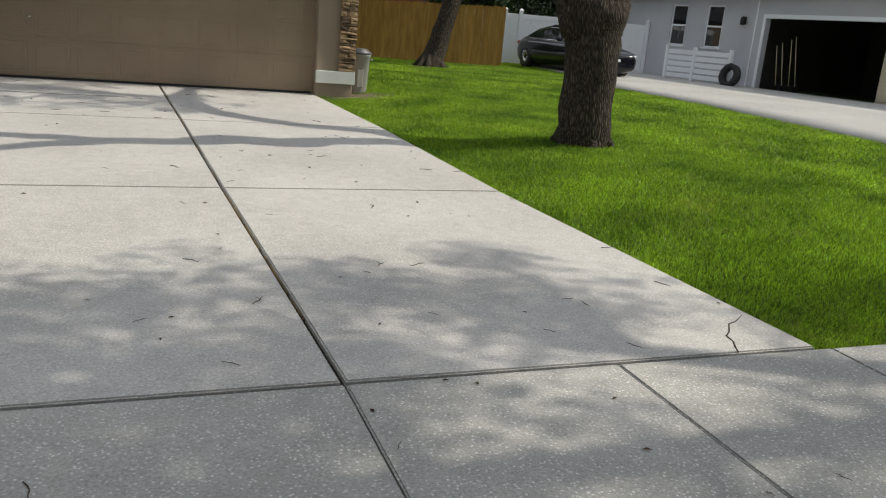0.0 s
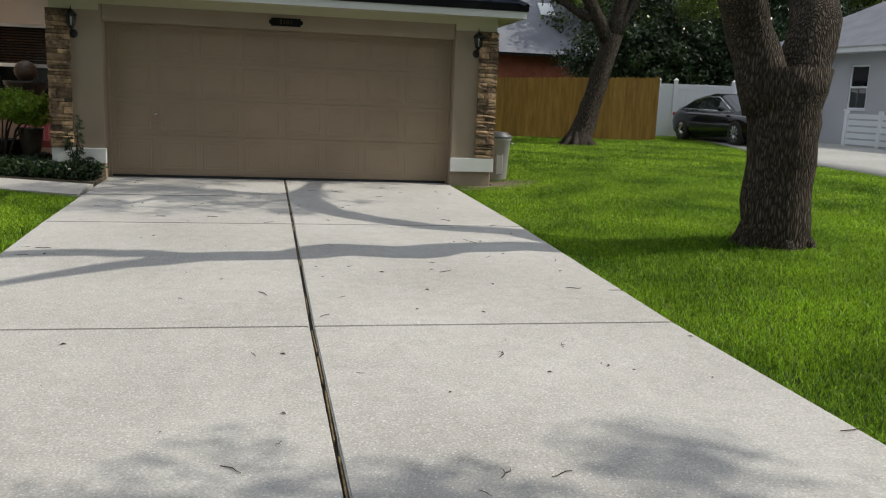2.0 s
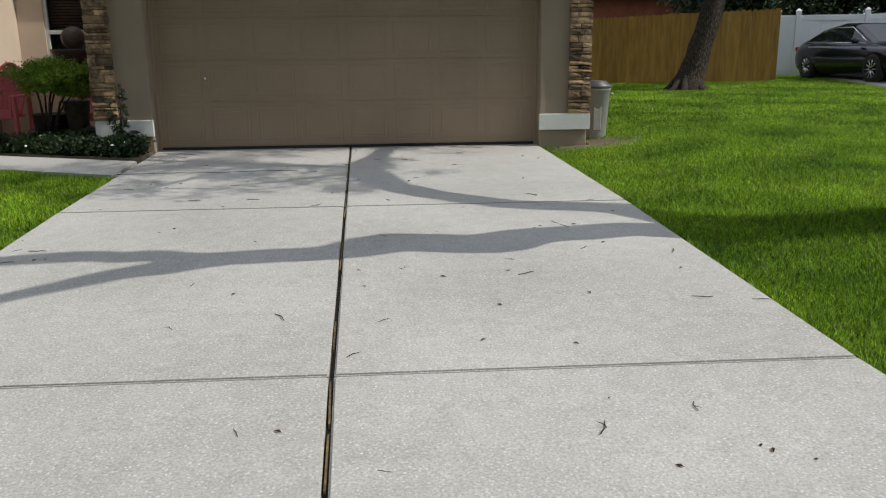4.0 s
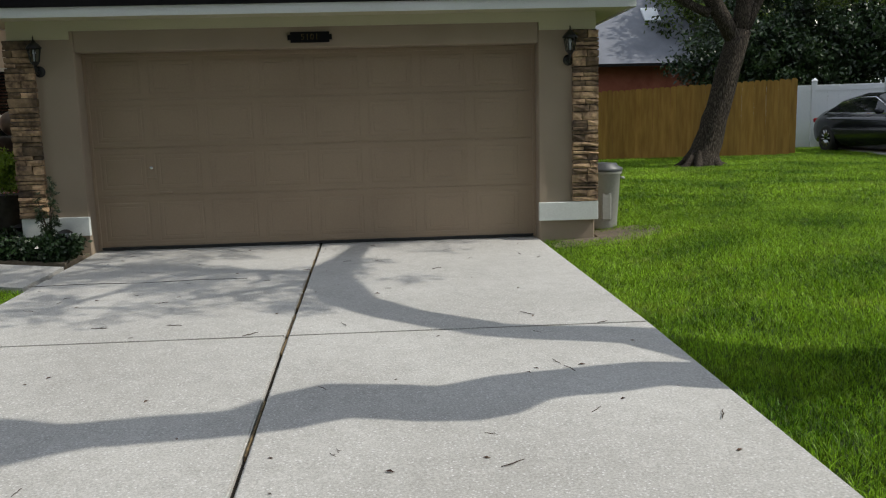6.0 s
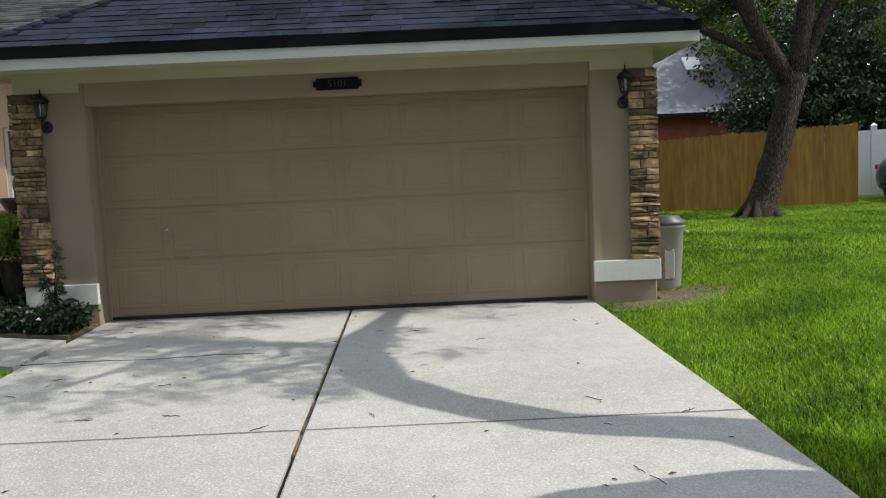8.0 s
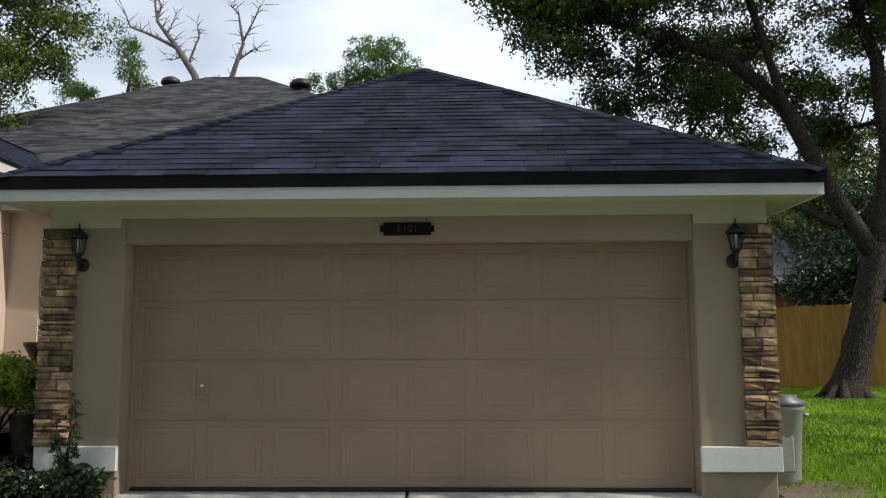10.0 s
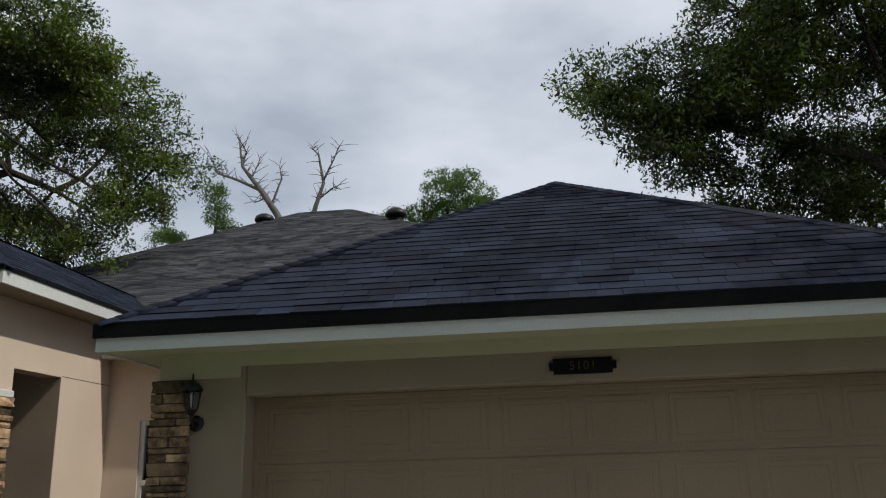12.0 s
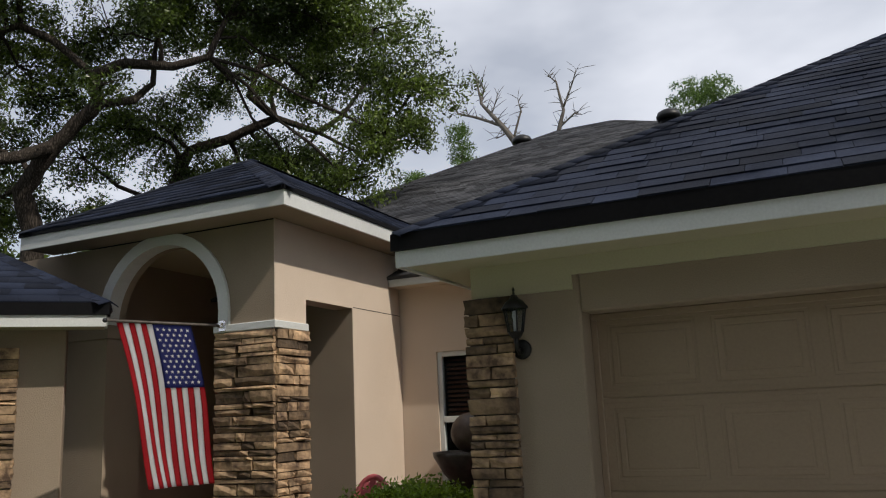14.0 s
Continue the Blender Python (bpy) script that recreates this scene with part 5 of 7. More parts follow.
# street oak whose crown shades and dapples the foot of the drive
tree("oak_tree", "street oak whose crown dapples the foot of the drive",
     [[(9.6, -12.9, -0.3, 0.4), (9.5, -12.9, 2.5, 0.3), (9.0, -12.4, 4.5, 0.2), (8.0, -11.8, 6.2, 0.1)], [(9.3, -12.8, 3.4, 0.2), (10.4, -12.4, 5.4, 0.12), (11.0, -12.0, 7.0, 0.06)],
      [(9.0, -12.4, 4.5, 0.15), (6.5, -12.6, 6.0, 0.1), (4.5, -12.8, 6.8, 0.06)]],
     [(5.7, -10.6, 6.3, 0.7, 0.5), (4.7, -10.65, 6.3, 0.55, 0.5), (7.0, -10.55, 6.6, 0.65, 0.5), (8.3, -10.5, 6.8, 0.65, 0.5), (6.2, -11.45, 6.2, 1.0, 0.6), (4.9, -11.35, 6.4, 1.1, 0.6), (5.9, -12.35, 6.8, 1.0, 0.6), (8.0, -11.65, 7.0, 1.1, 0.6), (9.6, -13.35, 7.4, 1.1, 0.6), (7.4, -13.75, 6.6, 1.5, 0.6), (10.2, -11.35, 6.8, 1.0, 0.6), (8.2, -15.35, 7.4, 1.7, 0.6), (5.4, -13.35, 6.6, 1.3, 0.6),
      (4.4, -12.75, 6.6, 1.1, 0.6), (5.0, -15.75, 7.4, 1.6, 0.6), (11.6, -12.95, 7.0, 1.3, 0.6)],
     M["bark"], M["leaf"], density=24, per=75, spread=0.2, length=0.115, seed=24, twigs=0.2)
# unseen oak added to hold sky light off the garage front and drive
tree("oak_tree", "unseen spreading oak added on the lawn to block sky light",
     [[(-6.4, -8.0, -0.3, 0.42), (-6.4, -8.0, 2.4, 0.34), (-6.2, -7.8, 4.2, 0.24)], [(-6.2, -7.8, 4.0, 0.2), (-4.4, -6.6, 5.6, 0.13), (-2.6, -6.0, 6.6, 0.07)],
      [(-6.3, -7.8, 4.0, 0.2), (-5.6, -9.6, 6.0, 0.12), (-3.6, -10.4, 7.0, 0.06)], [(-6.4, -7.8, 4.0, 0.2), (-7.8, -7.2, 6.0, 0.12)]],
     [(-2.4, -6.0, 7.2, 1.8, 0.6), (-4.4, -6.6, 7.4, 2.0, 0.6), (-3.4, -9.6, 7.8, 2.0, 0.6), (-5.8, -9.2, 7.4, 2.0, 0.6), (-7.6, -7.2, 7.4, 2.2, 0.6), (-1.6, -8.2, 8.2, 1.7, 0.6), (-4.0, -4.2, 8.4, 1.7, 0.6), (-2.4, -11.6, 8.4, 1.8, 0.6)],
     M["bark"], M["leaf"], density=16, per=60, spread=0.28, length=0.2, seed=25, twigs=0.15)
# unseen trees added behind the camera to cut sky light on the garage front
for i, (x, y, h, s) in enumerate(((-5.5, -20.0, 8.6, 3.4), (3.0, -22.0, 9.0, 3.6), (-14.0, -16.0, 8.6, 3.4), (11.0, -23.0, 9.0, 3.6), (-13.0, -26.0, 9.6, 3.8))):
    tree("sky_block_tree", "unseen broad leafy tree added along the street to block sky light",
         [[(x, y, -0.4, 0.4), (x, y, 3.0, 0.3), (x + 0.3, y, h, 0.12)]],
         [(x, y, h, s, 0.8), (x - s * 0.9, y, h - 2.2, s * 0.8, 0.8), (x + s * 0.9, y, h - 2.0, s * 0.8, 0.8), (x, y, h - 3.6, s * 0.9, 0.7), (x, y, h + 2.4, s * 0.8, 0.8), (x + s * 0.8, y, h - 5.2, s * 0.6, 0.8), (x - s * 0.8, y, h - 5.2, s * 0.6, 0.8)],
         M["bark"], M["leaf"], density=8, per=60, spread=0.5, length=0.36, seed=90 + i, twigs=0.05)
# bare tree and young trees beyond the roof
tree("bare_tree", "dead leafless tree with bleached forking branches beyond the roof",
     [[(-29.68, 75.88, 0, 0.864), (-29.39, 75.88, 21.65, 0.576), (-30.54, 75.88, 27.7, 0.3744), (-32.56, 75.88, 30.58, 0.288), (-34.86, 75.88, 33.46, 0.1584), (-35.29, 75.88, 36.34, 0.0864)],
      [(-32.56, 75.88, 30.58, 0.1728), (-35.44, 75.88, 32.02, 0.144), (-37.74, 75.88, 32.88, 0.1008), (-38.61, 75.88, 34.9, 0.0432)],
      [(-34.86, 75.88, 33.46, 0.1152), (-34.57, 76.17, 35.18, 0.0864), (-35.73, 76.17, 37.2, 0.03456)],
      [(-31.41, 75.88, 28.85, 0.144), (-30.25, 75.88, 31.73, 0.1008), (-30.54, 75.88, 33.17, 0.03456)],
      [(-29.39, 75.88, 23.09, 0.4032), (-26.8, 76.45, 27.7, 0.288), (-25.65, 76.45, 31.15, 0.1728), (-26.22, 76.45, 34.32, 0.1008), (-27.09, 76.45, 35.18, 0.03456)],
      [(-25.65, 76.45, 31.44, 0.1296), (-24.49, 76.45, 33.74, 0.0864), (-23.92, 76.45, 35.18, 0.03456)],
      [(-26.22, 76.45, 29.42, 0.1152), (-24.49, 76.45, 30.58, 0.072), (-23.63, 76.45, 30.29, 0.0288)],
      [(-33.71, 75.88, 32.02, 0.0864), (-32.85, 75.88, 34.03, 0.03456)], [(-31.98, 75.88, 29.71, 0.0864), (-33.42, 76.17, 29.42, 0.03456)]],
     [], M["bark_pale"], M["leaf"], seed=31).matrix_basis = Matrix.Translation((2.3, 0, 0)) @ Matrix.Diagonal((1.0, 1.0, 1.065, 1))
tree("background_tree", "small rounded tree with fresh green leaves beyond the roof",
     [[(-13.42, 81.64, 0, 0.6336), (-13.42, 81.64, 23.09, 0.3744), (-12.84, 81.64, 30.29, 0.2016)], [(-13.42, 81.64, 23.09, 0.2304), (-17.45, 81.64, 28.85, 0.1152)]],
     [(-12.27, 81.64, 32.02, 3.744, 0.8), (-9.097, 81.64, 30, 2.88, 0.8), (-15.72, 81.64, 29.42, 2.592, 0.7), (-19.76, 81.64, 29.71, 1.728, 0.8), (-12.84, 81.64, 26.83, 3.744, 0.7)],
     M["bark"], M["leaf_light"], density=5, per=80, spread=0.44, length=0.3, seed=32, twigs=0.5).matrix_basis = Matrix.Translation((2.6, 0, 0)) @ Matrix.Diagonal((1.0, 1.0, 1.02, 1))
tree("background_tree", "thin young tree with yellow-green leaves beyond the roof",
     [[(-37.42, 77.61, 0, 0.576), (-37.13, 77.61, 20.21, 0.3456), (-36.27, 77.61, 28.85, 0.1152)], [(-37.13, 77.61, 20.21, 0.2016), (-42.03, 77.61, 25.97, 0.0864)]],
     [(-36.56, 77.61, 29.42, 2.304, 1.1), (-35.41, 77.61, 26.54, 2.016, 0.8), (-42.32, 77.61, 25.97, 2.304, 0.6), (-27.63, 78.18, 26.54, 1.728, 0.6)],
     M["bark"], M["leaf_light"], density=5, per=80, spread=0.44, length=0.28, seed=33, twigs=0.5).matrix_basis = Matrix.Translation((0.4, 0, 0)) @ Matrix.Diagonal((1.0, 1.0, 1.09, 1))
# magnolias and woods behind the fences
for i, (x, y, h, s) in enumerate(((12.6, 18.5, 4.4, 1.7), (14.8, 17.5, 4.4, 2.2), (18.5, 17.0, 5.0, 2.4))):
    tree("magnolia_tree", "dark glossy magnolia behind the fences",
         [[(x, y, 0.2, 0.22), (x, y, 2.4, 0.16), (x + 0.3, y, h, 0.07)]],
         [(x, y, h - 0.4, s, 0.8), (x - s * 0.7, y - 0.4, h - 1.4, s * 0.8, 0.8), (x + s * 0.7, y - 0.3, h - 1.2, s * 0.8, 0.8), (x, y - 0.6, h - 2.2, s * 0.9, 0.7), (x + 0.3, y, h + 1.2, s * 0.7, 0.9)],
         M["bark"], M["leaf_dark"], density=22, per=50, spread=0.26, length=0.17, width=0.45, seed=40 + i, twigs=0.2)
for i, (x, y, h, s) in enumerate(((4.5, 26.0, 7.0, 2.8), (17.5, 27.0, 8.0, 3.4), (25.0, 22.0, 8.0, 3.6), (31, 8, 8, 3.6), (-18.0, 17.0, 6.5, 3.0), (33, -6, 8, 3.5), (-24, 8, 7, 3.4), (13.5, 34, 9, 3.4))):
    tree("background_tree", "dense green tree beyond the neighbouring lots",
         [[(x, y, 0.0, 0.3), (x, y, 3.0, 0.22), (x + 0.4, y, h, 0.1)]],
         [(x, y, h, s, 0.8), (x - s * 0.8, y, h - 2.0, s * 0.8, 0.8), (x + s * 0.8, y, h - 1.8, s * 0.8, 0.8), (x, y - 0.8, h - 3.4, s * 0.9, 0.7), (x - s * 0.7, y - 0.4, h - 4.6, s * 0.7, 0.7), (x + s * 0.7, y - 0.4, h - 4.6, s * 0.7, 0.7)],
         M["bark"], M["leaf"], density=12, per=60, spread=0.36, length=0.24, seed=60 + i, twigs=0.1)


# ---- fences at the back of the lawn ----
def line_frame(a, b, z):
    """Origin at a, x towards b."""
    return Matrix.Translation((a[0], a[1], z)) @ pose(0, 0, 0, 0, 0, math.degrees(math.atan2(b[1] - a[1], b[0] - a[0])))


FENCE_A, FENCE_B = (3.2, 12.95), (10.52, 10.76)
wood_fence = thing("wooden_fence", "stained golden brown dog-ear picket fence along the lawn", "fence", at=line_frame(FENCE_A, FENCE_B, 0.16))
f_len = math.dist(FENCE_A, FENCE_B)
picket = mesh_of("picket", extrude_y([(-0.0705, 0.02), (0.0705, 0.02), (0.0705, 1.80), (0.042, 1.84), (-0.042, 1.84), (-0.0705, 1.80)], -0.009, 0.009), M["fence"])
fr_rng = random.Random(8)
for i in range(round(f_len / 0.142) + 1):
    x = 0.07 + i * 0.142
    piece("picket", picket, wood_fence, pose(x, fr_rng.uniform(-0.006, 0.006), lerp(-0.12, 0.14, x / f_len) + fr_rng.uniform(-0.012, 0.012), 0, fr_rng.uniform(-0.15, 0.15), 0))
for z in (0.35, 1.0, 1.6):
    part("rail", boxes(((0, 0.02, z), (f_len, 0.06, z + 0.09))), M["fence"], wood_fence)
for i in range(4):
    part("post", boxes(((i * f_len / 3 - 0.045, 0.06, -0.2), (i * f_len / 3 + 0.045, 0.15, 1.9))), M["fence"], wood_fence)

VF_A, VF_B = (10.2, 14.2), (16.9, 12.1)
vinyl_fence = thing("vinyl_fence", "white vinyl privacy fence with capped square posts", "fence", at=line_frame(VF_A, VF_B, 0.28))
v_len = math.dist(VF_A, VF_B)
for i, x in enumerate((0.15, 1.9, 2.45, 4.3, v_len)):
    post = part("post", boxes(((x - 0.064, -0.064, -0.1), (x + 0.064, 0.064, 1.9))), M["vinyl"], vinyl_fence)
    cap = bmesh.new()
    bmesh.ops.create_cone(cap, cap_ends=True, segments=4, radius1=0.115, radius2=0.02, depth=0.07, matrix=Matrix.Translation((x, 0, 1.935)) @ Matrix.Rotation(math.pi / 4, 4, "Z"))
    part("post_cap", cap, M["vinyl"], post)
for a, b in ((0.22, 1.83), (1.97, 2.38), (2.52, 4.23), (4.37, v_len - 0.07)):
    part("rail", boxes(((a, -0.025, 0.08), (b, 0.025, 0.25))), M["vinyl"], vinyl_fence)
    part("rail", boxes(((a, -0.025, 1.62), (b, 0.025, 1.78))), M["vinyl"], vinyl_fence)
    n = max(1, int((b - a) / 0.28))
    for k in range(n):
        part("board", boxes(((a + k * (b - a) / n, -0.011, 0.25), (a + (k + 1) * (b - a) / n - 0.004, 0.011, 1.62)), bevel=0.003), M["vinyl"], vinyl_fence)

# ---- neighbour's house: pale grey, side on to the lawn ----
NH = line_frame((16.75, 13.5), (18.75, 0.0), 0.30)  # x runs along the facade towards the street, y into the house
house2 = thing("neighbour_house", "pale grey stucco neighbour house with open garage", "house", at=NH)


WIN = ((2.48, 3.20), (4.08, 4.80))
GAR = (11.2, 6.5)
pieces_ = []
edges = [(-1.0, WIN[0][0]), (WIN[0][1], WIN[1][0]), (WIN[1][1], GAR[1]), (GAR[0], 11.9)]
for b, a in edges:
    pieces_.append(((b, 0, -0.3), (a, 0.2, 3.0)))
for b, a in WIN:
    pieces_ += [((b, 0, -0.3), (a, 0.2, 1.16)), ((b, 0, 2.5), (a, 0.2, 3.0))]
pieces_.append(((GAR[1], 0, 2.14), (GAR[0], 0.2, 3.0)))
for piece_ in pieces_:
    part("wall", boxes(piece_, bevel=0), M["greywall"], house2)
part("garage_trim", boxes(((GAR[1] - 0.1, -0.03, 2.142), (GAR[0], 0.0, 2.26)), ((GAR[1] - 0.1, -0.03, 0.0), (GAR[1] - 0.002, 0.0, 2.141))), M["vinyl"], house2)
part("corner_trim", boxes(((6.15, -0.02, 0.0), (6.1, 0.0, 3.0))), M["vinyl"], house2)
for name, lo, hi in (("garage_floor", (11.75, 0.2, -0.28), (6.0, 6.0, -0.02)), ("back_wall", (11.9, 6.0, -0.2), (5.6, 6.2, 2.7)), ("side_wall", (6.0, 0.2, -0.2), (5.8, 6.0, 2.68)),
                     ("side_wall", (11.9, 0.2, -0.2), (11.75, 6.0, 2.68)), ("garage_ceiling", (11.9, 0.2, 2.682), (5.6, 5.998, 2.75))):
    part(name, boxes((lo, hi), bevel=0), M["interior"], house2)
part("soffit", boxes(((14.3, -0.45, 2.85), (-1.2, 0.0, 2.87)), bevel=0), M["vinyl"], house2)
part("fascia", boxes(((14.3, -0.48, 2.85), (-1.2, -0.45, 3.03))), M["vinyl"], house2)
roof2 = bmesh.new()
q = [(14.4, -0.52, 3.02), (-1.4, -0.52, 3.02), (2.0, 4.2, 5.6), (10.6, 4.2, 5.6), (14.4, 9, 3.02), (-1.4, 9, 3.02)]
rv = [roof2.verts.new(p) for p in q]
roof2.faces.new((rv[0], rv[1], rv[2], rv[3]))
roof2.faces.new((rv[1], rv[5], rv[2]))
roof2.faces.new((rv[4], rv[0], rv[3]))
roof2.faces.new((rv[5], rv[4], rv[3], rv[2]))
roof2.faces.new((rv[0], rv[4], rv[5], rv[1]))
part("roof", roof2, M["slate"], house2)
for b, a in WIN:
    w = part("window", boxes(((b, 0.03, 1.16), (b + 0.05, 0.1, 2.5)), ((a - 0.05, 0.03, 1.16), (a, 0.1, 2.5)), ((b + 0.05, 0.03, 2.45), (a - 0.05, 0.1, 2.5)),
                             ((b + 0.05, 0.03, 1.16), (a - 0.05, 0.1, 1.21)), ((b + 0.05, 0.03, 1.80), (a - 0.05, 0.1, 1.86))), M["vinyl"], house2, "white single-hung window")
    part("pane", boxes(((b + 0.05, 0.06, 1.21), (a - 0.05, 0.065, 1.80)), ((b + 0.05, 0.06, 1.86), (a - 0.05, 0.065, 2.45)), bevel=0), M["carglass"], w)
    part("sill", boxes(((b - 0.04, -0.04, 1.11), (a + 0.04, 0.0, 1.158))), M["vinyl"], w)
lamp2 = thing("wall_lantern", "dark cage lantern on the grey neighbour wall", "wall lantern", at=NH @ pose(5.7, -0.001, 2.05))
part("back_plate", boxes(((-0.05, -0.02, -0.12), (0.05, 0.0, 0.12))), M["black"], lamp2)
part("cage", lathe([(0.05, -0.14), (0.08, -0.13), (0.08, 0.06), (0.0, 0.14)], 6, (0, -0.12, 0)), M["black"], lamp2)
low = thing("slat_fence", "low white horizontal slat screen by the neighbour wall", "fence", at=NH @ pose(3.3, -0.75, 0.0))
for x in (0.0, 1.25, 2.75):
    part("post", boxes(((x - 0.05, -0.05, -0.1), (x + 0.05, 0.05, 1.12))), M["vinyl"], low)
for i in range(5):
    part("slat", boxes(((0.05, -0.015, 0.12 + i * 0.19), (2.7, 0.015, 0.26 + i * 0.19))), M["vinyl"], low)
tyre = thing("tyre", "black spare tyre leaning on the slat screen", "tyre", at=NH @ pose(6.3, -0.95, 0.36, 80, 0, 0))
part("rubber_ring", lathe([(0.20, -0.09), (0.30, -0.11), (0.355, -0.08), (0.36, 0.08), (0.30, 0.11), (0.20, 0.09), (0.20, -0.09)], 28), M["rubber"], tyre)
box_stack = thing("storage_cabinet", "cream cabinet standing in the open garage", "cabinet", at=NH @ pose(10.6, 0.6, -0.02))
part("body", boxes(((-0.3, -0.25, 0.0), (0.45, 0.35, 1.5)), bevel=0.01), M["board"], box_stack)
part("door", boxes(((-0.28, -0.27, 0.1), (0.43, -0.252, 1.45)), bevel=0.004), M["board"], box_stack)
tool_rng = random.Random(4)
for i in range(4):
    tool = thing("garden_tool", "long-handled tool leaning in the dark garage", "tool", "garage tools", at=NH @ pose(6.8 + i * 0.16, 0.6 + 0.1 * i, -0.02, 8, tool_rng.uniform(-6, 6), 0))
    tb = bmesh.new()
    bm_tube(tb, [(0, 0, 0.2), (0, 0, 1.4 + 0.1 * i)], [0.016, 0.014], 7)
    part("handle", tb, M["board"], tool)
    part("blade", boxes(((-0.1, -0.01, 0.0), (0.1, 0.01, 0.24)), bevel=0.008), M["black"], tool)
ndrive = thing("neighbour_driveway", "pale concrete driveway beside the grey house", "driveway", kind="structure")
nd_y = np.arange(-15.0, 12.01, 0.75)
nd_v, nd_f = [], []
for y in nd_y:
    xa = float(np.interp(y, [-15, -4.2, -0.7, 3.4, 9.6, 12], [10.0, 10.0, 10.2, 10.35, 12.05, 12.4]))
    xb = 18.75 - (max(y, 0.0)) * 2.0 / 13.5
    for k in range(9):
        x = lerp(xa, xb, k / 8)
        nd_v.append((x, y, lawn_z(min(x, 14), y) + 0.012))
    nd_v.append((xa, y, lawn_z(xa, y) - 0.1))
for j in range(len(nd_y) - 1):
    s = j * 10
    nd_f += [(s + k, s + k + 1, s + k + 11, s + k + 10) for k in range(8)] + [(s + 9, s, s + 10, s + 19)]
nslab = new("slab", raw_mesh("slab", nd_v, nd_f, M["walk"]))
nslab.parent = ndrive

# ---- house with a blue-grey roof beyond the wooden fence ----
far_house = thing("far_house", "red brick house with a blue-grey hip roof and skylight", "house")
part("wall", boxes(((6.2, 25.5, 0.0), (18.0, 34.0, 3.55)), bevel=0), M["redbrick"], far_house)
hr = bmesh.new()
hv = [hr.verts.new(p) for p in ((5.6, 24.9, 3.5), (18.6, 24.9, 3.5), (13.6, 29.7, 7.4), (10.6, 29.7, 7.4), (5.6, 34.6, 3.5), (18.6, 34.6, 3.5))]
for ids in ((0, 1, 2, 3), (1, 5, 2), (5, 4, 3, 2), (4, 0, 3), (0, 4, 5, 1)):
    hr.faces.new([hv[i] for i in ids])
part("roof", hr, M["slate"], far_house)
part("fascia", boxes(((5.58, 24.86, 3.38), (18.62, 24.9, 3.5)), bevel=0.004), M["drip"], far_house)
part("skylight", boxes(((-0.35, -0.5, 0.0), (0.35, 0.5, 0.10)), bevel=0.01), M["vinyl"], far_house).matrix_basis = pose(12.3, 27.6, 5.72, 39, 0, 0)


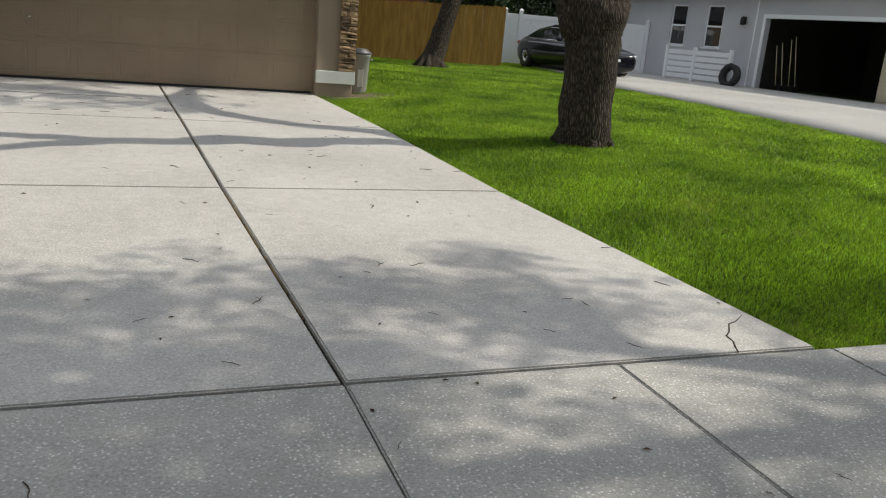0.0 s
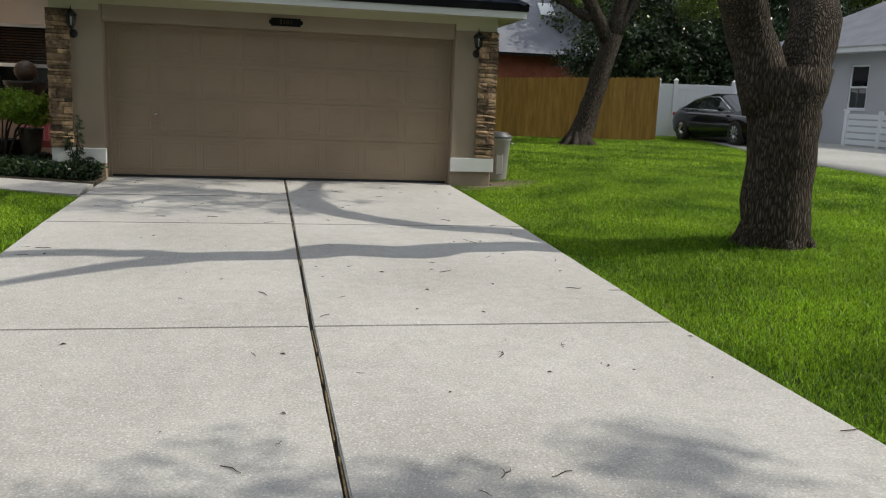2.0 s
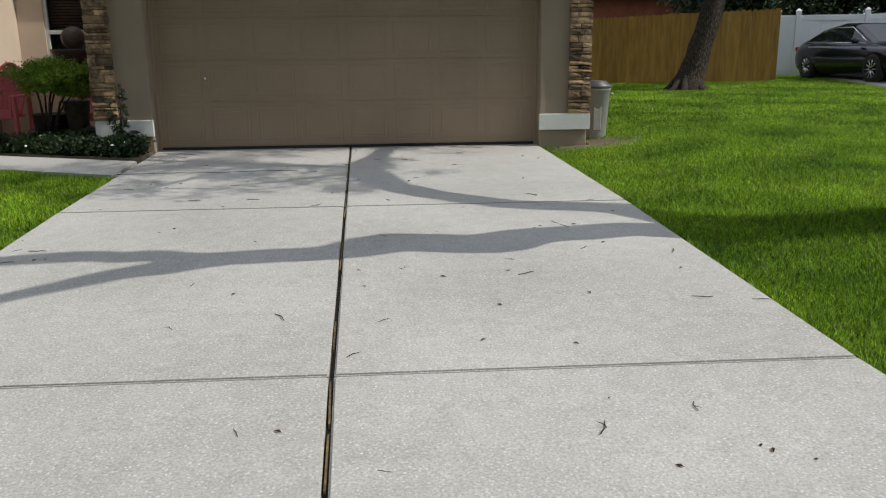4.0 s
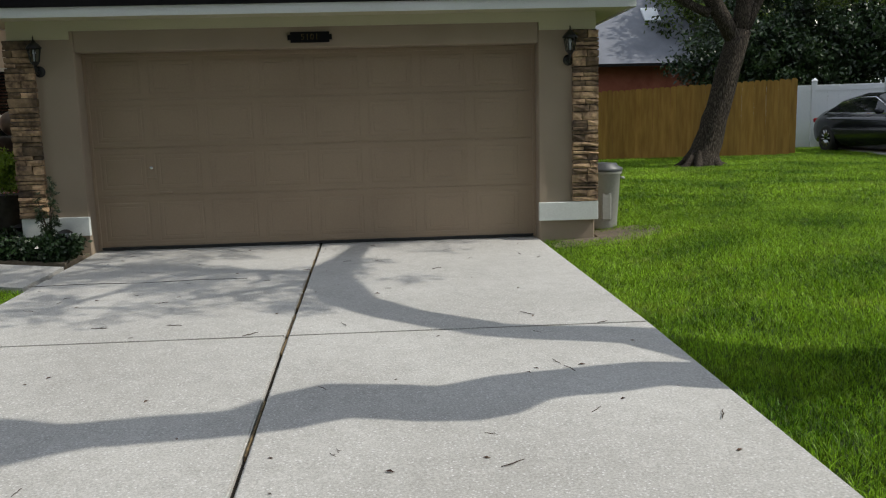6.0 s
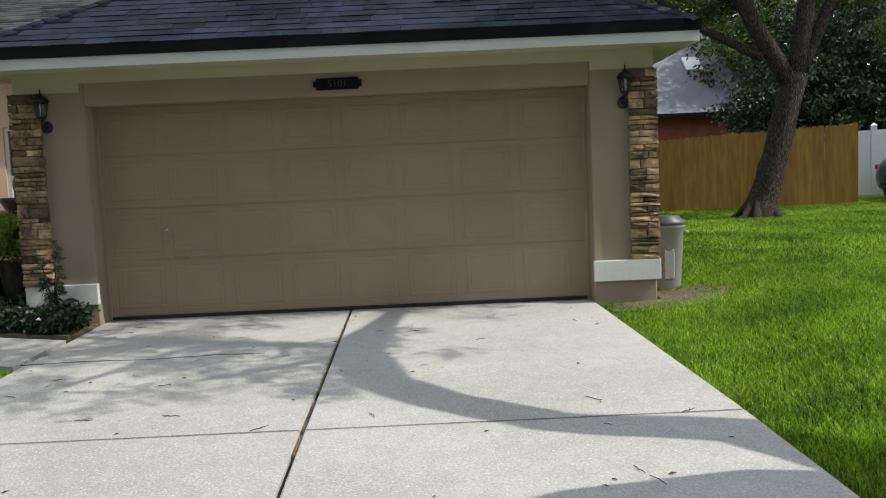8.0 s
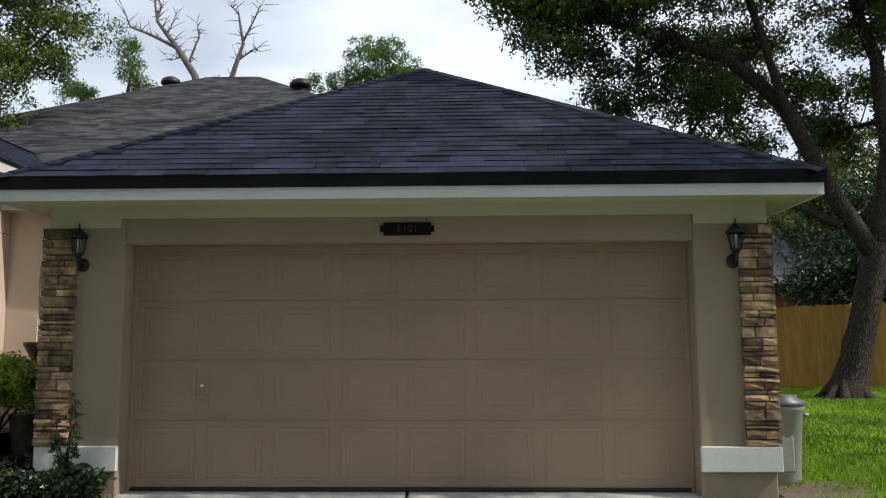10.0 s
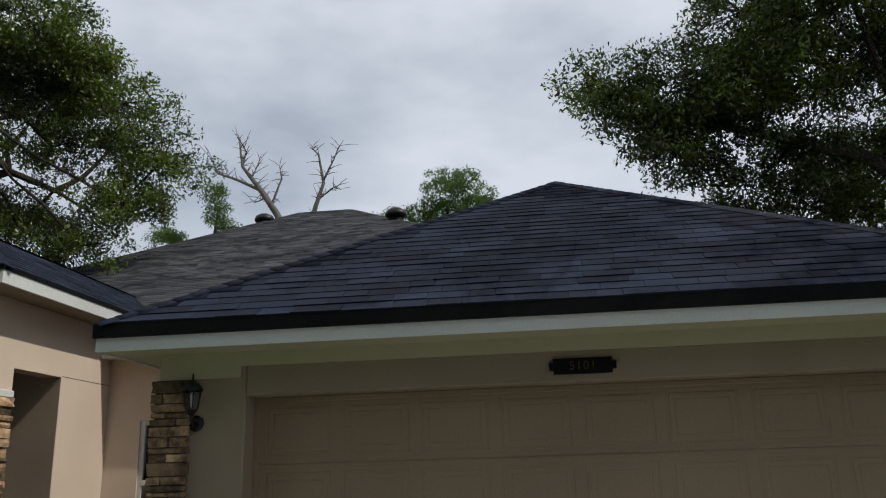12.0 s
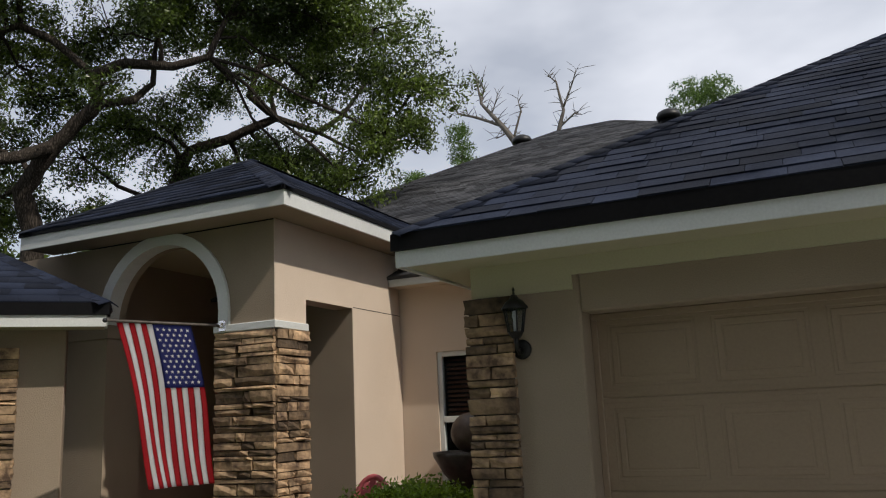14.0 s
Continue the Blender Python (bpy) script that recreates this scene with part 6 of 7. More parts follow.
# ---- parked car ----
def sedan(at):
    """A black saloon: lofted body, glass house, wheels, lamps and grille. x points to its front."""
    car = thing("car", "shiny black sedan parked on the neighbour driveway", "car", at=at)
    body = bmesh.new()
    # stations along x: half width, sill z, shoulder z, deck z
    st = [(-2.42, 0.62, 0.42, 0.74, 0.86), (-2.36, 0.78, 0.30, 0.80, 1.00), (-1.95, 0.90, 0.24, 0.86, 1.07), (-1.2, 0.935, 0.20, 0.88, 1.03), (0.0, 0.94, 0.19, 0.87, 0.98), (0.9, 0.935, 0.20, 0.85, 0.96),
          (1.5, 0.925, 0.22, 0.82, 0.90), (2.05, 0.89, 0.24, 0.76, 0.82), (2.36, 0.78, 0.28, 0.68, 0.73), (2.45, 0.60, 0.36, 0.60, 0.64)]
    rings = []
    for x, w, z0, zs, zd in st:
        rings.append([body.verts.new(p) for p in ((x, -w * 0.9, z0), (x, -w, z0 + 0.16), (x, -w * 1.0, zs - 0.08), (x, -w * 0.93, zs + 0.02), (x, -w * 0.62, zd), (x, w * 0.62, zd), (x, w * 0.93, zs + 0.02),
                                                  (x, w * 1.0, zs - 0.08), (x, w, z0 + 0.16), (x, w * 0.9, z0))])
    for a, b in zip(rings, rings[1:]):
        for i in range(10):
            body.faces.new((a[i], a[(i + 1) % 10], b[(i + 1) % 10], b[i]))
    body.faces.new(rings[0])
    body.faces.new(list(reversed(rings[-1])))
    bmesh.ops.recalc_face_normals(body, faces=body.faces)
    bmesh.ops.subdivide_edges(body, edges=body.edges[:], cuts=1, smooth=0.6, use_grid_fill=True)
    for f in body.faces:
        f.smooth = True
    b = part("body", body, M["paint_car"], car)
    house = bmesh.new()
    gs = [(-2.0, 0.66, 1.03), (-1.35, 0.62, 1.33), (-0.5, 0.61, 1.45), (0.15, 0.61, 1.44), (1.0, 0.66, 1.0)]
    rr = []
    for x, w, z in gs:
        rr.append([house.verts.new(p) for p in ((x, -w - 0.14, 0.9), (x, -w, z - 0.05), (x, -w * 0.75, z), (x, w * 0.75, z), (x, w, z - 0.05), (x, w + 0.14, 0.9))])
    for a, c in zip(rr, rr[1:]):
        for i in range(5):
            house.faces.new((a[i], a[i + 1], c[i + 1], c[i]))
    house.faces.new(rr[0])
    house.faces.new(list(reversed(rr[-1])))
    bmesh.ops.recalc_face_normals(house, faces=house.faces)
    part("glasshouse", house, M["carglass"], car, "dark tinted glass")
    roofp = bmesh.new()
    tops = [[roofp.verts.new((x, s * w * k, z + dz)) for s, k, dz in ((-1, 1.02, -0.045), (-1, 0.76, 0.012), (1, 0.76, 0.012), (1, 1.02, -0.045))] for x, w, z in gs[1:4]]
    for a, c in zip(tops, tops[1:]):
        for i in range(3):
            roofp.faces.new((a[i], a[i + 1], c[i + 1], c[i]))
    part("roof", roofp, M["paint_car"], car)
    for s in (-1, 1):
        line = bmesh.new()
        bm_tube(line, [(-1.75, s * 0.80, 1.02), (-1.3, s * 0.715, 1.22), (-0.5, s * 0.69, 1.36), (0.15, s * 0.69, 1.35), (0.85, s * 0.76, 1.02)], [0.012] * 5, 6)
        bm_tube(line, [(-1.75, s * 0.80, 1.0), (0.9, s * 0.805, 0.955)], [0.012] * 2, 6)
        part("window_trim", line, M["chrome"], car, "chrome window line")
        mir = bmesh.new()
        bmesh.ops.create_uvsphere(mir, u_segments=10, v_segments=7, radius=0.1, matrix=Matrix.Translation((0.72, s * 0.98, 1.02)) @ Matrix.Diagonal((0.8, 1.2, 0.75, 1)))
        part("mirror", mir, M["paint_car"], car)
        part("headlight", boxes(((2.22, s * 0.62 - 0.17, 0.60), (2.40, s * 0.62 + 0.17, 0.71)), bevel=0.03), M["chrome"], car, "clear headlight")
        part("tail_light", boxes(((-2.43, s * 0.58 - 0.2, 0.76), (-2.36, s * 0.58 + 0.2, 0.87)), bevel=0.02), M["red"], car, "red tail light")
        for x in (-1.46, 1.46):
            wh = part("wheel", lathe([(0.225, -0.11), (0.30, -0.12), (0.345, -0.09), (0.35, 0.09), (0.30, 0.12), (0.225, 0.11)], 28), M["rubber"], car)
            wh.matrix_basis = pose(x, s * 0.86, 0.35, 90)
            rim = lathe([(0.0, -0.07), (0.10, -0.06), (0.20, 0.04), (0.228, 0.115), (0.24, 0.115), (0.236, -0.10)], 28)
            part("rim_barrel", rim, M["black"], wh)
            sp = bmesh.new()
            for k in range(10):
                a = 2 * math.pi * k / 10
                bm_tube(sp, [(0.04 * math.cos(a), 0.04 * math.sin(a), -s * 0.10), (0.225 * math.cos(a + 0.06), 0.225 * math.sin(a + 0.06), -s * 0.115)], [0.018, 0.014], 5)
            part("spokes", sp, M["chrome"], wh)
    part("grille", boxes(((2.36, -0.42, 0.30), (2.435, 0.42, 0.66)), bevel=0.03), M["black"], car, "wide black grille")
    for i in range(7):
        part("grille_bar", boxes(((2.425, -0.40, 0.34 + i * 0.045), (2.45, 0.40, 0.352 + i * 0.045)), bevel=0.003), M["chrome"], car)
    part("number_plate", boxes(((2.445, -0.16, 0.50), (2.46, 0.16, 0.58)), bevel=0.004), M["vinyl"], car)
    return car


sedan(Matrix.Translation((12.95, 10.2, 0.29)) @ pose(0, 0, 0, 0, 0, -88))


# ---- planting bed and porch things beside the walkway ----
structure("planting_bed", prism([(-2.47, 0.16), (-2.47, -0.66), (-4.5, 0.10), (-6.4, 0.46), (-6.4, 0.6), (-3.12, 0.62), (-3.12, 0.16)], -0.1, 0.015), M["soil"], "dark soil bed under low groundcover", "soil")
g_r = np.random.default_rng(71)
pts = []
while len(pts) < 1100:
    x, y = g_r.uniform(-6.0, -2.5), g_r.uniform(-0.7, 0.95)
    edge = np.interp(-x, [2.47, 4.5, 6.4], [-0.64, 0.12, 0.48])
    if y < edge + 0.03 or (y > -0.06 and x > -3.16) or y > 0.85 or (x < -4.1 and y > 0.33 + 0.0 * x):
        continue
    pts.append((x, y, g_r.uniform(0.03, 0.20) * min(1.0, (y - edge) / 0.18 + 0.35)))
v, f = leaf_cloud(pts, 26, 0.05, 0.055, 0.55, 72)
v[:, 2] = np.maximum(v[:, 2], 0.018)
# dark magnolia leaf colour carries the shade that lies over the bed
tagged(new("groundcover", raw_mesh("groundcover", v, f, M["leaf_dark"])), "low green groundcover with shade-darkened leaves filling the bed", "groundcover", kind="stuff")


def shrub(name, label, x, y, z0, stems, lobes, leaf, density, per, length, seed, spread=0.07, width=0.45):
    s = thing(name, label, "shrub")
    r = random.Random(seed)
    w = bmesh.new()
    for lx, ly, lz, lr, fl in lobes:
        bm_tube(w, [(x + r.uniform(-0.04, 0.04), y + r.uniform(-0.04, 0.04), z0), (lerp(x, lx, 0.4), lerp(y, ly, 0.4), lerp(z0, lz, 0.6)), (lx, ly, lz)], [stems, stems * 0.7, stems * 0.3], 6)
    part("stem", w, M["bark"], s)
    cs = clump_centres(lobes, density, seed, 0.3)
    v, f = leaf_cloud(cs, per, spread, length, width, seed + 1)
    ob = new("foliage", raw_mesh("foliage", v, f, leaf))
    ob.parent = s
    return s


shrub("cloud_shrub", "bright green layered shrub beside the fountain", -3.95, 0.55, 0.0, 0.022,
      [(-4.05, 0.5, 1.00, 0.30, 0.4), (-3.75, 0.5, 1.06, 0.28, 0.4), (-3.45, 0.55, 1.0, 0.26, 0.4), (-3.9, 0.5, 0.84, 0.34, 0.35), (-3.5, 0.52, 0.80, 0.28, 0.45), (-3.7, 0.45, 0.93, 0.36, 0.4)], M["leaf_shrub"], 900, 42, 0.042, 81, 0.05)
shrub("cloud_shrub", "bright green layered shrub in front of the entry", -4.72, 0.22, 0.0, 0.02,
      [(-4.72, 0.2, 0.88, 0.24, 0.4), (-4.55, 0.17, 0.82, 0.2, 0.4), (-4.92, 0.25, 0.80, 0.24, 0.4)], M["leaf_shrub"], 900, 42, 0.036, 83, 0.05)
shrub("rosemary_shrub", "thin upright shrub against the white plinth", -2.80, -0.17, 0.0, 0.012,
      [(-2.75, -0.17, 0.30, 0.07, 3.0), (-2.735, -0.17, 0.60, 0.055, 4.6), (-2.73, -0.17, 0.80, 0.03, 4.0), (-2.88, -0.16, 0.42, 0.055, 4.0), (-2.895, -0.16, 0.62, 0.028, 4.0), (-2.82, -0.17, 0.2, 0.09, 1.8)], M["leaf_dark"], 15000, 30, 0.026, 85, 0.014, 0.35)


def adirondack(at, label):
    """A moulded plastic garden chair: slatted fan back, broad arms."""
    c = thing("garden_chair", label, "chair", "porch chairs", at=at)
    for i in range(7):
        a = (i - 3) * 0.042
        top = 0.955 - 0.021 * (i - 3) ** 2
        bm = bmesh.new()
        w0, w1 = 0.026, 0.036
        x0, x1 = (i - 3) * 0.062, (i - 3) * 0.080
        ps = [(x0 - w0, 0.20, 0.30), (x0 + w0, 0.20, 0.30), (x1 + w1, 0.40, top - 0.02), (x1, 0.405, top), (x1 - w1, 0.40, top - 0.02)]
        fr = [bm.verts.new(p) for p in ps]
        bk = [bm.verts.new((p[0], p[1] + 0.022, p[2])) for p in ps]
        bm.faces.new(fr)
        bm.faces.new(list(reversed(bk)))
        for k in range(5):
            bm.faces.new((fr[(k + 1) % 5], fr[k], bk[k], bk[(k + 1) % 5]))
        part("back_slat", bm, M["pink"], c)
    arch = bmesh.new()
    bm_tube(arch, [(-0.27 * math.cos(math.pi * k / 14), 0.36 + 0.06 * math.sin(math.pi * k / 14), 0.62 + 0.34 * math.sin(math.pi * k / 14)) for k in range(15)], [0.026] * 15, 8)
    part("back_arch", arch, M["pink"], c)
    part("back_rail", boxes(((-0.30, 0.30, 0.56), (0.30, 0.345, 0.64)), bevel=0.012), M["pink"], c)
    for i in range(5):
        part("seat_slat", boxes(((-0.27, -0.28 + i * 0.105, 0.36 - i * 0.02), (0.27, -0.19 + i * 0.105, 0.385 - i * 0.02)), bevel=0.008), M["pink"], c)
    part("apron", boxes(((-0.29, -0.30, 0.27), (0.29, -0.275, 0.385)), bevel=0.01), M["pink"], c)
    for s in (-1, 1):
        part("arm", boxes(((s * 0.34 - 0.065, -0.33, 0.545), (s * 0.34 + 0.065, 0.36, 0.575)), bevel=0.012), M["pink"], c)
        part("leg", boxes(((s * 0.34 - 0.03, -0.31, 0.0), (s * 0.34 + 0.03, -0.22, 0.545)), bevel=0.01), M["pink"], c)
        lg = boxes(((s * 0.31 - 0.025, 0.28, 0.0), (s * 0.31 + 0.025, 0.37, 0.545)), bevel=0.01)
        part("leg", lg, M["pink"], c)
    return c


adirondack(pose(-4.92, 1.52, 0.05, 0, 0, -3) @ Matrix.Diagonal((0.82, 0.82, 1.08, 1)), "faded coral plastic garden chair on the porch slab")
adirondack(pose(-3.50, 1.42, 0.05, 0, 0, 20), "faded coral plastic garden chair half behind the stone pier")

fountain = thing("fountain", "dark tiered fountain with a round clay ball on top", "fountain", at=pose(-3.98, 1.90, 0.05))
part("pedestal", lathe([(0.0, 0.0), (0.20, 0.0), (0.19, 0.05), (0.10, 0.12), (0.085, 0.5), (0.12, 0.6), (0.10, 0.75), (0.13, 0.9), (0.0, 0.95)], 20), M["iron"], fountain)
part("bowl", lathe([(0.0, 0.55), (0.18, 0.57), (0.30, 0.68), (0.31, 0.70), (0.28, 0.70), (0.15, 0.62), (0.0, 0.6)], 24), M["iron"], fountain)
part("bowl", lathe([(0.0, 0.92), (0.12, 0.94), (0.24, 1.06), (0.32, 1.20), (0.325, 1.235), (0.29, 1.235), (0.15, 1.1), (0.0, 1.08)], 24), M["iron"], fountain)
ball = bmesh.new()
bmesh.ops.create_uvsphere(ball, u_segments=24, v_segments=16, radius=0.165, matrix=Matrix.Translation((0, 0, 1.385)))
for f_ in ball.faces:
    f_.smooth = True
part("ball", ball, M["clay"], fountain, "brown clay ball")
urn = thing("planter", "black round planter under the bright shrub", "planter", at=pose(-4.02, 0.95, 0.0))
part("pot", lathe([(0.0, 0.0), (0.15, 0.0), (0.24, 0.25), (0.25, 0.42), (0.27, 0.44), (0.23, 0.44), (0.2, 0.4), (0.0, 0.39)], 22), M["black"], urn)
tall = thing("planter", "tall dark planter beside the stone pier", "planter", at=pose(-3.62, 0.75, 0.0))
part("pot", lathe([(0.0, 0.0), (0.10, 0.0), (0.13, 0.3), (0.17, 0.6), (0.18, 0.62), (0.15, 0.62), (0.12, 0.55), (0.0, 0.54)], 18), M["iron"], tall)
for x, y in ((-2.585, -0.30), (-3.95, 0.14), (-3.35, 0.40)):
    pl = thing("path_light", "small dark mushroom path light in the bed", "path light", "path lights", at=pose(x, y, 0.015))
    part("stake", lathe([(0.0, 0.0), (0.012, 0.0), (0.012, 0.22), (0.0, 0.22)], 8), M["black"], pl)
    part("lens", lathe([(0.035, 0.20), (0.035, 0.26)], 12), M["glass"], pl)
    part("cap", lathe([(0.075, 0.262), (0.07, 0.27), (0.03, 0.295), (0.0, 0.30)], 14), M["black"], pl)

# ---- flag on its pole at the entry ----
flag_pole = thing("flag_pole", "slim metal pole on the entry pier carrying a flag", "flag pole")
P0, P1 = Vector((-5.69, 0.79, 2.392)), Vector((-6.04, -0.10, 2.393))
pb = bmesh.new()
bm_tube(pb, [P0, P1], [0.011, 0.010], 10)
part("pole", pb, M["bark_pale"], flag_pole)
part("bracket", boxes(((-5.725, 0.79, 2.345), (-5.655, 0.81, 2.44)), ((-5.71, 0.75, 2.372), (-5.67, 0.79, 2.412))), M["chrome"], flag_pole)
kn = bmesh.new()
bmesh.ops.create_uvsphere(kn, u_segments=10, v_segments=8, radius=0.018, matrix=Matrix.Translation(P1))
part("finial", kn, M["black"], flag_pole)
flag = thing("flag", "striped red and white flag with starred blue canton, hanging limp", "flag")
HOIST, FLY = 0.60, 1.24
fdir = (P1 - P0).normalized()
F0 = P0 + fdir * 0.27
fnorm = Vector((fdir.y, -fdir.x, 0)).normalized()
if fnorm.y > 0:
    fnorm = -fnorm


def cloth(u, v):
    """u along the pole from the entry side, v down."""
    wave = 0.030 * math.sin(9.0 * u + 1.2 + 0.8 * v) * min(1.0, v * 1.6) + 0.015 * math.sin(21 * u + 3 * v) * min(1.0, v)
    shear = 0.19 * v + 0.02 * math.sin(4 * v)
    return F0 + fdir * (u * (1 - 0.08 * v) - shear) + Vector((0, 0, -v - 0.012)) + fnorm * wave


def flag_patch(name, u0, u1, v0, v1, mat, nu=4, nv=26):
    bm = bmesh.new()
    grid = [[bm.verts.new(cloth(lerp(u0, u1, i / nu), lerp(v0, v1, j / nv))) for i in range(nu + 1)] for j in range(nv + 1)]
    for j in range(nv):
        for i in range(nu):
            fc = bm.faces.new((grid[j][i], grid[j][i + 1], grid[j + 1][i + 1], grid[j + 1][i]))
            fc.smooth = True
    bmesh.ops.solidify(bm, geom=bm.faces[:], thickness=0.002)
    return part(name, bm, mat, flag)


SW = HOIST / 13
for i in range(13):
    flag_patch("stripe", i * SW, (i + 1) * SW, 0.49 if i < 7 else 0.0, FLY, M["red"] if i % 2 == 0 else M["whitecloth"])
canton = flag_patch("canton", 0, 7 * SW, 0.0, 0.49, M["blue"], 14, 16)
for r_ in range(11):
    for c_ in range(5 if r_ % 2 else 6):
        v0 = 0.49 * (r_ + 1) / 12
        u0 = 7 * SW * ((c_ + 1) / 6.6 + (0.07 if r_ % 2 else -0.005))
        st = bmesh.new()
        cs = []
        for k in range(10):
            a = math.pi * k / 5
            rad = 0.0165 if k % 2 == 0 else 0.007
            cs.append(st.verts.new(cloth(u0 + rad * math.sin(a), v0 - rad * math.cos(a)) + fnorm * 0.006))
        st.faces.new(cs)
        bmesh.ops.solidify(st, geom=st.faces[:], thickness=0.001)
        part("star", st, M["whitecloth"], canton)

# ---- trash can at the garage corner ----
can = thing("trash_can", "grey plastic trash can with a dark lid beside the garage", "trash can", at=pose(3.30, 0.58, 0.02) @ Matrix.Diagonal((0.84, 0.84, 1.06, 1)))
part("body", lathe([(0.0, 0.0), (0.185, 0.0), (0.195, 0.02), (0.24, 0.60), (0.258, 0.61), (0.262, 0.645), (0.245, 0.65), (0.0, 0.62)], 26), M["can"], can)
for s in (-1, 1):
    hb = bmesh.new()
    bm_tube(hb, [(s * 0.23, -0.07, 0.57), (s * 0.285, -0.06, 0.56), (s * 0.285, 0.06, 0.56), (s * 0.23, 0.07, 0.57)], [0.014] * 4, 7)
    part("handle", hb, M["can"], can)
part("recess_panel", boxes(((-0.075, -0.222, 0.1), (0.075, -0.19, 0.42)), bevel=0.02), M["can"], can)
part("lid", lathe([(0.268, 0.64), (0.274, 0.655), (0.268, 0.675), (0.20, 0.70), (0.19, 0.725), (0.0, 0.735)], 26), M["can_lid"], can, "dark grey snap lid")
patch = [(2.53, -0.42), (2.53, -0.02), (3.1, -0.02), (3.12, 0.55)] + [(3.1 + 0.72 * math.cos(a_) * (1 + 0.12 * math.sin(a_ * 7)), 0.05 + 0.55 * math.sin(a_)) for a_ in [math.pi * (0.4 - 0.08 * i) for i in range(12)]] + [(2.9, -0.46)]
structure("bare_soil", prism(patch, -0.2, lambda x, y: lawn_z(x, y) - 0.014), M["soil"], "bare sandy soil at the garage corner", "soil")

# ---- twigs, leaves and a crack on the drive ----
lit_rng = random.Random(91)
twig_meshes = []
for i in range(5):
    tb = bmesh.new()
    n = 5
    ps = [Vector(((k / (n - 1) - 0.5) * 0.13, lit_rng.uniform(-0.012, 0.012), 0.004 + lit_rng.uniform(0, 0.004))) for k in range(n)]
    bm_tube(tb, ps, [0.0022, 0.0028, 0.003, 0.0026, 0.0015], 5)
    if i % 2:
        bm_tube(tb, [ps[2], ps[2] + Vector((0.02, 0.022, 0.004)), ps[2] + Vector((0.03, 0.045, 0.003))], [0.002, 0.0018, 0.001], 4)
    twig_meshes.append(mesh_of("twig", tb, M["twig"]))
leaf_mesh = []
for i in range(3):
    lb = bmesh.new()
    a, b, c, d = (lb.verts.new(p) for p in ((-0.022, 0, 0.003), (0, 0.009, 0.009), (0.026, 0, 0.004), (0, -0.009, 0.006 + 0.003 * i)))
    lb.faces.new((a, b, c, d))
    bmesh.ops.solidify(lb, geom=lb.faces[:], thickness=0.0015)
    leaf_mesh.append(mesh_of("fallen_leaf", lb, M["deadleaf"]))


def on_drive(x, y):
    r = next((k for k in range(3) if JOINTS[k + 1] < y <= JOINTS[k]), None)
    if r is None:
        return -10.58 > y > -13.2 and -3 < x < 3
    t = (y - JOINTS[r]) / (JOINTS[r + 1] - JOINTS[r])
    return lerp(EDGE_L[r], EDGE_L[r + 1], t) + 0.05 < x < lerp(EDGE_R[r], EDGE_R[r + 1], t) - 0.05


made = 0
while made < 190:
    x, y = lit_rng.uniform(-2.4, 2.9), lit_rng.uniform(-13.0, -0.05)
    if not on_drive(x, y):
        continue
    made += 1
    if lit_rng.random() < 0.42:
        ob = tagged(new("twig", lit_rng.choice(twig_meshes)), "dry brown twig fallen on the concrete", "twig", "fallen twigs")
    else:
        ob = tagged(new("fallen_leaf", lit_rng.choice(leaf_mesh)), "small dry brown leaf on the concrete", "leaf", "fallen leaves")
    k = lit_rng.uniform(0.4, 1.0)
    ob.matrix_basis = Matrix.Translation((x, y, drop_z(x, y) + 0.0005)) @ pose(0, 0, 0, 0, 0, lit_rng.uniform(0, 360)) @ Matrix.Diagonal((k, k, k, 1))
crack = bmesh.new()
cp = [(2.39, -10.55), (2.42, -10.49), (2.46, -10.43), (2.47, -10.36), (2.53, -10.31), (2.61, -10.21), (2.68, -10.18), (2.79, -10.10)]
bm_tube(crack, [(x, y, drop_z(x, y) - 0.001) for x, y in cp], [0.0045, 0.006, 0.005, 0.006, 0.005, 0.005, 0.004, 0.003], 5)
part("crack", crack, M["joint"], driveway, "dark crack across the slab corner")
crack2 = bmesh.new()
cp2 = [(-2.4, -1.66), (-1.9, -1.62), (-1.4, -1.66), (-0.9, -1.60), (-0.5, -1.62)]
bm_tube(crack2, [(x, y, drop_z(x, y) - 0.001) for x, y in cp2], [0.004, 0.0035, 0.003, 0.003, 0.002], 5)
part("crack", crack2, M["joint"], driveway)


# ---- grass ----
def drive_edges(y):
    ys = [10.56, 7.1, 3.6, 0.0]
    return np.interp(-y, ys[::-1], [EDGE_L[0], EDGE_L[1], EDGE_L[2], EDGE_L[3]]), np.interp(-y, ys[::-1], [EDGE_R[0], EDGE_R[1], EDGE_R[2], EDGE_R[3]])


lawn_table_x, lawn_table_y = np.arange(-12, 20.01, 0.25), np.arange(-12.5, 16.01, 0.25)
lawn_table = np.array([[lawn_z(x, y) for x in lawn_table_x] for y in lawn_table_y])


def lawn_np(x, y):
    fx, fy = (x + 12) / 0.25, (y + 12.5) / 0.25
    i, j = np.clip(fx.astype(int), 0, len(lawn_table_x) - 2), np.clip(fy.astype(int), 0, len(lawn_table_y) - 2)
    tx, ty = fx - i, fy - j
    return (lawn_table[j, i] * (1 - tx) * (1 - ty) + lawn_table[j, i + 1] * tx * (1 - ty) + lawn_table[j + 1, i] * (1 - tx) * ty + lawn_table[j + 1, i + 1] * tx * ty)


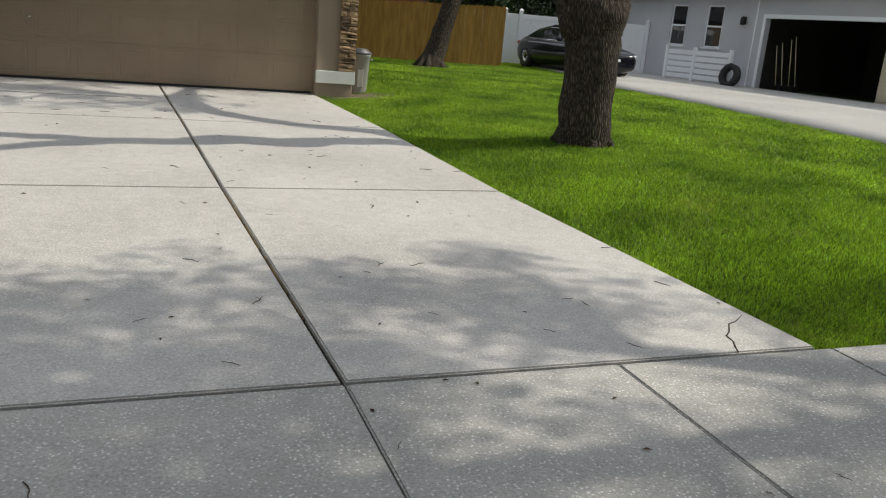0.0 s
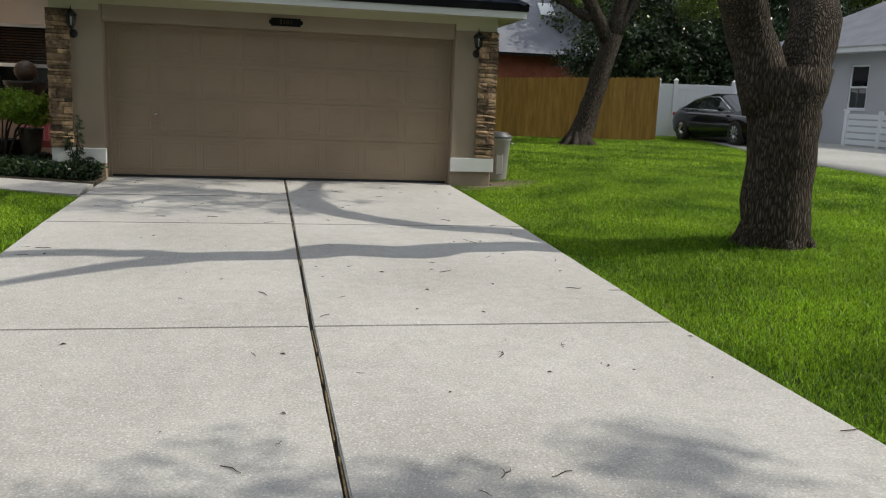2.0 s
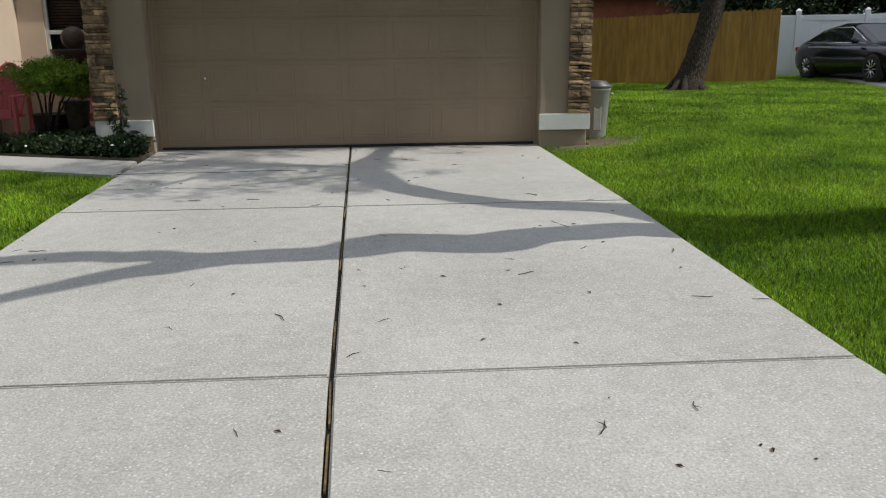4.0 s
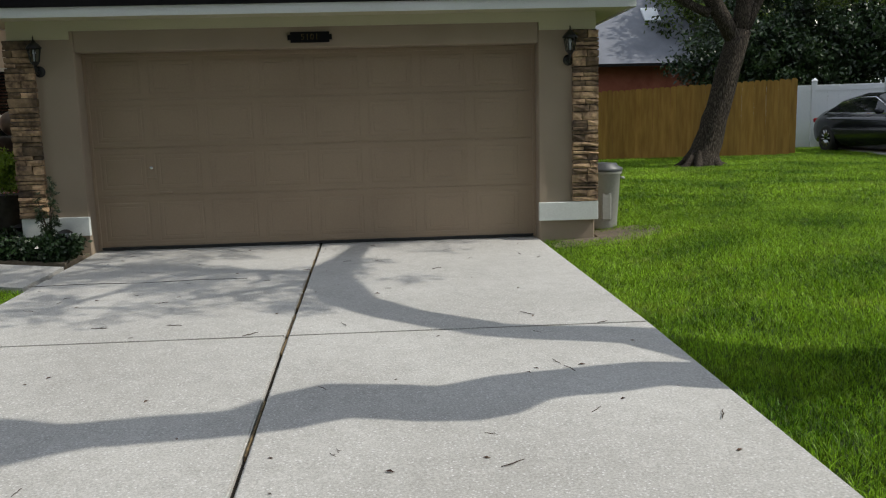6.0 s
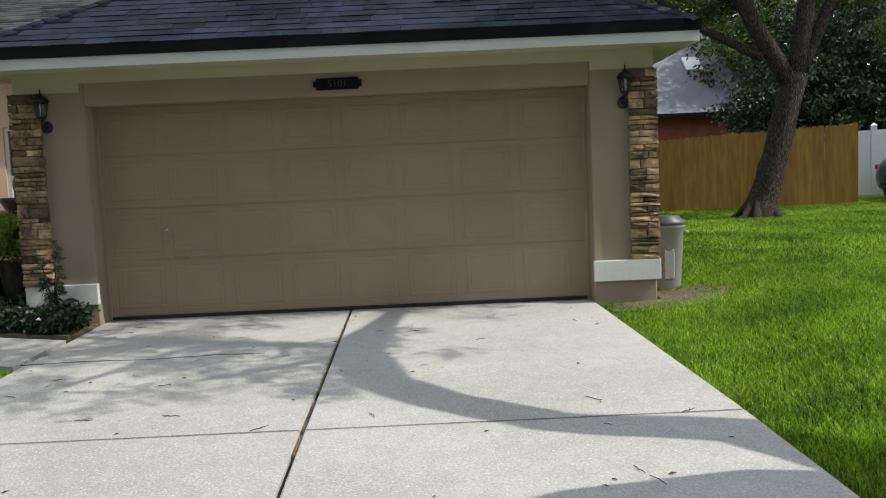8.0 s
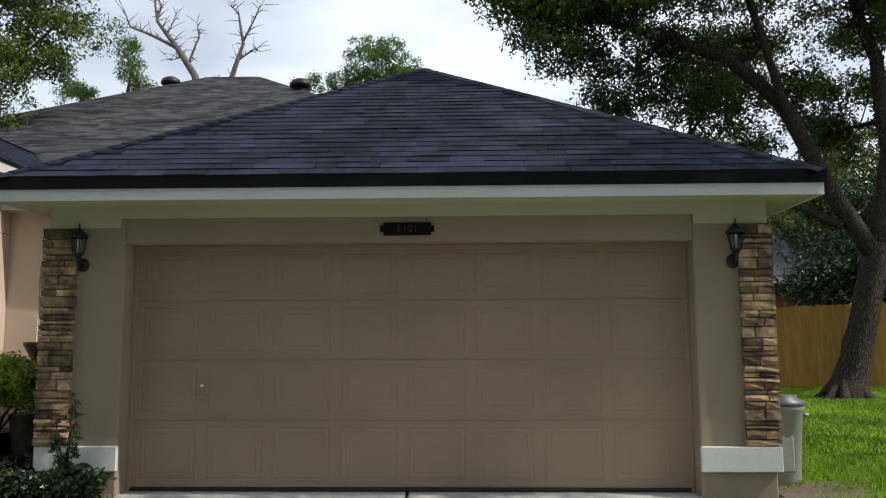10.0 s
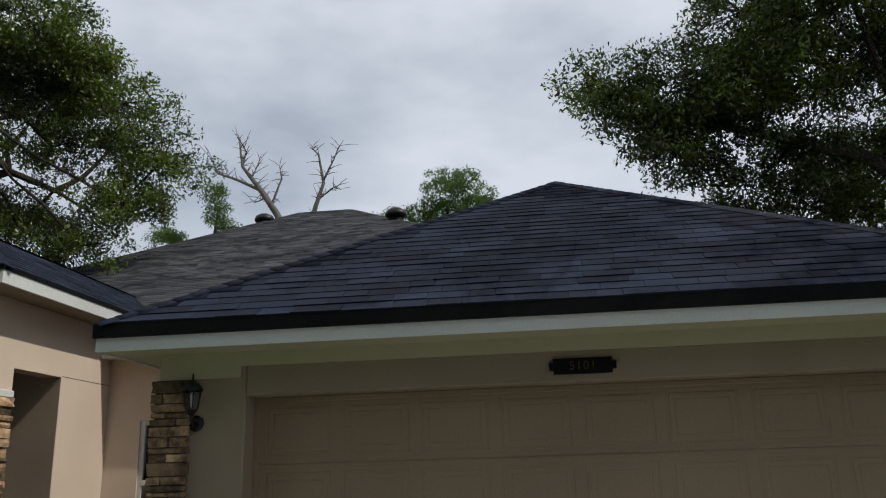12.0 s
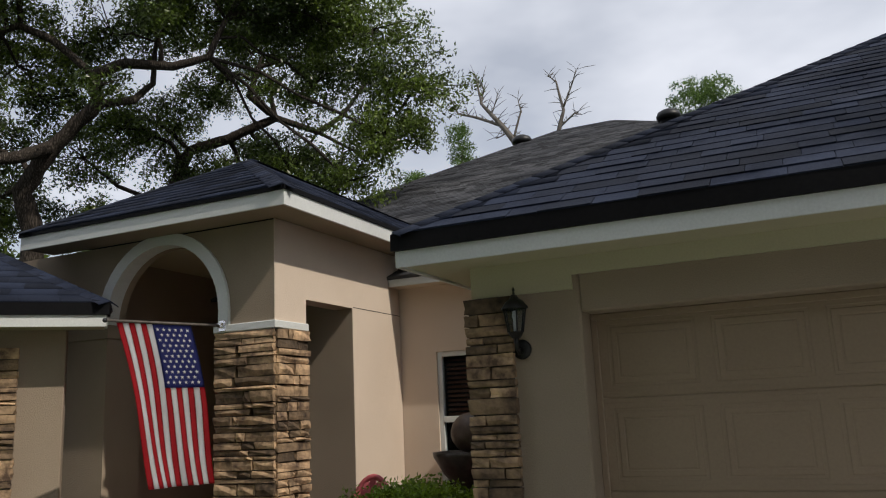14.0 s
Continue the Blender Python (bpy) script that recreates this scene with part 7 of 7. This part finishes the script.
def grass(name, label, x0, x1, y0, y1, per_m2, height, width, seed, keep):
    r = np.random.default_rng(seed)
    n = int((x1 - x0) * (y1 - y0) * per_m2)
    x, y = r.uniform(x0, x1, n), r.uniform(y0, y1, n)
    k = keep(x, y)
    x, y = x[k], y[k]
    n = len(x)
    z = lawn_np(x, y) - 0.05
    a = r.uniform(0, 2 * np.pi, n)
    tuft = 0.75 + 0.5 * np.sin(x * 2.1 + np.sin(y * 1.7) * 2) * np.sin(y * 2.6 + np.cos(x * 1.3) * 2) * 0.5
    h = height * r.uniform(0.55, 1.25, n) * tuft + 0.04
    lean = r.uniform(0.15, 1.1, n) * h
    b = r.uniform(0, 2 * np.pi, n)
    dx, dy = np.cos(b) * lean, np.sin(b) * lean
    wx, wy = np.cos(a) * width / 2, np.sin(a) * width / 2
    v = np.empty((n, 5, 3), dtype=np.float32)
    v[:, 0] = np.stack([x - wx, y - wy, z], 1)
    v[:, 1] = np.stack([x + wx, y + wy, z], 1)
    v[:, 2] = np.stack([x + wx * 0.8 + dx * 0.35, y + wy * 0.8 + dy * 0.35, z + h * 0.62], 1)
    v[:, 3] = np.stack([x - wx * 0.8 + dx * 0.35, y - wy * 0.8 + dy * 0.35, z + h * 0.62], 1)
    v[:, 4] = np.stack([x + dx, y + dy, z + h], 1)
    s = np.arange(n) * 5
    f = np.concatenate([np.stack([s, s + 1, s + 2], 1), np.stack([s, s + 2, s + 3], 1), np.stack([s + 3, s + 2, s + 4], 1)])
    tagged(new(name, raw_mesh(name, v.reshape(-1, 3), f, M["grass"])), label, "grass", kind="stuff")


def right_lawn(x, y):
    _, r = drive_edges(y)
    wall = np.where(y > -0.02, 3.1, r + 0.012)
    chance = np.modf(np.abs(np.sin(x * 127.1 + y * 311.7)) * 4375.8)[0]
    soil = np.hypot((x - 3.1) / 0.65, (y - 0.04) / 0.46) * (1.0 + 0.3 * np.sin(x * 9) * np.sin(y * 13)) < 0.35 + 0.85 * chance
    nd = x > np.interp(y, [-15, -4.2, -0.7, 3.4, 9.6, 12], [10.0, 10.0, 10.2, 10.35, 12.05, 14])
    trunk = np.hypot(x - 4.59, y + 5.09) < 0.35
    return (x > wall) & ~soil & ~nd & ~trunk & (y > -10.56)


def left_lawn(x, y):
    l, _ = drive_edges(y)
    edge = np.interp(-x, [2.42, 4.2, 6.6], [-1.74, -1.04, -0.37])
    return (x < l - 0.012) & (y < edge) & (y > -10.56)


grass("grass", "short bright green lawn grass beside the drive", 2.4, 6.0, -10.6, -4.0, 6800, 0.032, 0.0056, 1, right_lawn)
grass("grass", "short bright green lawn grass beside the drive", 2.4, 6.5, -4.0, 1.5, 5000, 0.032, 0.0066, 2, right_lawn)
grass("grass", "short bright green lawn grass beyond the oak", 6.0, 11.0, -10.6, -4.0, 2600, 0.034, 0.010, 3, right_lawn)
grass("grass", "short bright green lawn grass towards the fence", 3.0, 13.5, 1.5, 13.5, 1300, 0.036, 0.013, 4, right_lawn)
grass("grass", "short bright green lawn grass towards the neighbour drive", 6.5, 11.5, -4.0, 1.5, 2000, 0.034, 0.010, 5, right_lawn)
grass("grass", "short bright green lawn grass by the walkway", -6.5, -1.9, -8.0, -0.3, 4200, 0.030, 0.0065, 6, left_lawn)
